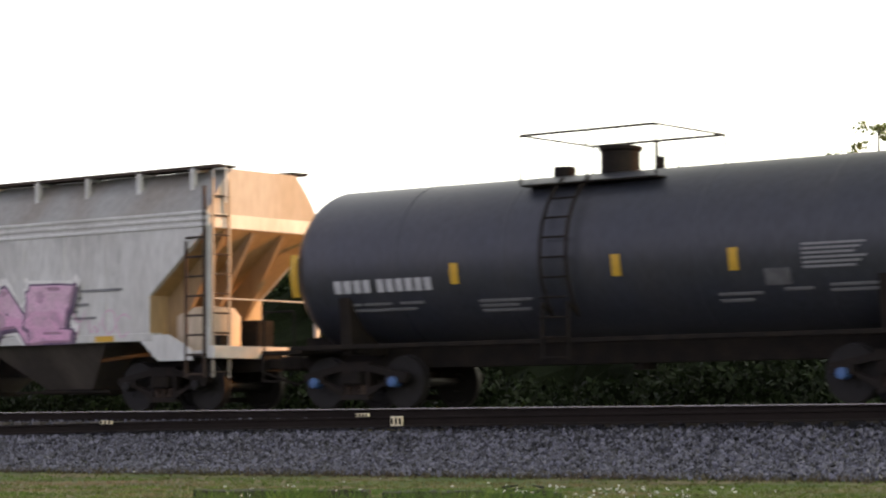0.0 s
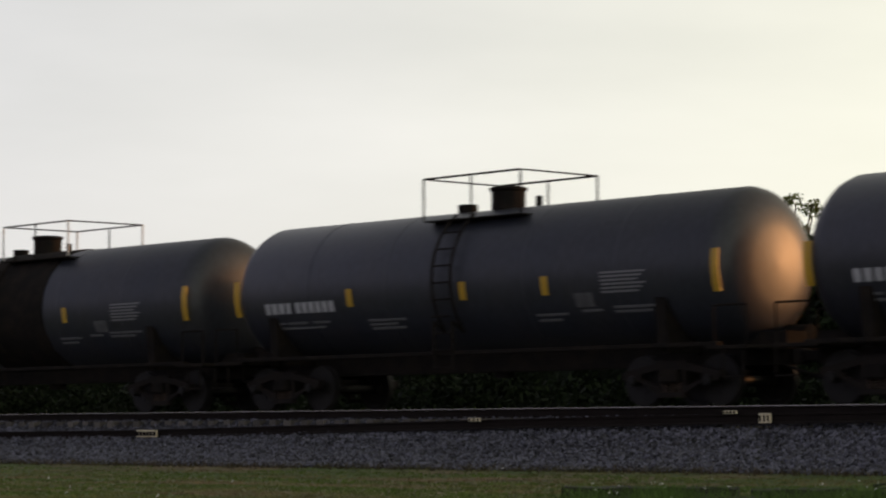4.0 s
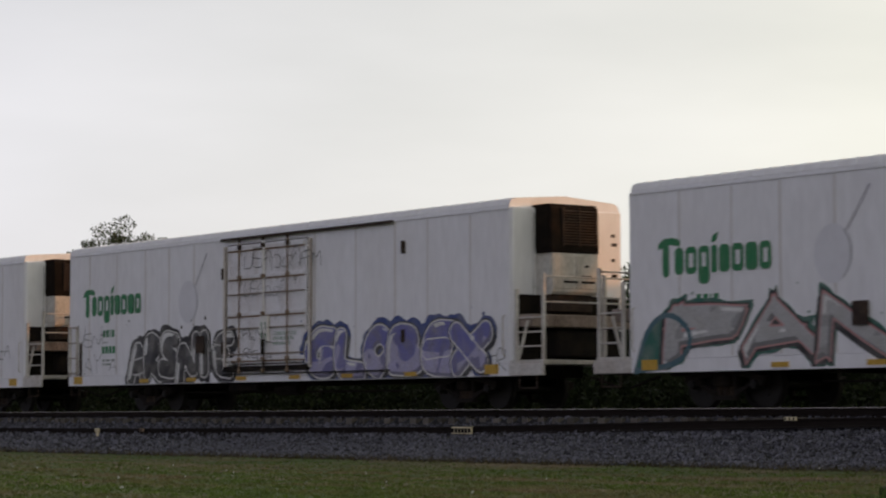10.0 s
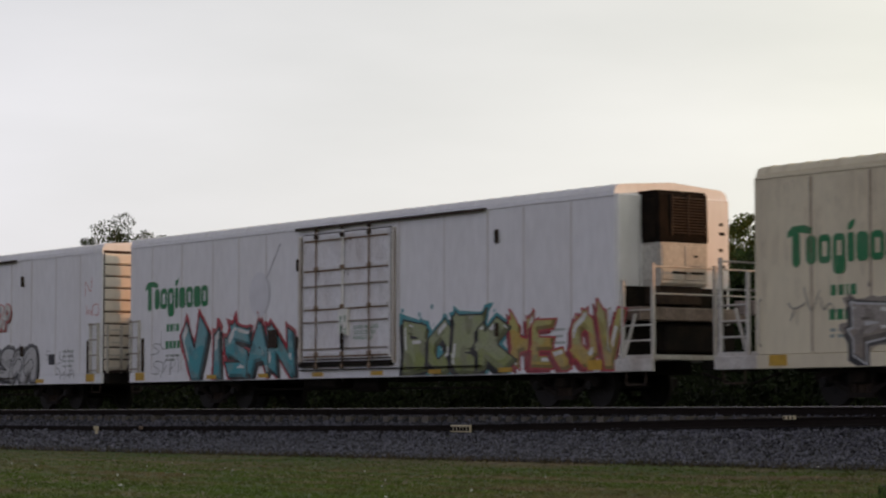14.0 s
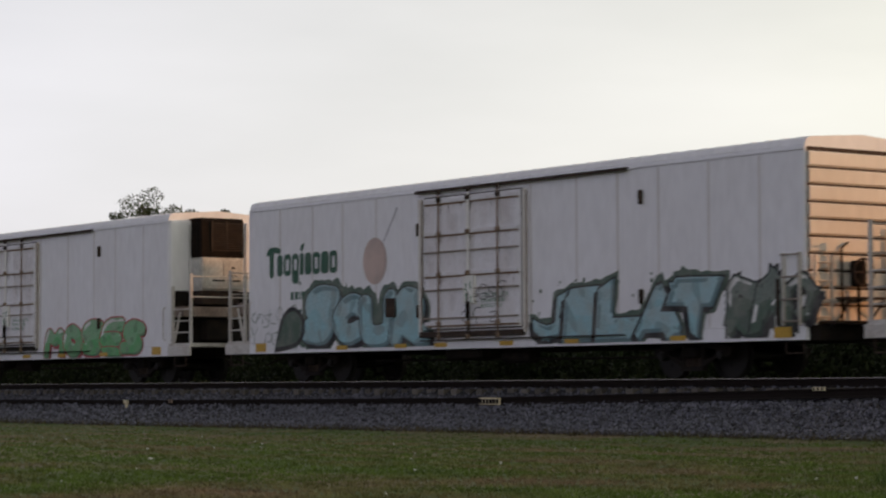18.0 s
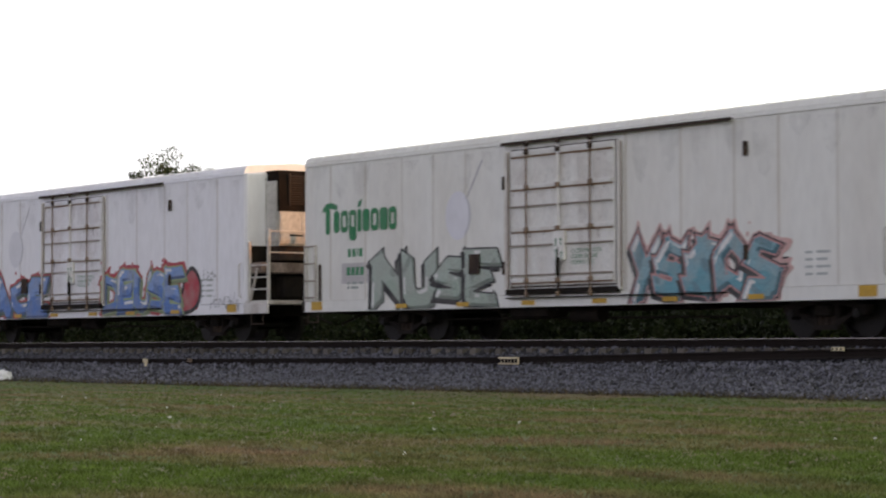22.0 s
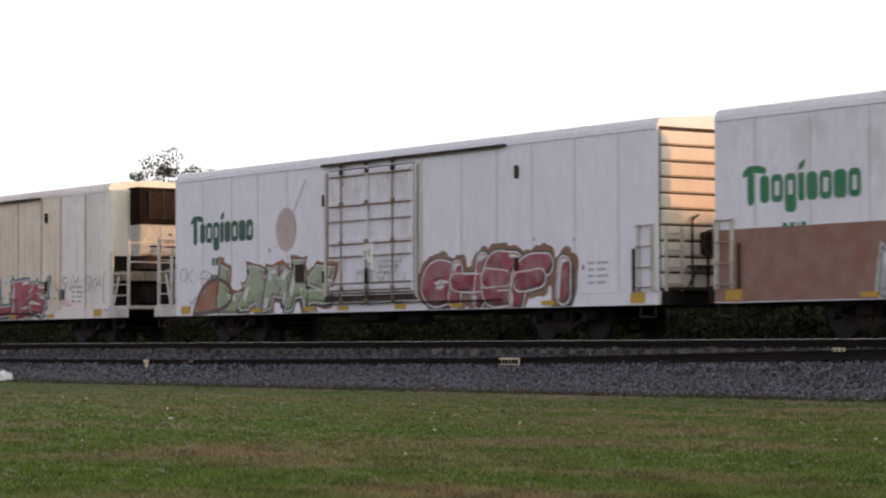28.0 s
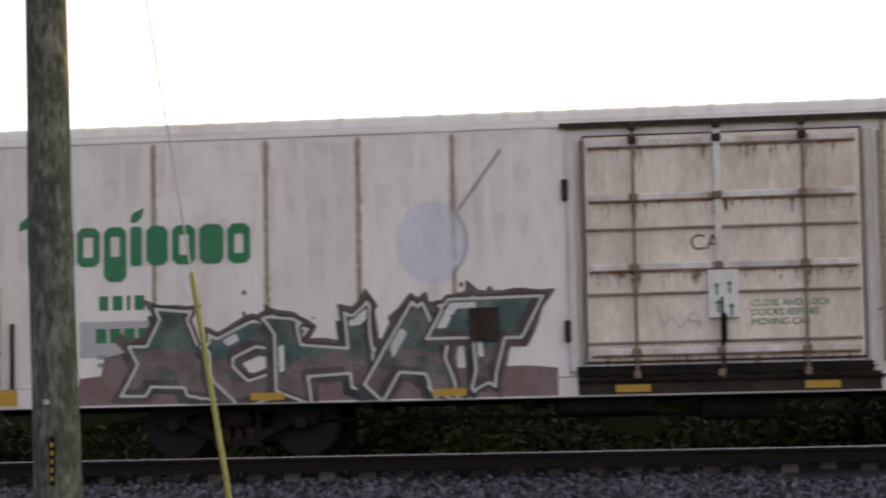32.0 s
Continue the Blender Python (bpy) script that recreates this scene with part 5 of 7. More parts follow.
def tree(x, y, h, spread, seed, mat, sparse=False, label="leafy green tree with an uneven crown"):
    rng = random.Random(seed)
    z0 = shoulder(y)
    t = thing("tree", label, "tree", "trees behind the railway", at=pose(x, y, z0))
    trunk = Shape()
    trunk.rod((0, 0, -0.2), (rng.uniform(-0.2, 0.2), 0, h * 0.3), 0.02 * h + 0.04, 9, 0.016 * h + 0.02)
    top = (rng.uniform(-0.2, 0.2), 0, h * 0.3)
    tips = []
    for k in range(9):
        a = k * 2.4 + rng.uniform(-0.4, 0.4)
        e = (top[0] + math.cos(a) * spread * rng.uniform(0.3, 0.85), top[1] + math.sin(a) * spread * rng.uniform(0.3, 0.85), h * rng.uniform(0.45, 0.95))
        mid = tuple(top[i] + (e[i] - top[i]) * 0.5 + (0.25 if i == 2 else 0) for i in range(3))
        trunk.rod(top, mid, 0.011 * h, 6, 0.007 * h)
        trunk.rod(mid, e, 0.007 * h, 5, 0.002 * h)
        tips += [e, mid]
        for _ in range(2):
            b = tuple(mid[i] + rng.uniform(-1, 1) * spread * 0.35 + (0.3 if i == 2 else 0) for i in range(3))
            trunk.rod(mid, b, 0.005 * h, 4, 0.0015 * h)
            tips.append(b)
    part("trunk", trunk, BARK, t)
    centres = [tuple(p[i] + rng.uniform(-0.22, 0.22) * spread for i in range(3)) for p in tips for _ in range(3)]
    for _ in range(70 if sparse else 130):      # the rounded mass of the crown, broken by gaps
        a, e, k = rng.uniform(0, 6.283), rng.uniform(-0.9, 1.0), rng.uniform(0.2, 1.0) ** 0.5
        flat = math.sqrt(1 - e * e)
        centres.append((spread * 0.92 * k * flat * math.cos(a), spread * 0.92 * k * flat * math.sin(a), h * 0.62 + h * 0.33 * k * e))
    radii = [spread * rng.uniform(0.12, 0.3) for _ in centres]
    leaf_mass("crown", centres, radii, 60 if sparse else 230, (0.016 * spread + 0.042) * (1.0 if sparse else 0.8), mat, seed, parent=t)
    return t


def at_az(az, y):
    return math.tan(radians(az)) * (y - EYE[1])


rnd = random.Random(21)
# a row of trees behind the line; the tallest tops show over the cars
for az, y, h, w in ((-60.9, 26, 10.6, 3.0), (-60.2, 28, 9.9, 3.0), (-61.9, 26, 9.6, 2.6), (-59.0, 27, 9.6, 2.2), (-58.2, 26, 9.2, 1.8), (-57.3, 26, 9.2, 1.5), (-63.5, 27, 9.2, 2.4)):
    tree(at_az(az, y), y, h, w, int(az * -10), LEAF_TREE)
for az, y, h, w in ((-46.8, 22, 8.2, 1.5), (-47.8, 23, 7.6, 1.3), (-44.6, 22, 6.6, 1.3), (-43.5, 24, 6.9, 1.4), (-41.8, 23, 6.3, 1.3), (-50.0, 24, 6.8, 1.5), (-53.0, 24, 7.0, 1.5), (-55.2, 26, 7.4, 1.6)):
    tree(at_az(az, y), y, h, w, int(az * -10), LEAF if az < -48 else LEAF_YOUNG)
for az, y, h, w in ((-27.9, 20, 8.8, 1.0), (-28.6, 20, 8.2, 0.8), (-32.6, 21, 8.4, 1.1), (-31.6, 22, 7.6, 1.0), (-30.2, 21, 7.4, 0.9), (-29.2, 22, 7.5, 0.8), (-35.2, 21, 7.3, 1.0), (-38.4, 22, 7.6, 1.2), (-25.5, 20, 6.2, 1.1), (-22.0, 21, 6.0, 1.2), (-18.0, 20, 6.2, 1.2)):
    tree(at_az(az, y), y, h, w, int(az * -10), LEAF_YOUNG, True, "slender young tree with thin yellow-green foliage")
# further trees added out of view; their height sets where low sun reaches
for k in range(24):
    x = 8 + k * 4.2 + rnd.uniform(-1, 1)
    tree(x, rnd.uniform(20, 27), rnd.uniform(4.8, 6.0), rnd.uniform(1.5, 2.2), 400 + k, LEAF, True)

# the overgrown hedge close behind the track
rng = np.random.default_rng(31)
# added dark sheet: shaded hedge depth, keeps the sky from showing through
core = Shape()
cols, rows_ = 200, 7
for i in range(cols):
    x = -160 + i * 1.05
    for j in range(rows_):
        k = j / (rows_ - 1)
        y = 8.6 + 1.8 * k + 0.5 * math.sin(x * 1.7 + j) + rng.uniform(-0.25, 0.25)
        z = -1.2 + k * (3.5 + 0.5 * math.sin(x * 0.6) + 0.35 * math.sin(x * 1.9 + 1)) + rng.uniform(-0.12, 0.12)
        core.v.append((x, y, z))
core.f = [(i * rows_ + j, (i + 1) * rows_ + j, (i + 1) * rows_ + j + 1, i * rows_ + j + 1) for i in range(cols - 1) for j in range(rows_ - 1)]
solo("hedge_heart", core, HEDGE_SHADE, "near-black sheet for the shaded depth of the hedge", "hedge", kind="stuff", tidy=False)
n = 2000
hx = np.where(rng.uniform(0, 1, n) < 0.55, rng.uniform(-62, 6, n), rng.uniform(-150, 45, n))
hy = rng.uniform(5.5, 10.5, n)
hz = np.array([shoulder(v) for v in hy]) + rng.uniform(0.1, 2.1, n) * (0.6 + 0.4 * np.sin(hx * 0.35 + 1.0) ** 2)
leaf_mass("hedge", np.stack([hx, hy, hz], 1), rng.uniform(0.5, 1.0, n), 120, 0.10, LEAF_SHADED, 32, "dense dark green bushes behind the track", "hedge", "stuff")
n = 1700
hx = rng.uniform(-150, 45, n)
hy = rng.uniform(11, 18, n)
hz = np.array([shoulder(v) for v in hy]) + rng.uniform(0.2, 4.4, n) * np.where((hx > -27) & (hx < -12), 0.55, 1.0)
leaf_mass("thicket", np.stack([hx, hy, hz], 1), rng.uniform(0.7, 1.4, n), 130, 0.14, LEAF_SHADED, 33, "tall wild thicket behind the bushes", "bushes", "stuff")
n = 1100                      # a taller belt of scrub, added to shade the lower halves of the car ends
hx = rng.uniform(-56, -26, n)
hy = rng.uniform(13, 18.5, n)
hz = np.array([shoulder(v) for v in hy]) + rng.uniform(1.6, 5.3, n)
leaf_mass("scrub", np.stack([hx, hy, hz], 1), rng.uniform(0.5, 1.0, n), 110, 0.14, LEAF, 36, "tall leafy scrub behind the thicket", "bushes", "stuff")
xs = rng.uniform(-110, 20, 9000)
ys = 3.4 + np.abs(rng.normal(0, 0.9, 9000))
blades("weeds", np.stack([xs, ys, [shoulder(v) for v in ys]], 1), 0.25, 0.95, 0.014, GRASS, "tall green weeds at the far foot of the track", "weeds", 34, 4, 0.35)

n = 420
hx = rng.uniform(-36, -12, n)
hy = rng.uniform(4.2, 6.0, n)
hz = np.array([shoulder(v) for v in hy]) + rng.uniform(0.1, 0.8, n)
leaf_mass("young_bushes", np.stack([hx, hy, hz], 1), rng.uniform(0.25, 0.55, n), 110, 0.07, LEAF, 37, "young green bushes at the far foot of the track", "bushes", "stuff")

# far woods that close the view all round
n = 420
a = rng.uniform(0, 2 * np.pi, n)
d = rng.uniform(230, 330, n)
far = np.stack([d * np.sin(a), d * np.cos(a), rng.uniform(0, 5, n) * np.where(np.cos(a) < 0, 1.6, 1.0) - 1.0], 1)
leaf_mass("far_woods", far, rng.uniform(5, 9, n), 60, 1.5, LEAF, 35, "distant line of woods", "woods", "stuff")

# ---- the pole, its stay and small things on the ground ----
pole_az, pole_r = -16.76, 15.5
px, py = EYE[0] + pole_r * math.sin(radians(pole_az)), EYE[1] + pole_r * math.cos(radians(pole_az))
pz = shoulder(py)
pole = thing("utility_pole", "weathered greenish wooden utility pole leaning slightly", "utility pole", at=pose(px, py, pz))
lean = math.tan(radians(1.15))
s = Shape()
rings = 14
for k in range(rings):
    h = -0.3 + 9.3 * k / (rings - 1)
    r = 0.153 - 0.006 * h
    for i in range(18):
        a = 2 * math.pi * i / 18
        w = 1 + 0.03 * math.sin(3 * a + k) + 0.02 * math.sin(7 * a + 2.3 * k)
        s.v.append((-lean * h + r * w * math.cos(a), r * w * math.sin(a), h))
for k in range(rings - 1):
    for i in range(18):
        j = (i + 1) % 18
        s.f.append((k * 18 + i, k * 18 + j, (k + 1) * 18 + j, (k + 1) * 18 + i))
s.f += [tuple(range(18))[::-1], tuple(range((rings - 1) * 18, rings * 18))]
part("shaft", s, POLE_WOOD, pole, smooth=True)
tag = part("number_strip", Shape().box(-0.016, 0.016, -0.165, -0.15, 0.76, 1.06), DARK_STEEL, pole, "black number strip with yellow bars")
for k in range(5):
    part("digit_bar", Shape().box(-0.007, 0.007, -0.169, -0.164, 0.79 + k * 0.052, 0.818 + k * 0.052), YELLOW, tag)
part("nail_tag", Shape().box(-0.05, -0.02, -0.165, -0.15, 1.26, 1.29), FRAME_WHITE, pole)
stay = thing("guy_wire", "thin steel guy wire with a yellow plastic guard", "guy wire")
g0 = Vector((EYE[0] + 15.2 * math.sin(radians(-12.5)), EYE[1] + 15.2 * math.cos(radians(-12.5)), shoulder(-19.6)))
g1 = Vector((px - lean * 8.4, py, pz + 8.4))
part("wire", Shape().rod(g0, g1, 0.007), FRAME_WHITE, stay)
part("guard", Shape().rod(g0, g0 + (g1 - g0) * 0.245, 0.018, 10, 0.017), GUARD, stay)
part("anchor", Shape().rod(g0 - Vector((0, 0, 0.15)), g0 + Vector((0, 0, 0.12)), 0.02), DARK_STEEL, stay)

bag = thing("plastic_bag", "crumpled white plastic bag on the stones", "litter", at=pose(at_az(-64.9, -4.7), -4.7, shoulder(-4.7)))
s = Shape()
rb = random.Random(4)
for i in range(7):
    for j in range(10):
        t, a = math.pi * i / 12, 2 * math.pi * j / 10
        r = 0.26 * (1 + rb.uniform(-0.22, 0.22))
        s.v.append((r * 1.5 * math.sin(t) * math.cos(a) + 0.1 * (i == 0), r * math.sin(t) * math.sin(a), r * 0.95 * math.cos(t) + 0.02))
s.f = [(i * 10 + j, i * 10 + (j + 1) % 10, (i + 1) * 10 + (j + 1) % 10, (i + 1) * 10 + j) for i in range(6) for j in range(10)]
part("crumpled_film", s, PLASTIC, bag)

# old ties left lying in the weeds
heap = thing("old_tie_pile", "low stack of dark rotting railway ties overgrown with weeds", "timber pile", at=pose(0, 0, 0))
rb = random.Random(6)


def lawn_point(az, r):
    x, y = EYE[0] + r * math.sin(radians(az)), EYE[1] + r * math.cos(radians(az))
    return Vector((x, y, shoulder(y)))


def old_tie(p, q, bottom, h, depth):
    """A worn tie between two spots, its edges split and uneven."""
    s = Shape()
    p, q = Vector(p), Vector(q)
    along = (q - p).normalized()
    across = Vector((-along.y, along.x, 0))
    k = 9
    for i in range(k):
        c = p + (q - p) * i / (k - 1)
        for a, b in ((-1, 0), (1, 0), (1, 1), (0.1, 1.04), (-1, 1)):
            v = c + across * (depth / 2 * a + rb.uniform(-0.015, 0.015)) + Vector((0, 0, bottom + h * b + rb.uniform(-0.014, 0.014)))
            s.v.append(tuple(v))
    s.f = [(i * 5 + j, i * 5 + (j + 1) % 5, (i + 1) * 5 + (j + 1) % 5, (i + 1) * 5 + j) for i in range(k - 1) for j in range(5)]
    s.f += [tuple(range(5)), tuple(range(5 * k - 5, 5 * k))]
    part("old_tie", s, DEAD_WOOD, heap)


for az_a, az_b, r_a, r_b, low, h in ((-43.6, -39.6, 22.2, 21.9, 0.06, 0.16), (-39.3, -36.9, 21.9, 21.9, 0.06, 0.15), (-36.7, -35.2, 21.9, 22.0, 0.04, 0.15), (-42.9, -39.0, 21.3, 21.2, -0.03, 0.18), (-38.6, -35.3, 21.3, 21.4, -0.05, 0.16), (-43.8, -39.0, 21.9, 21.6, -0.06, 0.16), (-39.0, -34.6, 21.7, 21.9, -0.06, 0.14)):
    p, q = lawn_point(az_a, r_a), lawn_point(az_b, r_b)
    old_tie(p, q, low, h, 0.22)
for k in range(16):
    p = lawn_point(rb.uniform(-36.6, -35.4), rb.uniform(21.6, 22.1)) + Vector((0, 0, rb.uniform(0.1, 0.25)))
    a = rb.uniform(-0.5, 3.4)
    q = p + Vector((math.cos(a), 0.3 * math.sin(a), rb.uniform(0.0, 0.22))) * rb.uniform(0.2, 0.45)
    part("twig", Shape().rod(p, q, 0.014, 5, 0.006), DEAD_WOOD, heap)
for size, per, low, high in ((22, 60, 0.12, 0.32), (44, 46, 0.06, 0.2)):
    spots = []
    for _ in range(size):
        az, r, wide = rb.uniform(-43.6, -35.4), rb.uniform(20.5, 21.3), rb.uniform(0.06, 0.25)
        for _ in range(per):
            spots.append(tuple(lawn_point(az + rb.gauss(0, wide) * 2.2, r + rb.gauss(0, 0.3))))
    blades("pile_weeds", spots, low, high, 0.0055, WEED, "tufts of dark green weeds in front of the old ties", "weeds", 41 + size, 4, 0.55)
spots = [tuple(lawn_point(rb.uniform(-44, -31.0), rb.uniform(20.2, 23.5))) for _ in range(1500)]
blades("tall_tufts", spots, 0.05, 0.18, 0.006, GRASS, "longer grass round the old ties", "grass", 43, 5, 0.4)
fl = []
for _ in range(90):
    p = lawn_point(rb.choice((rb.uniform(-43, -31), rb.uniform(-36.5, -31.5))), rb.uniform(20.6, 23.0))
    fl.append((p.x, p.y, p.z + rb.uniform(0.12, 0.26)))
for _ in range(45):
    p = lawn_point(rb.uniform(-66, -30), rb.uniform(18, 46))
    if p.y < -5:
        fl.append((p.x, p.y, p.z + rb.uniform(0.06, 0.09)))
leaf_mass("clover_flowers", fl, 0.018, 5, 0.013, PETAL, 42, "scattered tiny white clover flowers in the lawn", "flowers", "stuff")
# edge of the road from which the lawn is seen
solo("driveway", Shape().prism([(-18, -27.45), (-13.5, -28.25), (-8, -29.9), (-2, -31.5), (40, -33), (40, -42), (-60, -42), (-60, -20.5)], -1.3, -1.0, "z"), ASPHALT, "worn asphalt drive at the edge of the lawn", "driveway", kind="structure")

# ---- lettering and sprayed paint on the cars ----
INK = {}
INK.update(ink=(0.015, 0.015, 0.018), soot=(0.03, 0.03, 0.033), slate=(0.12, 0.12, 0.14), smoke=(0.10, 0.10, 0.11), steel=(0.22, 0.23, 0.25), silver=(0.42, 0.42, 0.43), fog=(0.5, 0.5, 0.52), fogblue=(0.36, 0.4, 0.5), chalk=(0.72, 0.71, 0.69), cream=(0.62, 0.59, 0.53), cream2=(0.62, 0.54, 0.42), taupe=(0.26, 0.22, 0.19))
INK.update(bluegrey=(0.36, 0.43, 0.5), achat=(0.15, 0.105, 0.1), rust=(0.36, 0.14, 0.06), umber2=(0.12, 0.05, 0.055), umber=(0.10, 0.06, 0.05), brown=(0.24, 0.12, 0.06), maroon=(0.16, 0.055, 0.06), plum=(0.09, 0.05, 0.11), wine=(0.3, 0.04, 0.09), darkred=(0.22, 0.035, 0.04), darkred2=(0.26, 0.025, 0.045), crimson=(0.42, 0.04, 0.06), crimson2=(0.5, 0.07, 0.07), red=(0.5, 0.05, 0.05), red2=(0.3, 0.03, 0.045), salmon=(0.55, 0.22, 0.2))
INK.update(rose=(0.5, 0.25, 0.25), rosewhite=(0.62, 0.4, 0.38), pinkpale=(0.62, 0.4, 0.38), pink=(0.62, 0.33, 0.5), orchid=(0.34, 0.15, 0.26), lilac=(0.4, 0.38, 0.58), peach=(0.55, 0.26, 0.16), orange=(0.45, 0.12, 0.05), ochre=(0.5, 0.35, 0.08), olive=(0.26, 0.3, 0.1), olive_dark=(0.10, 0.10, 0.065), leaf=(0.12, 0.42, 0.16))
INK.update(leaf2=(0.22, 0.34, 0.13), green=(0.035, 0.2, 0.075), moss=(0.08, 0.13, 0.10), sage=(0.34, 0.42, 0.36), sage2=(0.3, 0.38, 0.2), teal=(0.03, 0.14, 0.11), teal_light=(0.15, 0.36, 0.42), turquoise=(0.06, 0.32, 0.38), turq2=(0.14, 0.34, 0.42), aqua=(0.3, 0.52, 0.58), petrol=(0.05, 0.13, 0.17), petrol2=(0.06, 0.11, 0.10))
INK.update(paleblue=(0.4, 0.5, 0.68), blue=(0.08, 0.2, 0.48), blue2=(0.1, 0.2, 0.5), navy=(0.04, 0.07, 0.24))
STROKES = {}
STROKES["P"] = [[(0, 0), (0, 1), (0.9, 0.9), (0.9, 0.55), (0, 0.45)]]
STROKES["A"] = [[(0, 0), (0.45, 1), (1, 0)], [(0.2, 0.35), (0.8, 0.35)]]
STROKES["N"] = [[(0, 0), (0, 1), (1, 0), (1, 1)]]
STROKES["H"] = [[(0, 0), (0, 1)], [(1, 0), (1, 1)], [(0, 0.5), (1, 0.5)]]
STROKES["D"] = [[(0, 0), (0, 1), (0.8, 0.85), (1, 0.5), (0.8, 0.12), (0, 0)]]
STROKES["W"] = [[(0, 1), (0.25, 0), (0.5, 0.7), (0.75, 0), (1, 1)]]
STROKES["O"] = [[(0.5, 0), (0.05, 0.3), (0.05, 0.75), (0.5, 1), (0.95, 0.75), (0.95, 0.3), (0.5, 0)]]
STROKES["R"] = [[(0, 0), (0, 1), (0.9, 0.85), (0.8, 0.55), (0, 0.45), (1, 0)]]
STROKES["B"] = [[(0, 0), (0, 1), (0.85, 0.85), (0.7, 0.55), (0.1, 0.5), (0.95, 0.35), (0.85, 0.05), (0, 0)]]
STROKES["M"] = [[(0, 0), (0.1, 1), (0.5, 0.4), (0.9, 1), (1, 0)]]
STROKES["E"] = [[(1, 0), (0, 0), (0, 1), (1, 1)], [(0, 0.5), (0.8, 0.5)]]
STROKES["X"] = [[(0, 0), (1, 1)], [(0, 1), (1, 0)]]
STROKES["S"] = [[(1, 0.9), (0.3, 1), (0, 0.7), (0.9, 0.4), (0.8, 0.05), (0, 0.1)]]
STROKES["K"] = [[(0, 0), (0, 1)], [(0.9, 1), (0.1, 0.5), (1, 0)]]
STROKES["U"] = [[(0, 1), (0.05, 0.15), (0.5, 0), (0.95, 0.15), (1, 1)]]
STROKES["C"] = [[(1, 0.85), (0.5, 1), (0.05, 0.7), (0.05, 0.3), (0.5, 0), (1, 0.15)]]
STROKES["T"] = [[(0, 1), (1, 1)], [(0.5, 1), (0.5, 0)]]
STROKES["L"] = [[(0, 1), (0, 0), (1, 0.05)]]
STROKES["V"] = [[(0, 1), (0.5, 0), (1, 1)]]
STROKES["I"] = [[(0.5, 0), (0.5, 1)]]
STROKES["Y"] = [[(0, 1), (0.5, 0.5), (1, 1)], [(0.5, 0.5), (0.5, 0)]]
STROKES["G"] = [[(1, 0.9), (0.4, 1), (0, 0.6), (0.1, 0.1), (0.9, 0.05), (0.9, 0.45), (0.55, 0.45)]]
STROKES["F"] = [[(0, 0), (0, 1), (1, 1)], [(0, 0.55), (0.8, 0.55)]]
STROKES["J"] = [[(0.9, 1), (0.85, 0.15), (0.4, 0), (0, 0.25)]]
STROKES["Z"] = [[(0, 1), (1, 1), (0, 0), (1, 0)]]
STROKES["1"] = [[(0, 0), (0.1, 0.8), (0.5, 1), (0.9, 0.8), (1, 0)], [(0.15, 0.3), (0.6, 0.55)]]
STROKES["2"] = [[(0, 1), (0.35, 0.05), (0.6, 0.75), (1, 0.1)]]
STROKES["3"] = [[(1, 0.85), (0.4, 1), (0, 0.6), (0.8, 0.4), (0.65, 0), (0, 0.12)]]
STROKES["4"] = [[(0.1, 0.1), (0, 0.7), (0.5, 1), (1, 0.7), (0.9, 0.1), (0.4, 0.25)]]
STROKES["5"] = [[(0, 1), (0.5, 0.45), (1, 0.95)], [(0.5, 0.45), (0.35, 0)]]
STROKES["6"] = [[(0.05, 1), (0.1, 0.05), (0.9, 0.1)], [(0.1, 0.55), (0.85, 0.7)]]


class Film:
    """Flat paint shapes on a car side, each a hair in front of the last."""

    def __init__(self, y):
        self.s, self.y, self.k = Shape(), y, 0

    def poly(self, pts):
        y = self.y - 0.00035 * self.k
        self.k += 1
        n = len(self.s.v)
        self.s.v += [(a, y, b) for a, b in pts]
        self.s.f.append(tuple(range(n, n + len(pts))))

    def blob(self, x, z, rx, rz, rnd, n=11, rough=0.14):
        self.poly([(x + rx * math.cos(2 * math.pi * i / n) * (1 + rnd.uniform(-rough, rough)), z + rz * math.sin(2 * math.pi * i / n) * (1 + rnd.uniform(-rough, rough))) for i in range(n)])

    def stroke(self, pts, w, taper=1.0):
        for k, (p, q) in enumerate(zip(pts, pts[1:])):
            d = math.hypot(q[0] - p[0], q[1] - p[1]) or 1
            nx, nz = -(q[1] - p[1]) / d * w / 2, (q[0] - p[0]) / d * w / 2
            ex, ez = (q[0] - p[0]) / d * w * 0.42, (q[1] - p[1]) / d * w * 0.42
            t = taper if k == len(pts) - 2 else 1.0
            self.poly([(p[0] - ex - nx * 0.85, p[1] - ez - nz * 0.85), (q[0] + ex - nx * t, q[1] + ez - nz * t), (q[0] + ex + nx * t, q[1] + ez + nz * t), (p[0] - ex + nx * 0.85, p[1] - ez + nz * 0.85)])


DOOR_SPAN = [0.0, 0.0]         # where the plug door stands proud of the side that is being sprayed


def put_film(film, name, car, color, wear, label="", mat=None):
    if not film.s.f:
        return None
    film.s.v = [(a, b - (0.064 if DOOR_SPAN[0] < a < DOOR_SPAN[1] and c > 1.15 else 0.0), c) for a, b, c in film.s.v]
    me = bpy.data.meshes.new(name)
    me.from_pydata(film.s.v, [], film.s.f)
    me.materials.append(mat or PAINT)
    return part(name, me, mat or PAINT, car, label, color=(*color, wear))


def curve(pts, rounds):
    for _ in range(rounds):
        out = [pts[0]]
        for p, q in zip(pts, pts[1:]):
            out += [(p[0] * 0.75 + q[0] * 0.25, p[1] * 0.75 + q[1] * 0.25), (p[0] * 0.25 + q[0] * 0.75, p[1] * 0.25 + q[1] * 0.75)]
        pts = out + [pts[-1]]
    return pts


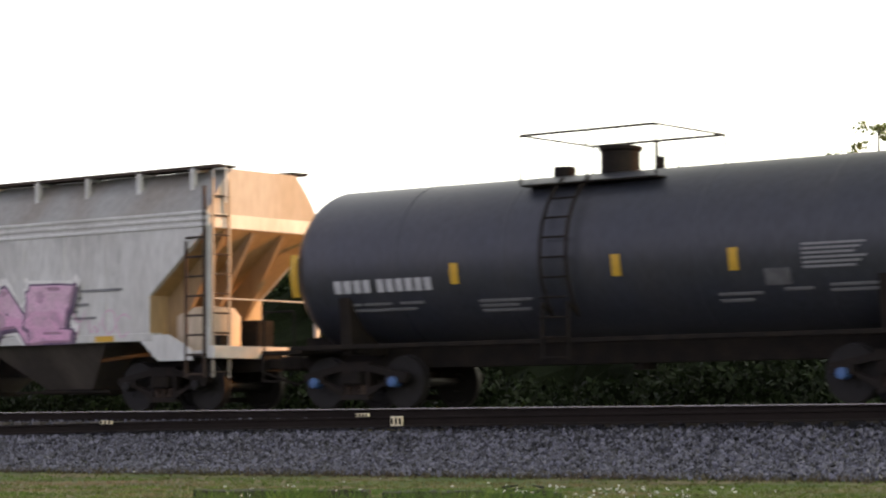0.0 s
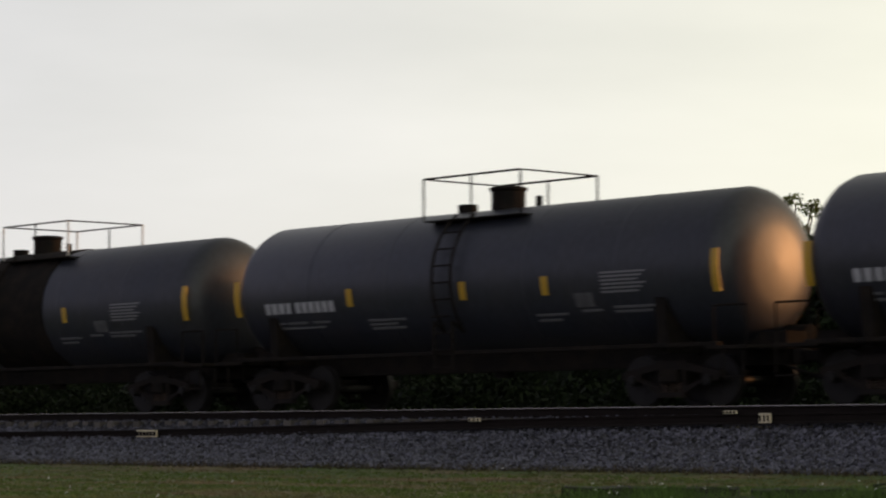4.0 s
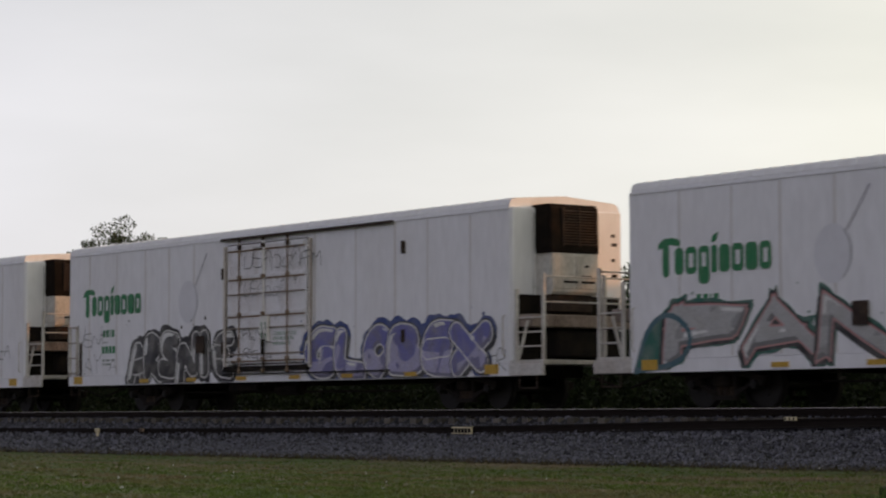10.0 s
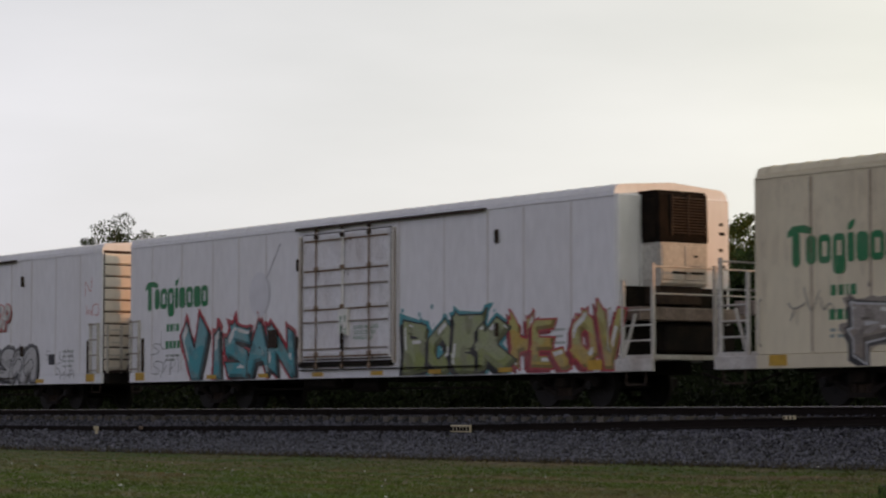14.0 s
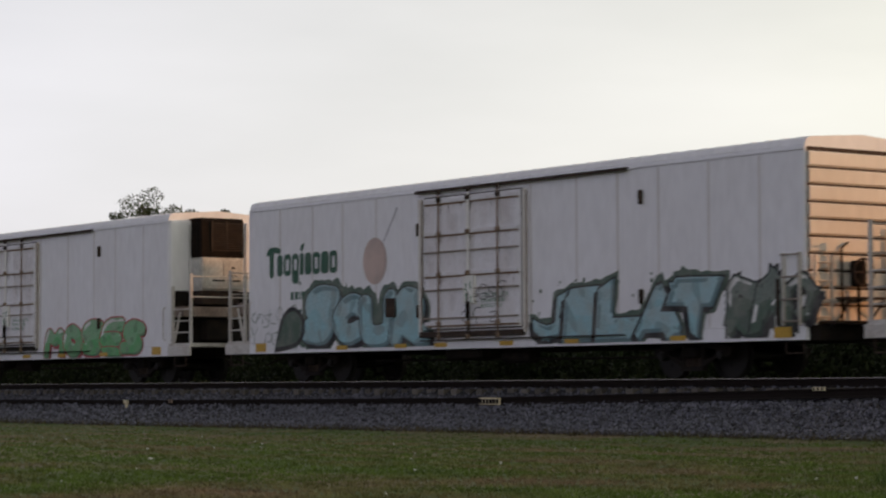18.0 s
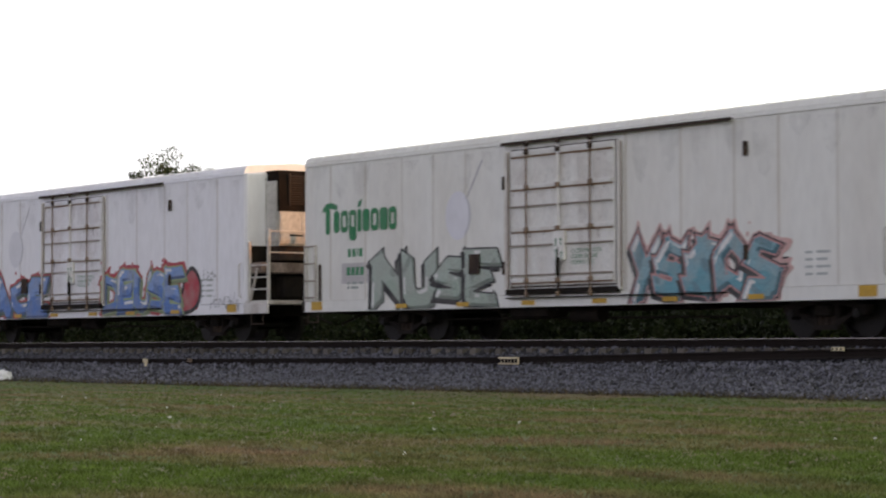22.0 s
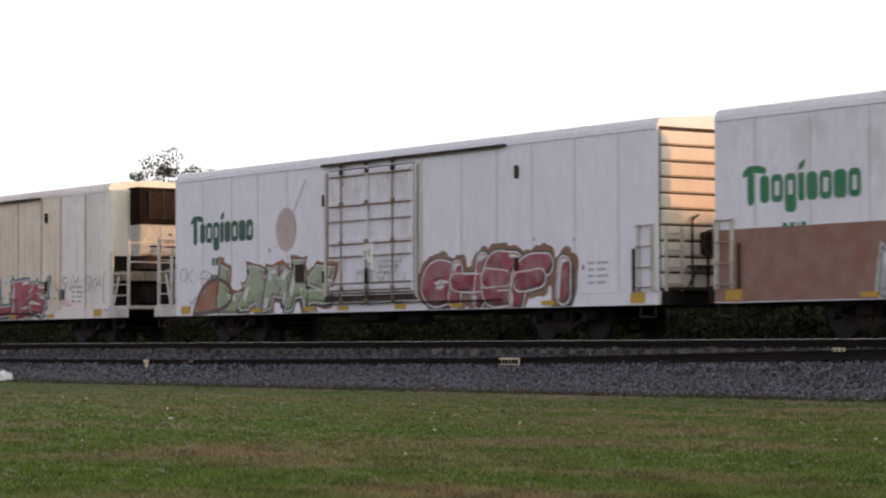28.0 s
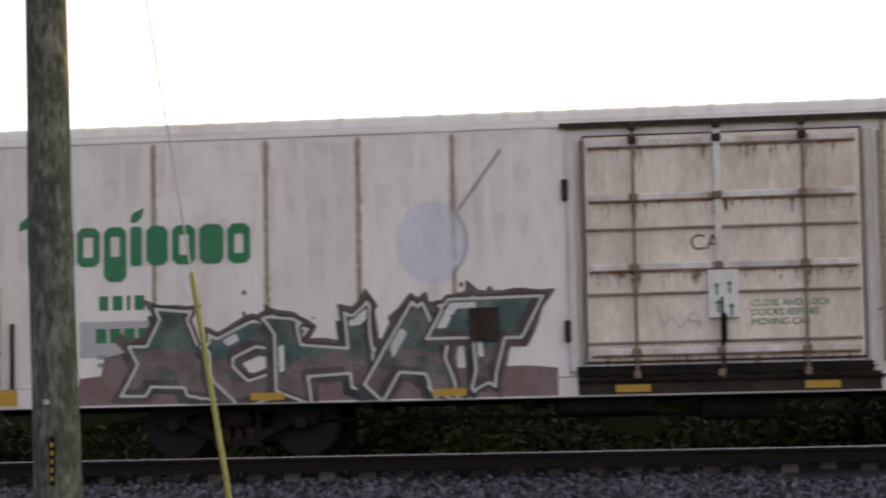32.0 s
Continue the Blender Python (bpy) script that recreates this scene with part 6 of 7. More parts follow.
FADES = dict(achat=(0.055, 0.105, 0.095), crimson2=(0.6, 0.24, 0.27), soot=(0.07, 0.07, 0.08), smoke=(0.2, 0.2, 0.22), blue2=(0.2, 0.32, 0.62), umber=(0.15, 0.09, 0.08), umber2=(0.2, 0.11, 0.11), maroon=(0.2, 0.10, 0.11), lilac=(0.16, 0.16, 0.42), darkred2=(0.34, 0.08, 0.1), red2=(0.42, 0.05, 0.07), ochre=(0.46, 0.42, 0.14))


INK_MATERIALS = {}


def ink_of(color, wear):
    key = tuple(round(c, 2) for c in color) + (wear,)
    if key not in INK_MATERIALS:
        INK_MATERIALS[key] = material("sprayed paint", color, 0.6, 0, wear, 2.5, 30, 0, (1, 1, 1), (0.35, 0.33, 0.3))
    return INK_MATERIALS[key]


class Spray:
    """Flat sprayed shapes on a car side. A layer covers the region where a field over a fine grid is below zero."""

    def __init__(self, x_lo, x_hi, z_lo, z_hi, step):
        self.xs, self.zs = np.arange(x_lo, x_hi, step), np.arange(z_lo, z_hi, step)
        self.X, self.Z = np.meshgrid(self.xs, self.zs, indexing="ij")
        self.v, self.f, self.m, self.inks = [], [], [], []

    def lay(self, field, y, ink, about=None):
        i_lo, i_hi = 0, len(self.xs)
        if about:
            i_lo, i_hi = max(0, int(np.searchsorted(self.xs, about[0] - about[2]))), int(np.searchsorted(self.xs, about[0] + about[2]))
        field, xs, zs = field[i_lo:i_hi], self.xs[i_lo:i_hi], self.zs
        inside = field < 0
        if not inside.any() or len(xs) < 2:
            return
        if ink not in self.inks:
            self.inks.append(ink)
        slot = self.inks.index(ink)
        count = inside[:-1, :-1].astype(int) + inside[1:, :-1] + inside[:-1, 1:] + inside[1:, 1:]
        v, f = self.v, self.f
        cuts = {int(np.searchsorted(xs, e)) - k for e in DOOR_SPAN for k in (0, 1)} if DOOR_SPAN[1] else set()
        for j in range(len(zs) - 1):
            row = np.flatnonzero(np.diff(np.concatenate(([0], (count[:, j] == 4).astype(int), [0]))))
            ends = sorted([*row, *(c for c in cuts for p, q in zip(row[::2], row[1::2]) for _ in (0, 1) if p < c < q)])
            for p, q in zip(ends[::2], ends[1::2]):
                k = len(v)
                v.extend([(xs[p], y, zs[j]), (xs[q], y, zs[j]), (xs[q], y, zs[j + 1]), (xs[p], y, zs[j + 1])])
                f.append((k, k + 1, k + 2, k + 3))
                self.m.append(slot)
        for i, j in np.argwhere((count > 0) & (count < 4)):
            ring = ((i, j), (i + 1, j), (i + 1, j + 1), (i, j + 1))
            k = len(v)
            for p, q in zip(ring, ring[1:] + ring[:1]):
                u, w = field[p], field[q]
                if u < 0:
                    v.append((xs[p[0]], y, zs[p[1]]))
                if (u < 0) != (w < 0):
                    t = u / (u - w)
                    v.append((xs[p[0]] + (xs[q[0]] - xs[p[0]]) * t, y, zs[p[1]] + (zs[q[1]] - zs[p[1]]) * t))
            f.append(tuple(range(k, len(v))))
            self.m.append(slot)

    def put(self, name, parent, label="", color=None, kind=""):
        if not self.f:
            return None
        d0, d1 = DOOR_SPAN
        me = bpy.data.meshes.new(name)
        me.from_pydata([(float(a), b - (0.064 if d0 < a < d1 and c > 1.15 else 0.0), float(c)) for a, b, c in self.v], [], self.f)
        for ink in self.inks:
            me.materials.append(ink)
        me.polygons.foreach_set("material_index", self.m)
        ob = part(name, me, None, parent, label, color=color)
        return tagged(ob, label, kind=kind) if kind else ob


def wave(X, Z, rnd, size):
    """Smooth uneven noise between about -1 and 1."""
    out = 0.0
    for k in range(4):
        a, f = rnd.uniform(0, math.pi), rnd.uniform(2.2, 6.0) / size
        out = out + np.sin((X * math.cos(a) + Z * math.sin(a)) * f + rnd.uniform(0, 6.28)) * 0.42
    return out


def shifted(field, a, b):
    """The field moved by a cells along and b cells up, empty where nothing moves in."""
    out = np.full_like(field, 9.0)
    n, m = field.shape
    out[max(0, a):n + min(0, a), max(0, b):m + min(0, b)] = field[max(0, -a):n - max(0, a), max(0, -b):m - max(0, b)]
    return out


def letter_field(X, Z, lines, chisel):
    """Signed distance to strokes whose thickness swells or thins along their way; chisel: straight edges and slanting ends."""
    best = None
    for pts, r0, r1 in lines:
        m = len(pts) - 1
        for k, (p, q) in enumerate(zip(pts, pts[1:])):
            ra, rb = r0 + (r1 - r0) * k / m, r0 + (r1 - r0) * (k + 1) / m
            ex, ez = q[0] - p[0], q[1] - p[1]
            long = math.hypot(ex, ez) + 1e-6
            along = ((X - p[0]) * ex + (Z - p[1]) * ez) / long
            t = np.clip(along / long, 0, 1)
            if chisel:
                across = ((Z - p[1]) * ex - (X - p[0]) * ez) / long
                r = ra + (rb - ra) * t
                slope = chisel * (0.55 if k % 2 else -0.55)
                d = np.maximum(np.abs(across) - r, (np.abs(along - long / 2 + slope * across) - long / 2 - 0.75 * min(ra, rb)) * 0.88)
            else:
                d = np.hypot(X - p[0] - ex * t, Z - p[1] - ez * t) - (ra + (rb - ra) * t)
            best = d if best is None else np.minimum(best, d)
    return best


def graffiti(car, seed, x0, x1, z0, z1, style, fill, line, back, word, y):
    rnd = random.Random(seed)
    w, h = x1 - x0, z1 - z0
    if style == "tag":
        f = Film(y - 0.03)
        rows_ = 1 if h < 0.95 else 2
        rh = h / rows_
        n = max(2, int(w / max(rh * 0.6, 0.16)))
        for r in range(rows_):
            for i in range(n):
                if rows_ > 1 and rnd.random() < 0.25:
                    continue
                gx, gw = x0 + w * i / n, w / n
                slant = rnd.uniform(0, 0.3) * gw
                gz, gh = z0 + rh * r + rnd.uniform(0, 0.25) * rh, rh * rnd.uniform(0.45, 0.8)
                for line_ in STROKES[rnd.choice("ANWOREMSKUCLVYGZ123456")]:
                    pts = [(gx + gw * (0.05 + 0.95 * a) + slant * b + rnd.uniform(-0.08, 0.08) * gw, gz + gh * b + rnd.uniform(-0.08, 0.08) * gh) for a, b in line_]
                    f.stroke(curve(pts, 2), 0.017 if h < 0.6 else 0.021, 0.6)
        tagged(put_film(f, "tag", car, INK[fill], 0.25), "thin sprayed scribble", kind="stuff")
        return
    if style == "patch":
        f = Film(y - 0.0138)
        pts = [(x0, z0), (x0 + w * 0.2, z0 + h * 0.75), (x0 + w * 0.6, z1), (x1, z0 + h * 0.6), (x0 + w * 0.8, z0 + h * 0.1)]
        g = Film(y - 0.0128)
        g.stroke(curve(pts + [pts[0]], 2), 0.12)
        put_film(g, "patch_outline", car, INK[line], 0.3)
        f.poly(curve(pts, 2))
        put_film(f, "graffiti_patch", car, INK[fill], 0.5, "sprayed patch of colour")
        return
    letters = list(word) if word else [rnd.choice("123456AKSR") for _ in range(max(3, round(w / (h * 0.62))))]
    n = len(letters)
    cell = w / n
    crown = 0.10 * h if back else 0.04 * h
    low, high = z0 + 0.03 * h, z1 - crown
    edge = 0.038 if h > 0.9 else 0.026
    thick = min(cell * (0.34 if style == "block" else 0.4), h * (0.27 if style == "block" else 0.3))
    res = 0.03 if h > 0.7 else 0.02
    spray = Spray(x0 - 0.45, x1 + 0.45, max(0.735, z0 - 0.02), z1 + 0.35, res)
    X, Z = spray.X, spray.Z
    bend = 0.010 if style == "block" else 0.024
    Xw = X + bend * h * wave(X, Z, rnd, h)
    Zw = Z + bend * h * wave(X, Z, rnd, h)
    fields, limbs = [], []
    for i, ch in enumerate(letters):
        gx, gw = x0 + cell * i + thick * 0.34, cell - thick * 0.5
        slant = rnd.uniform(-0.06, 0.13) * h
        lift, drop = rnd.uniform(0, 0.12) * h, rnd.uniform(-0.03, 0.08) * h
        swell = rnd.uniform(0.9, 1.1)
        lines = []
        for line_ in STROKES[ch]:
            pts = [(gx + gw * a + slant * b + rnd.uniform(-0.06, 0.06) * gw, low + thick * 0.36 + drop + (high - low - thick * 0.8 - lift - drop) * b + rnd.uniform(-0.03, 0.03) * h) for a, b in line_]
            r = thick * 0.5 * swell
            if style == "block":
                lines.append((pts, r * rnd.choice((0.75, 1.05, 1.45)), r * rnd.choice((0.7, 1.05, 1.5))))
                if n > 2 and rnd.random() < 0.7:         # a thorn thrown out at the foot or the head of the letter
                    p = pts[0] if rnd.random() < 0.5 else pts[-1]
                    out = -1 if p[0] < gx + gw / 2 else 1
                    lines.append(([p, (p[0] + out * thick * rnd.uniform(0.3, 0.7), p[1] + (rnd.uniform(-0.16, -0.05) if p[1] < (low + high) / 2 else rnd.uniform(0.1, 0.26)) * h)], r * 0.8, r * 0.08))
            else:
                lines.append((curve(pts, 2), r * rnd.uniform(1.05, 1.25), r * rnd.uniform(0.9, 1.25)))
        chisel = rnd.choice((-1, 0.4, 1)) if style == "block" else 0
        strokes = [letter_field(Xw, Zw, [one], chisel) for one in lines]
        limbs.append(strokes)
        fields.append(np.minimum.reduce(strokes))
    every = np.minimum.reduce(fields)
    cloud = 0.07 * h * np.abs(wave(X, Z, rnd, h * 0.9)) + 0.05 * h * np.abs(wave(X, Z, rnd, h * 0.35))
    tone = INK[fill]
    pale = FADES.get(fill, tuple(c * 0.84 + 0.16 * g for c, g in zip(tone, (0.66, 0.66, 0.68))))
    deep = tuple(c * 0.42 for c in tone)
    shine = (0.72, 0.72, 0.72) if sum(tone) < 1.4 else tuple(c * 0.5 for c in tone)
    under = INK[back] if back else INK[line]
    cast = INK["soot"] if sum(INK[line]) > 0.9 else tuple(c * 0.6 for c in INK[line])
    y0 = y - 0.0145
    if back:
        spray.lay(every - edge - 0.04 - cloud * (0.5 if style == "block" else 1.0), y0, ink_of(under, 0.4))
        for _ in range(int(3 * w)):
            px, pz, r = rnd.uniform(x0 - 0.2, x1 + 0.2), rnd.uniform(z0 + h * 0.4, z1 + h * 0.1), rnd.choice((0.02, 0.03, 0.045))
            spray.lay(np.hypot(X - px, (Z - pz) * 0.8) - r, y0 - 0.0002, ink_of(under, 0.4), (px, pz, 0.2))
    else:
        spray.lay(every - edge, y0, ink_of(under, 0.3))
    whole = spray.put("graffiti", car, "sprayed graffiti lettering with outlines")
    dx, dz = rnd.choice((-1, 1)) * 0.08 * h, -0.06 * h
    a, b = int(round(dx / res)), int(round(dz / res))
    level = low + (high - low) * rnd.uniform(0.35, 0.55)
    for i, d in enumerate(fields):
        leaf_ = Spray(x0 - 0.45, x1 + 0.45, max(0.735, z0 - 0.02), z1 + 0.35, res)
        yl = y0 - 0.0006 - 0.0019 * i
        about = (x0 + cell * (i + 0.5), (z0 + z1) / 2, cell * 0.5 + 0.75)
        if style == "block" or rnd.random() < 0.6:
            leaf_.lay(shifted(d, a, b) - edge * 0.6, yl, ink_of(cast, 0.3), about)
        if sum(INK[line]) > 0.9:                 # a dark line round a pale one
            leaf_.lay(d - edge * 1.9, yl - 0.00015, ink_of(cast, 0.3), about)
        leaf_.lay(d - edge, yl - 0.0003, ink_of(INK[line], 0.25), about)
        leaf_.lay(d, yl - 0.0006, ink_of(pale, 0.5), about)
        ragged = Z - level - 0.16 * h * wave(X, Z, rnd, h * 0.5)
        leaf_.lay(np.maximum(d, ragged), yl - 0.0009, ink_of(tone, 0.5), about)
        leaf_.lay(np.maximum(d + 0.01, (0.62 - wave(X, Z, rnd, h * 0.3)) * 0.1), yl - 0.0011, ink_of(tuple((p + q) / 2 for p, q in zip(pale, deep)), 0.5), about)
        leaf_.lay(np.maximum(d, 0.012 - shifted(d, -int(0.05 * h / res) - 1, int(0.05 * h / res) + 1)), yl - 0.0013, ink_of(deep, 0.3), about)
        for one in limbs[i][1:] if style == "bubble" else ():                 # each later stroke lies over the first, with its own line
            rim = np.maximum(d, np.maximum(one - edge * 0.45, -one - edge * 0.45))
            leaf_.lay(rim, yl - 0.0014, ink_of(INK[line], 0.25), about)
        k = int(0.06 * h / res) + 1
        gleam = np.maximum(np.maximum(d + 0.03, -0.02 - shifted(d, k, -k)), 0.25 - wave(X, Z, rnd, h * 0.5))
        leaf_.lay(gleam, yl - 0.0015, ink_of(shine, 0.4), about)
        leaf_.put("letter", whole)


def logo(car, green):
    """The owner's green mark as plain blocks with a leaf, and the car's number as bars."""
    f = Film(SIDE_Y - 0.009)
    x, base_z, top = 0.98, 2.66, 3.2
    f.poly([(0.84, 3.18), (0.86, 3.3), (1.0, 3.4), (1.3, 3.41), (1.52, 3.34), (1.5, 3.22), (1.2, 3.27)])
    for k, (w, lo, hi) in enumerate(((0.2, 2.62, 3.3), (0.22, base_z, top), (0.28, base_z, top), (0.27, 2.45, top), (0.12, base_z, top), (0.26, base_z, top), (0.28, base_z, top), (0.29, base_z, top), (0.27, base_z, top))):
        c = 0.07 if w > 0.15 else 0.03
        e = w + (0.045 if k else 0.0)
        outer = [(x + c, lo), (x + e - c, lo), (x + e, lo + c), (x + e, hi - c), (x + e - c, hi), (x + c, hi), (x, hi - c), (x, lo + c)]
        if k in (2, 3, 6, 8):
            g = 0.095
            hole = [(min(max(a, x + g), x + e - g), min(max(b, base_z + 0.13), top - 0.13)) for a, b in outer]
            for i in range(8):
                f.poly([outer[i], outer[(i + 1) % 8], hole[(i + 1) % 8], hole[i]])
        else:
            f.poly(outer)
        if k == 4:
            f.poly([(x, 3.26), (x + 0.03, 3.38), (x + 0.2, 3.46), (x + 0.16, 3.32), (x + 0.08, 3.25)])
        x += w + (0.165 if k == 0 else 0.105)
    put_film(f, "owner_mark", car, green, 0.15, "green owner's mark of plain blocks with a leaf")
    bars(car, 1.98, 2.05, (0.13, 0.14, 0.05, 0.14), 0.2, SIDE_Y, green, 0.06)
    bars(car, 1.93, 1.6, (0.15, 0.15, 0.15, 0.15), 0.2, SIDE_Y, green, 0.05)
    bars(car, 1.95, 1.38, (0.14, 0.22, 0.18), 0.06, SIDE_Y, (0.3, 0.34, 0.32), 0.08)
    bars(car, 1.95, 1.27, (0.1, 0.3), 0.06, SIDE_Y, (0.3, 0.34, 0.32), 0.08)


def emblem(car, color, x, wear):
    """A faded fruit with a shaded rim and a striped straw."""
    f = Film(SIDE_Y - 0.0085)
    f.poly([(x + 0.5 * math.cos(2 * math.pi * i / 28), 2.86 + 0.56 * math.sin(2 * math.pi * i / 28)) for i in range(28)])
    put_film(f, "round_emblem", car, color, wear, "faded round fruit emblem", FADED)
    f = Film(SIDE_Y - 0.0105)
    p, q = (x + 0.36, 3.28), (x + 0.95, 4.08)
    f.stroke([p, q], 0.03)
    for k in range(7):
        a, b = (k + 0.25) / 7, (k + 0.8) / 7
        f.stroke([(p[0] + (q[0] - p[0]) * a, p[1] + (q[1] - p[1]) * a), (p[0] + (q[0] - p[0]) * b, p[1] + (q[1] - p[1]) * b)], 0.05)
    put_film(f, "straw_stripe", car, (0.4, 0.39, 0.45), 0.3, "slanting striped straw")
    f = Film(SIDE_Y - 0.0095)
    rim = [(x + 0.5 * math.cos(a), 2.86 + 0.56 * math.sin(a)) for a in [radians(-62 + 12 * k) for k in range(11)]]
    inner = [(x + 0.1 + 0.33 * math.cos(a), 2.86 + 0.47 * math.sin(a)) for a in [radians(-62 + 12 * k) for k in range(11)]]
    f.poly(rim + inner[::-1])
    put_film(f, "emblem_shadow", car, tuple(c * 0.76 for c in color), 0.2, "", FADED)


LOGO_GREEN, LOGO_DARK = (0.02, 0.2, 0.075), (0.02, 0.1, 0.06)
LABELS = {1: "grimy white", 2: "white", 3: "white", 4: "white", 5: "white", 6: "white", 7: "tan-stained rusty", 8: "white", 9: "white", 10: "dusty cream", 11: "clean white", 12: "white", 13: "white", 14: "white", 15: "white", 16: "clean white", 17: "white", 18: "white and brown", 19: "clean white", 20: "rust-stained cream", 21: "white"}
PAINTS = {1: (0.74, 0.72, 0.67, 0.5), 7: (0.74, 0.67, 0.52, 0.4), 10: (0.72, 0.67, 0.59, 0.4), 17: (0.76, 0.75, 0.72, 0.25), 20: (0.88, 0.83, 0.80, 0.34), 14: (0.76, 0.76, 0.74, 0.2), 13: (0.75, 0.75, 0.73, 0.25)}
DOORS = {1: 0.35, 7: 0.5, 10: 0.4, 20: 0.6, 17: 0.3, 18: 0.3}
for i, (car, u) in enumerate(CARS[:21], 1):
    paint = PAINTS.get(i, (0.82, 0.82, 0.87, 0.10))
    for ob in list(car.children_recursive):
        name = ob.name.split(".")[0]
        if name == "side_cover" and i not in (15, 21):
            bpy.data.objects.remove(ob)
            continue
        if name in ("body", "roof", "roof_rib", "side_panel", "side_sill", "eave_strip", "end_post"):
            ob.color = (0.84, 0.73, 0.60, 0.4) if i == 20 and name == "side_panel" and 12 < ob.location.x < 17 else paint
        elif name == "seam_strip":
            ob.color = (0.46, 0.39, 0.31, 0.5) if i in (1, 7, 20) else (paint[0] * 0.84, paint[1] * 0.82, paint[2] * 0.8, 0.3)
        elif name in ("door", "cross_bar"):
            k = 0.97 if name == "door" else 0.9
            ob.color = (paint[0] * k, paint[1] * k, paint[2] * k, DOORS.get(i, 0.22) * (1.0 if name == "door" else 1.3))
    if i == 20:
        for ob in car.children:
            if ob.name.startswith("door") and ob.name.split(".")[0] == "door":
                ob.color = (0.86, 0.77, 0.66, 0.45)
    tagged(car, LABELS[i] + " refrigerator railcar with a plug door and graffiti")
    dark_mark = i in (11, 16, 19)
    if i == 18:
        d = DOOR_IN["U"]
        f = Film(SIDE_Y - 0.0125)
        f.poly([(0, 0.74), (d - 0.1, 0.74), (d - 0.1, 2.18), (0, 2.18)])
        f.poly([(d + 3.95, 0.74), (LR, 0.74), (LR, 2.18), (d + 3.95, 2.18)])
        put_film(f, "brown_band", car, (0.26, 0.125, 0.08), 0.35, "dull brown repainted lower side")
        f = Film(SIDE_Y - 0.06)
        f.poly([(d + 0.18, 1.22), (d + 3.78, 1.22), (d + 3.78, 2.18), (d + 0.18, 2.18)])
        put_film(f, "brown_door_band", car, (0.24, 0.11, 0.07), 0.5)
    if i == 16:
        f = Film(SIDE_Y - 0.0125)
        f.poly([(0, 0.74), (7.5, 0.74), (7.5, 1.25), (5, 1.4), (2, 1.25), (0, 1.5)])
        f.poly([(11.6, 0.74), (LR, 0.74), (LR, 1.6), (18.6, 1.4), (15, 1.3), (11.6, 1.2)])
        put_film(f, "sky_blue_wash", car, (0.36, 0.56, 0.78), 0.4, "pale blue sprayed wash")
    if i in (20, 14):
        plate_on_side(car, "repaint_patch", PAINT, 1.7, 3.1, 1.4, 1.9, SIDE_Y, 0.003, color=(0.5, 0.48, 0.49, 0.2))
    if i == 20:
        d = DOOR_IN["U"]
        f = Film(SIDE_Y - 0.0125)
        f.poly([(1.5, 0.745), (8.3, 0.745), (8.3, 1.12), (7.9, 1.16), (5.0, 1.12), (2.6, 1.2), (2.3, 1.45), (2.05, 1.4), (2.0, 1.15), (1.7, 1.12), (1.65, 0.95), (1.5, 0.93)])
        put_film(f, "brown_wash", car, (0.2, 0.12, 0.115), 0.4, "dull brown sprayed wash along the sill")
        plate_on_side(car, "sill_plate", GRIME, d + 0.1, d + 4.1, ZS + 0.02, ZS + 0.26, SIDE_Y - 0.012, 0.008, "black grimy sill under the door")
    if i == 20:
        stencil(car, "CA", 10.1, 2.64, SIDE_Y - 0.064, 0.3, (0.2, 0.08, 0.08))
    logo(car, LOGO_DARK if dark_mark else LOGO_GREEN)
    ex = 6.63 if REEFERS[i - 1][1] == "U" else 5.75
    emblem(car, (0.6, 0.47, 0.43) if dark_mark else (0.73, 0.73, 0.79), ex, 0.6 if dark_mark else 0.1)
    d = DOOR_IN[REEFERS[i - 1][1]]
    plate_on_side(car, "placard_board", GRIME, d - 1.35, d - 0.95, 1.5, 1.95, SIDE_Y - 0.05, 0.02, "dark wooden placard board")
    plate_on_side(car, "data_stencil", DECAL, LR - 3.15, LR - 2.75, 1.28, 1.58, SIDE_Y - 0.002, 0.004, color=(0.03, 0.03, 0.04, 0.1))
    for k in range(4):
        bars(car, LR - 2.3, 1.2 + 0.14 * k, (0.2, 0.3 + 0.08 * (k % 2)), 0.05, SIDE_Y, (0.42, 0.45, 0.45), 0.1)


def stains(car, seed, n, color, z_lo, z_hi, y, x_lo, x_hi):
    """Thin stains that run down the side."""
    rnd = random.Random(seed)
    f = Film(y)
    for k in range(n):
        step = (x_hi - x_lo) / n
        x = x_lo + step * (k + rnd.uniform(0.4, 0.6))
        top, w = z_hi - rnd.uniform(0, 0.1), min(0.8, step * rnd.uniform(0.6, 1.2))
        low = top - (z_hi - z_lo) * rnd.uniform(0.3, 1.0)
        f.poly([(x - w / 2, top), (x - w * 0.42, (top + low) / 2), (x - w * 0.2, low + 0.1), (x, low), (x + w * 0.22, low + 0.15), (x + w * 0.36, (top + low) / 2), (x + w / 2, top)])
    tagged(put_film(f, "run_down_stain", car, color, 0.3, "", STAIN), "faint stains running down the paint", kind="stuff")


SOOT, RUSTY = (0.12, 0.105, 0.09), (0.3, 0.17, 0.09)
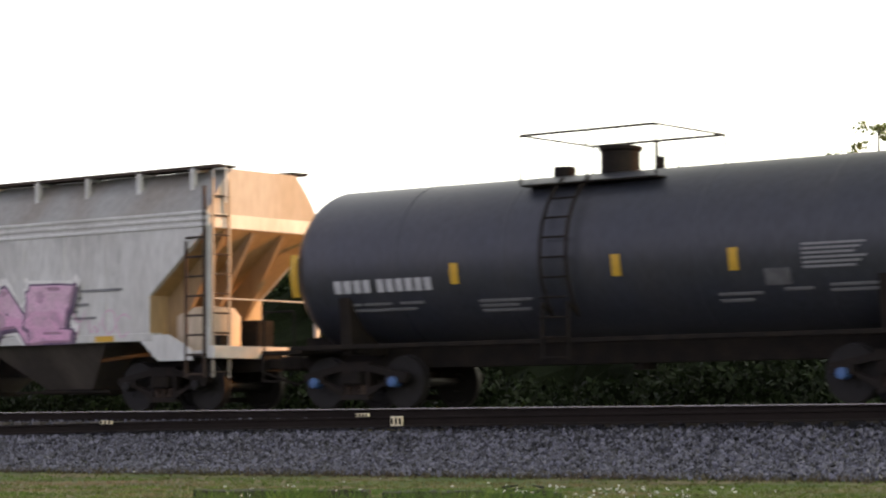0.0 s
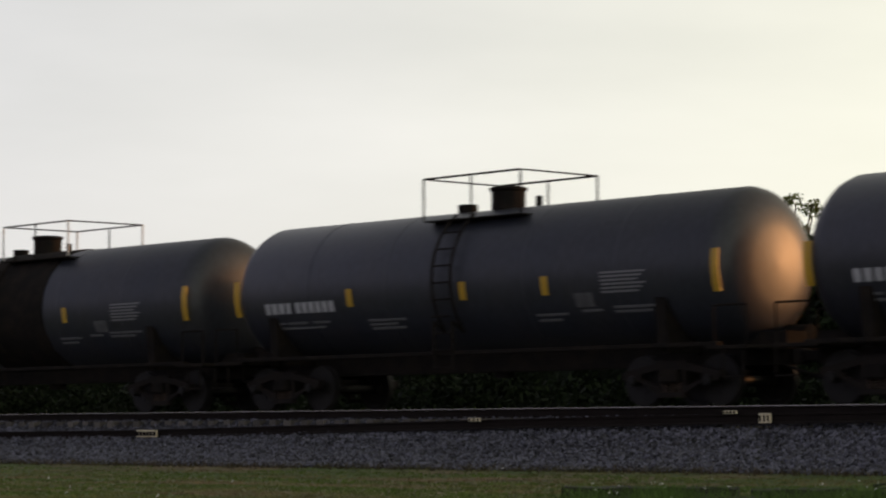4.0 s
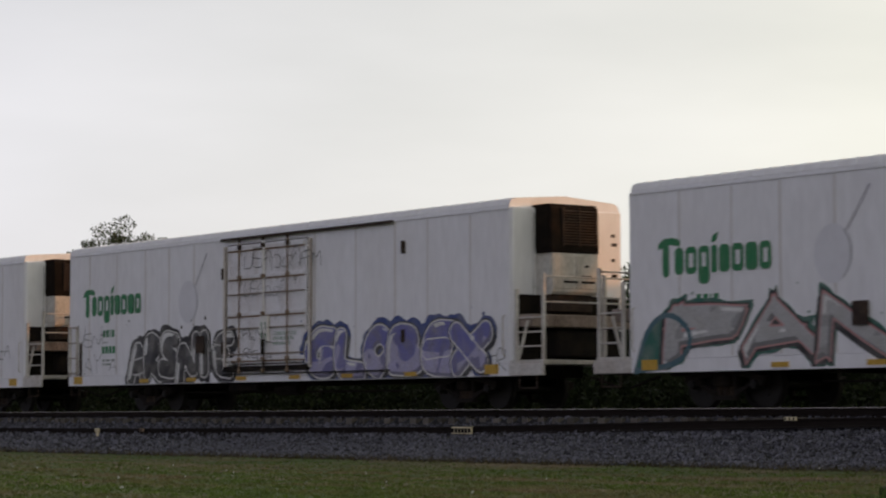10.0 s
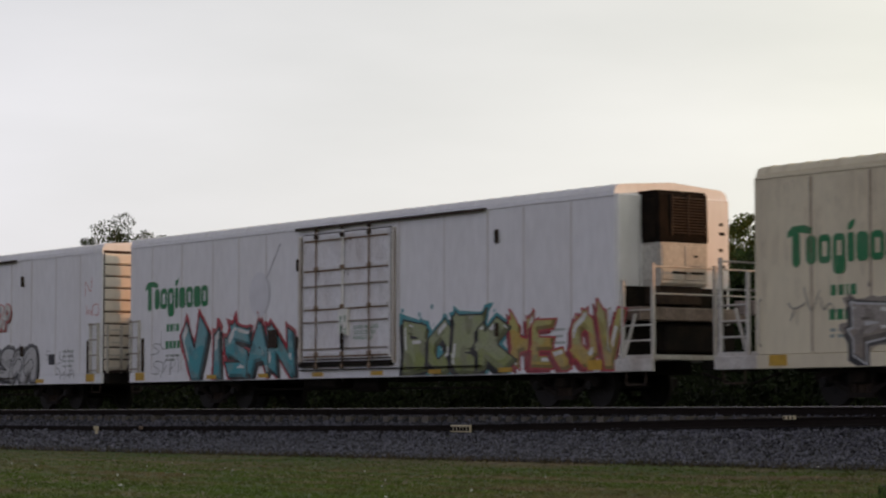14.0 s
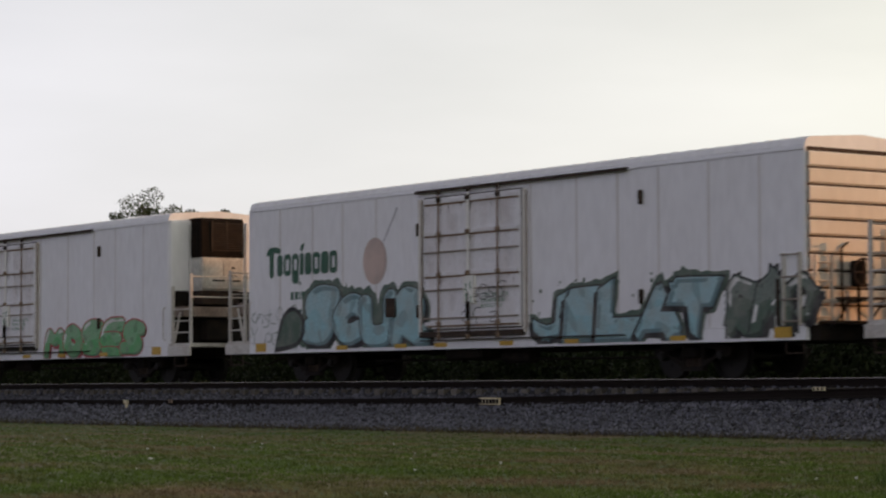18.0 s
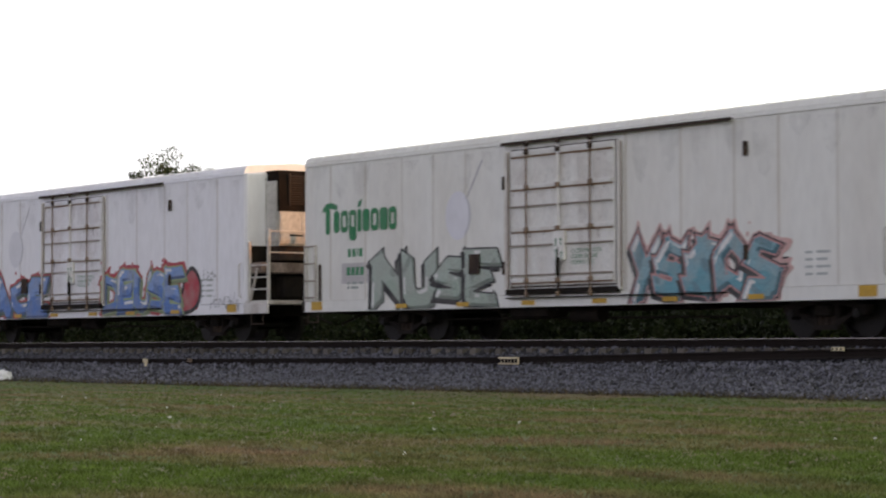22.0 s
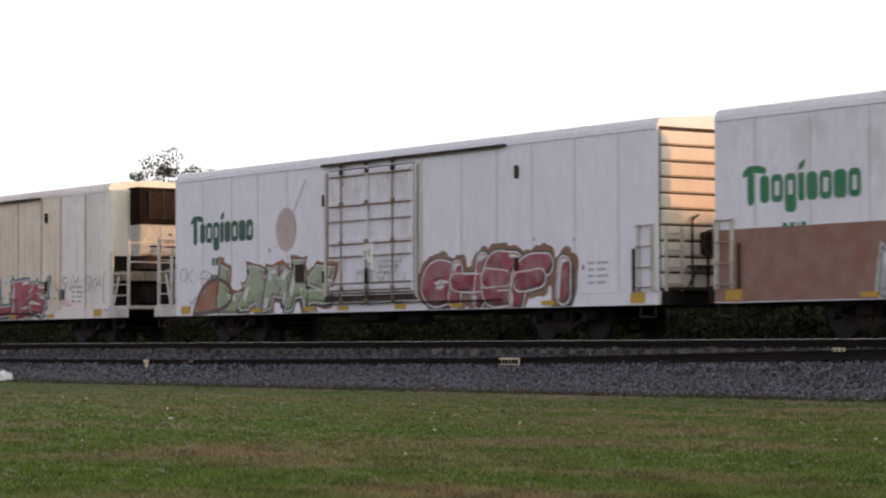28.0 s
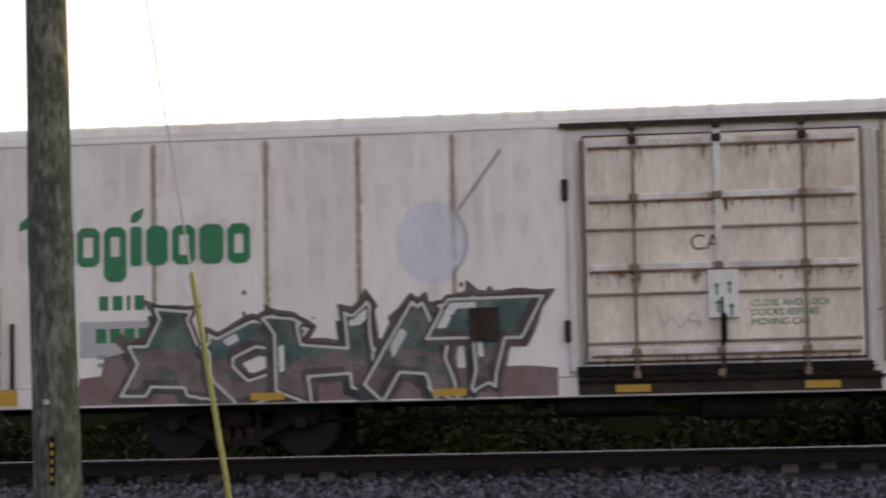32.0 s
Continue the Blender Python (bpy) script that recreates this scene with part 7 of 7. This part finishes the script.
for i, n, tone, low in ((1, 26, SOOT, 2.4), (7, 26, RUSTY, 1.2), (10, 20, (0.3, 0.2, 0.12), 1.5), (20, 26, (0.4, 0.25, 0.13), 1.2), (17, 8, RUSTY, 2.4), (18, 12, RUSTY, 2.4), (13, 8, SOOT, 3.3), (14, 8, SOOT, 3.2), (21, 10, SOOT, 2.8), (15, 8, SOOT, 3.3)):
    car, d = CARS[i - 1][0], DOOR_IN[REEFERS[i - 1][1]]
    stains(car, 700 + i, n, tone, low, 4.34, SIDE_Y - 0.012, 0.1, d - 0.1)
    stains(car, 740 + i, n, tone, low, 4.34, SIDE_Y - 0.012, d + 4.3, LR - 0.1)
for i in range(1, 22):
    car, d = CARS[i - 1][0], DOOR_IN[REEFERS[i - 1][1]]
    stains(car, 800 + i, 10 if i in DOORS else 5, RUSTY, 1.3, 4.1, SIDE_Y - 0.062, d + 0.2, d + 3.9)
for i in range(1, 22):
    rnd = random.Random(1000 + i)
    car, d = CARS[i - 1][0], DOOR_IN[REEFERS[i - 1][1]]
    f = Film(SIDE_Y - 0.064)
    for _ in range(130 if i in (7, 20) else (80 if i in DOORS else 30)):
        x, z, w, ln = rnd.uniform(d + 0.3, d + 3.8), rnd.choice((1.25, 2.38, 3.32, 4.05)), rnd.uniform(0.012, 0.04), rnd.uniform(0.06, 0.3)
        f.poly([(x - w, z), (x - w * 0.5, z - ln * 0.6), (x, z - ln), (x + w * 0.5, z - ln * 0.6), (x + w, z)])
    for u in (0.9, 2.02, 3.15):             # rust weeping from the brackets
        for z in (1.25, 2.38, 3.32, 4.05):
            if rnd.random() < (0.95 if i in DOORS else 0.5):
                x, ln, w = d + u + rnd.uniform(-0.04, 0.04), rnd.uniform(0.15, 0.5) * (1 if i in DOORS else 0.6), rnd.uniform(0.05, 0.12)
                f.poly([(x - w, z + 0.1), (x - w * 0.6, z - ln * 0.5), (x, z - ln), (x + w * 0.5, z - ln * 0.45), (x + w, z + 0.1)])
    tagged(put_film(f, "rust_drip", car, (0.17, 0.075, 0.03), 0.2, "", RUST_MIST), "rust drips under the door bars", kind="stuff")
for i in (1, 7, 10, 17, 20):                 # rust along the seams of the older cars
    rnd = random.Random(1200 + i)
    kind, car = REEFERS[i - 1][1], CARS[i - 1][0]
    d = DOOR_IN[kind]
    f = Film(SIDE_Y - 0.0115)
    for x in ((1.2, 2.76, 4.34, 5.62, 6.92, 12.67, 14.43, 16.05, 17.33, 18.95) if kind == "U" else (1.48, 3.0, 4.35, 5.8, 11.82, 13.42, 14.79, 16.09, 17.62, 19.1)):
        top, low = 4.3, rnd.uniform(1.2, 2.6)
        while top > low:
            ln, w = rnd.uniform(0.3, 0.8), rnd.uniform(0.03, 0.07)
            f.poly([(x - w, top), (x - w * 0.7, top - ln), (x + w * 0.8, top - ln), (x + w, top)])
            top -= ln
    tagged(put_film(f, "seam_rust", car, (0.48, 0.35, 0.24), 0.2, "", MIST), "brown rust along the panel seams", kind="stuff")
for k in (21, 22, 23, 24):
    if CARS[k][0].name.startswith("covered"):
        stains(CARS[k][0], 900 + k, 26, SOOT, 1.6, 3.4, -1.6, 1.6, 15.2)


def piece(i, x0, x1, z0, z1, style, fill, line, back=None, word=""):
    """One sprayed piece on refrigerator car i, or on a hopper car past 100."""
    seed = int(i * 100 + x0 * 7)
    if i > 100:
        return graffiti(CARS[22][0], seed, x0, x1, 1.31, z1, style, fill, line, back, word, -1.585)
    d = DOOR_IN[REEFERS[i - 1][1]]
    DOOR_SPAN[:] = [d + 0.2, d + 3.94]
    graffiti(CARS[i - 1][0], seed, x0, x1, max(z0, 0.74), z1, style, fill, line, back, word, SIDE_Y)
    DOOR_SPAN[:] = [0.0, 0.0]


piece(1, -0.05, 6.14, 0.74, 2.41, "block", "smoke", "silver", "navy", "SERVE")
piece(1, 6.14, 7.84, 0.74, 2.08, "tag", "ink", "ink")
piece(1, 12.09, 17.7, 0.75, 2.31, "bubble", "cream", "ink", None, "MOTE")
piece(1, 17.85, 19.59, 0.84, 1.89, "tag", "slate", "ink")
piece(2, 2.9, 7.46, 0.74, 1.98, "block", "steel", "ink", "paleblue", "SKUZ")
piece(2, 0.15, 2.81, 0.85, 3.21, "tag", "slate", "ink")
piece(2, 12.84, 16.5, 0.74, 1.99, "bubble", "chalk", "ink", None, "LARCY")
piece(2, 15.74, 16.74, 2.4, 3.09, "tag", "ink", "ink")
piece(2, 16.87, 19.14, 1.46, 2.13, "tag", "slate", "ink")
piece(2, 18.21, 20.29, 0.74, 1.17, "tag", "ink", "ink")
piece(3, 2.32, 7.5, 0.74, 2.39, "block", "umber2", "chalk", "slate", "TNVR")
piece(3, 7.8, 12.53, 0.74, 2.43, "block", "umber2", "chalk", "slate", "EYES")
piece(3, 12.62, 17.31, 0.79, 2.41, "block", "umber2", "chalk", "slate", "BOMEX")
piece(3, 17.39, 19.04, 0.89, 2.17, "tag", "slate", "ink")
piece(4, 0.15, 1.9, 0.76, 1.95, "patch", "teal", "petrol")
piece(4, 1.24, 7.39, 0.78, 2.24, "block", "silver", "rose", "teal", "PAN")
piece(4, 11.82, 16.79, 0.75, 2.17, "bubble", "orchid", "ink", "fog", "VEINS")
piece(4, 16.79, 17.79, 0.74, 1.53, "tag", "slate", "ink")
piece(5, 3.48, 8.83, 0.74, 2.37, "bubble", "soot", "chalk", "ink", "ARSNIE")
piece(5, 12.37, 19.49, 0.74, 2.14, "bubble", "lilac", "chalk", "navy", "GLOBEX")
piece(5, 9.5, 13.09, 3.45, 4.15, "tag", "ink", "ink")
piece(5, 9.5, 11.55, 2.79, 3.31, "tag", "slate", "ink")
piece(5, 9.5, 10.91, 1.21, 2.17, "tag", "ink", "ink")
piece(5, 0.48, 3.34, 0.95, 2.45, "tag", "slate", "ink")
piece(5, 19.56, 20.29, 0.79, 1.5, "tag", "ink", "ink")
piece(6, 1.1, 7.48, 0.78, 2.21, "block", "paleblue", "blue2", "taupe", "MESMP")
piece(6, 12.37, 16.78, 0.78, 2.29, "block", "aqua", "ink", "darkred", "KLUZ")
piece(6, 16.47, 18.89, 0.8, 1.91, "tag", "darkred", "ink")
piece(6, 18.3, 19.57, 1.5, 2.17, "tag", "ink", "ink")
piece(7, 2.53, 7.35, 0.74, 2.13, "block", "taupe", "fog", "taupe", "PASE")
piece(7, 12.16, 17.0, 0.74, 2.27, "block", "olive_dark", "ink", "taupe", "ZANCH")
piece(7, 19.08, 20.28, 3.4, 3.83, "tag", "ink", "ink")
piece(7, 17.16, 18.43, 0.89, 1.82, "tag", "slate", "ink")
piece(7, 0.73, 2.15, 1.61, 2.24, "tag", "slate", "ink")
piece(8, 2.96, 8.2, 0.74, 2.29, "block", "turquoise", "ink", "crimson", "VISAN")
piece(8, 12.91, 16.71, 0.74, 2.17, "block", "olive", "ink", "turquoise", "BOEK")
piece(8, 16.98, 20.5, 0.74, 2.08, "block", "ochre", "crimson", None, "HEJOV")
piece(8, 1.19, 2.69, 0.77, 2.06, "tag", "slate", "ink")
piece(9, 3.24, 7.72, 0.75, 2.07, "bubble", "smoke", "ink", "slate", "OKIA")
piece(9, 4.78, 6.64, 3.44, 4.12, "tag", "red", "ink")
piece(9, 12.12, 14.71, 2.32, 3.18, "bubble", "chalk", "red", None, "PIPPOP")
piece(9, 12.53, 16.37, 0.74, 1.98, "bubble", "fog", "ink", "slate")
piece(9, 19.42, 20.23, 2.52, 3.8, "tag", "red", "ink")
piece(9, 17.09, 19.15, 0.83, 1.8, "tag", "slate", "ink")
piece(9, 5.04, 6.77, 2.06, 2.47, "tag", "slate", "ink")
piece(10, 3.18, 6.85, 0.74, 1.76, "block", "petrol", "umber", "taupe", "HREEH")
piece(10, 12.01, 17.13, 0.8, 1.86, "block", "rose", "umber")
piece(10, 0.52, 1.43, 1.78, 2.02, "tag", "navy", "ink")
piece(10, 19.37, 20.4, 2.42, 3.42, "tag", "ink", "ink")
piece(11, 1.3, 2.7, 0.8, 1.9, "patch", "moss", "ink")
piece(11, 2.58, 7.85, 0.82, 2.43, "bubble", "aqua", "ink", "moss", "SCUR")
piece(11, -0.25, 2.46, 0.82, 1.91, "tag", "moss", "ink")
piece(11, 9.35, 11.05, 1.22, 2.23, "tag", "ink", "ink")
piece(11, 11.78, 17.8, 0.79, 2.15, "block", "aqua", "ink", "moss", "JELAT")
piece(11, 18.17, 20.49, 0.8, 2.12, "block", "moss", "ink")
piece(12, 3.39, 8.21, 0.74, 2.08, "block", "rosewhite", "plum", "teal_light", "WORN")
piece(12, 1.85, 3.39, 0.76, 1.44, "tag", "aqua", "ink")
piece(12, 12.97, 18.98, 0.74, 1.85, "bubble", "leaf", "crimson", None, "MOSES")
piece(13, 3.13, 7.15, 0.74, 1.95, "block", "moss", "fog", "soot", "FORK")
piece(13, 7.54, 12.53, 0.74, 2.25, "bubble", "green", "ink", "wine", "NULA")
piece(13, 12.75, 18.35, 0.74, 2.68, "block", "paleblue", "plum", "blue2", "MOES")
piece(13, 0.72, 2.98, 0.74, 1.86, "tag", "slate", "ink")
piece(13, 19.49, 20.39, 2.79, 3.37, "tag", "ink", "ink")
piece(13, 18.45, 19.1, 0.93, 2.48, "tag", "slate", "ink")
piece(14, 3.2, 8.12, 0.74, 2.14, "block", "sage", "ink", None, "NUSE")
piece(14, 12.7, 17.34, 0.74, 2.22, "block", "turq2", "rose", "pinkpale")
piece(15, 2.54, 8.75, 0.74, 2.03, "block", "blue2", "moss", "crimson", "REACE")
piece(15, 12.44, 17.03, 0.74, 2.18, "block", "blue2", "sage2", "crimson", "DEUSE")
piece(15, 16.93, 18.15, 0.74, 2.08, "patch", "crimson", "ink")
piece(15, 18.25, 18.97, 1.63, 1.98, "tag", "ink", "ink")
piece(15, 18.52, 20.2, 0.8, 1.26, "tag", "slate", "ink")
piece(15, 1.08, 1.67, 1.08, 2.13, "tag", "slate", "ink")
piece(16, 3.7, 6.9, 0.74, 2.25, "block", "crimson2", "slate", None, "M")
piece(16, 8.44, 11.75, 0.92, 2.29, "block", "crimson2", "ink", "soot", "TE")
piece(16, 12.6, 15.9, 0.74, 2.3, "block", "crimson2", "slate", None, "B")
piece(16, 17.24, 19.62, 0.89, 2.39, "patch", "bluegrey", "slate")
piece(16, 0.79, 2.2, 0.85, 2.6, "patch", "bluegrey", "slate")
piece(17, 3.01, 8.7, 0.74, 2.02, "block", "cream2", "ink", None, "IEAMS")
piece(17, 13.12, 15.77, 1.07, 2.2, "block", "soot", "chalk", "fogblue", "NHD")
piece(17, 16.07, 17.52, 0.84, 2.32, "tag", "ink", "ink")
piece(17, 17.91, 20.48, 1.02, 1.88, "tag", "rose", "ink")
piece(17, 19.04, 20.06, 2.18, 2.72, "tag", "ink", "ink")
piece(17, 0.39, 2.08, 1.12, 3.01, "tag", "fog", "ink")
piece(18, 4.61, 8.86, 0.74, 1.78, "block", "silver", "slate", "fog")
piece(18, 12.96, 18.14, 0.75, 2.07, "bubble", "orange", "ink", "umber", "SNCS")
piece(18, 18.59, 20.52, 0.74, 1.95, "block", "chalk", "fogblue", "fogblue", "SE")
piece(19, 1.0, 3.2, 0.76, 1.75, "patch", "rust", "umber")
piece(19, 2.49, 8.0, 0.74, 2.28, "block", "sage2", "cream", "rust", "LAMAS")
piece(19, 11.76, 17.81, 0.74, 2.14, "bubble", "darkred2", "chalk", "brown", "CHEFI")
piece(19, 9.18, 11.59, 0.85, 1.8, "tag", "green", "ink")
piece(19, 0.31, 2.14, 0.87, 2.09, "tag", "brown", "ink")
piece(20, 2.4, 7.9, 0.74, 2.19, "block", "achat", "cream", "umber", "ACHAT")
piece(20, 12.99, 16.34, 0.74, 2.08, "block", "red2", "cream", "teal_light", "LES")
piece(20, 16.61, 20.1, 1.46, 2.09, "tag", "ink", "ink")
piece(20, 17.42, 18.3, 1.09, 1.36, "tag", "red", "ink")
piece(20, 19.76, 20.44, 0.74, 1.13, "tag", "ink", "ink")
piece(20, 12.47, 12.99, 0.89, 2.11, "tag", "ink", "ink")
piece(20, 16.21, 17.07, 0.75, 1.6, "tag", "petrol", "ink")
piece(20, 9.62, 10.23, 1.57, 1.96, "tag", "fog", "ink")
piece(21, 12.22, 16.05, 0.95, 2.06, "block", "ochre", "ink", "taupe", "RMB")
piece(21, 16.13, 20.16, 0.82, 2.04, "block", "chalk", "sage", "fog")
piece(101, 2.59, 8.14, 1.3, 2.5, "bubble", "leaf2", "chalk", "blue", "HELM")
piece(101, 8.52, 13.26, 1.35, 2.51, "block", "pink", "plum", "chalk", "EKAE")
piece(101, 13.26, 14.86, 1.35, 1.94, "tag", "pink", "ink")


# ---- what moves ----
def motions():
    for car, u in CARS:
        walk(car, [(t, pose(u + gone(t), 0, 0)) for t in (0, 4, 8, 12, 16, 20, 24, 28, 32)])
    spin = 1.0 / 0.465
    for wheelset, dx, car, along in WHEELSETS:
        u = next(v for c, v in CARS if c == car)
        times = [k / FPS for k in range(0, 32 * FPS + 1) if -68 < u + along + gone(k / FPS) < 6]
        if not times:
            continue
        times = sorted({0.0, *times, 32.0})
        first, last = times[1], times[-2]
        walk(wheelset, [(t, Matrix.Translation((dx, 0, 0.465)) @ Matrix.Rotation((gone(min(max(t, first), last)) * spin) % (2 * math.pi), 4, "Y")) for t in times])


motions()
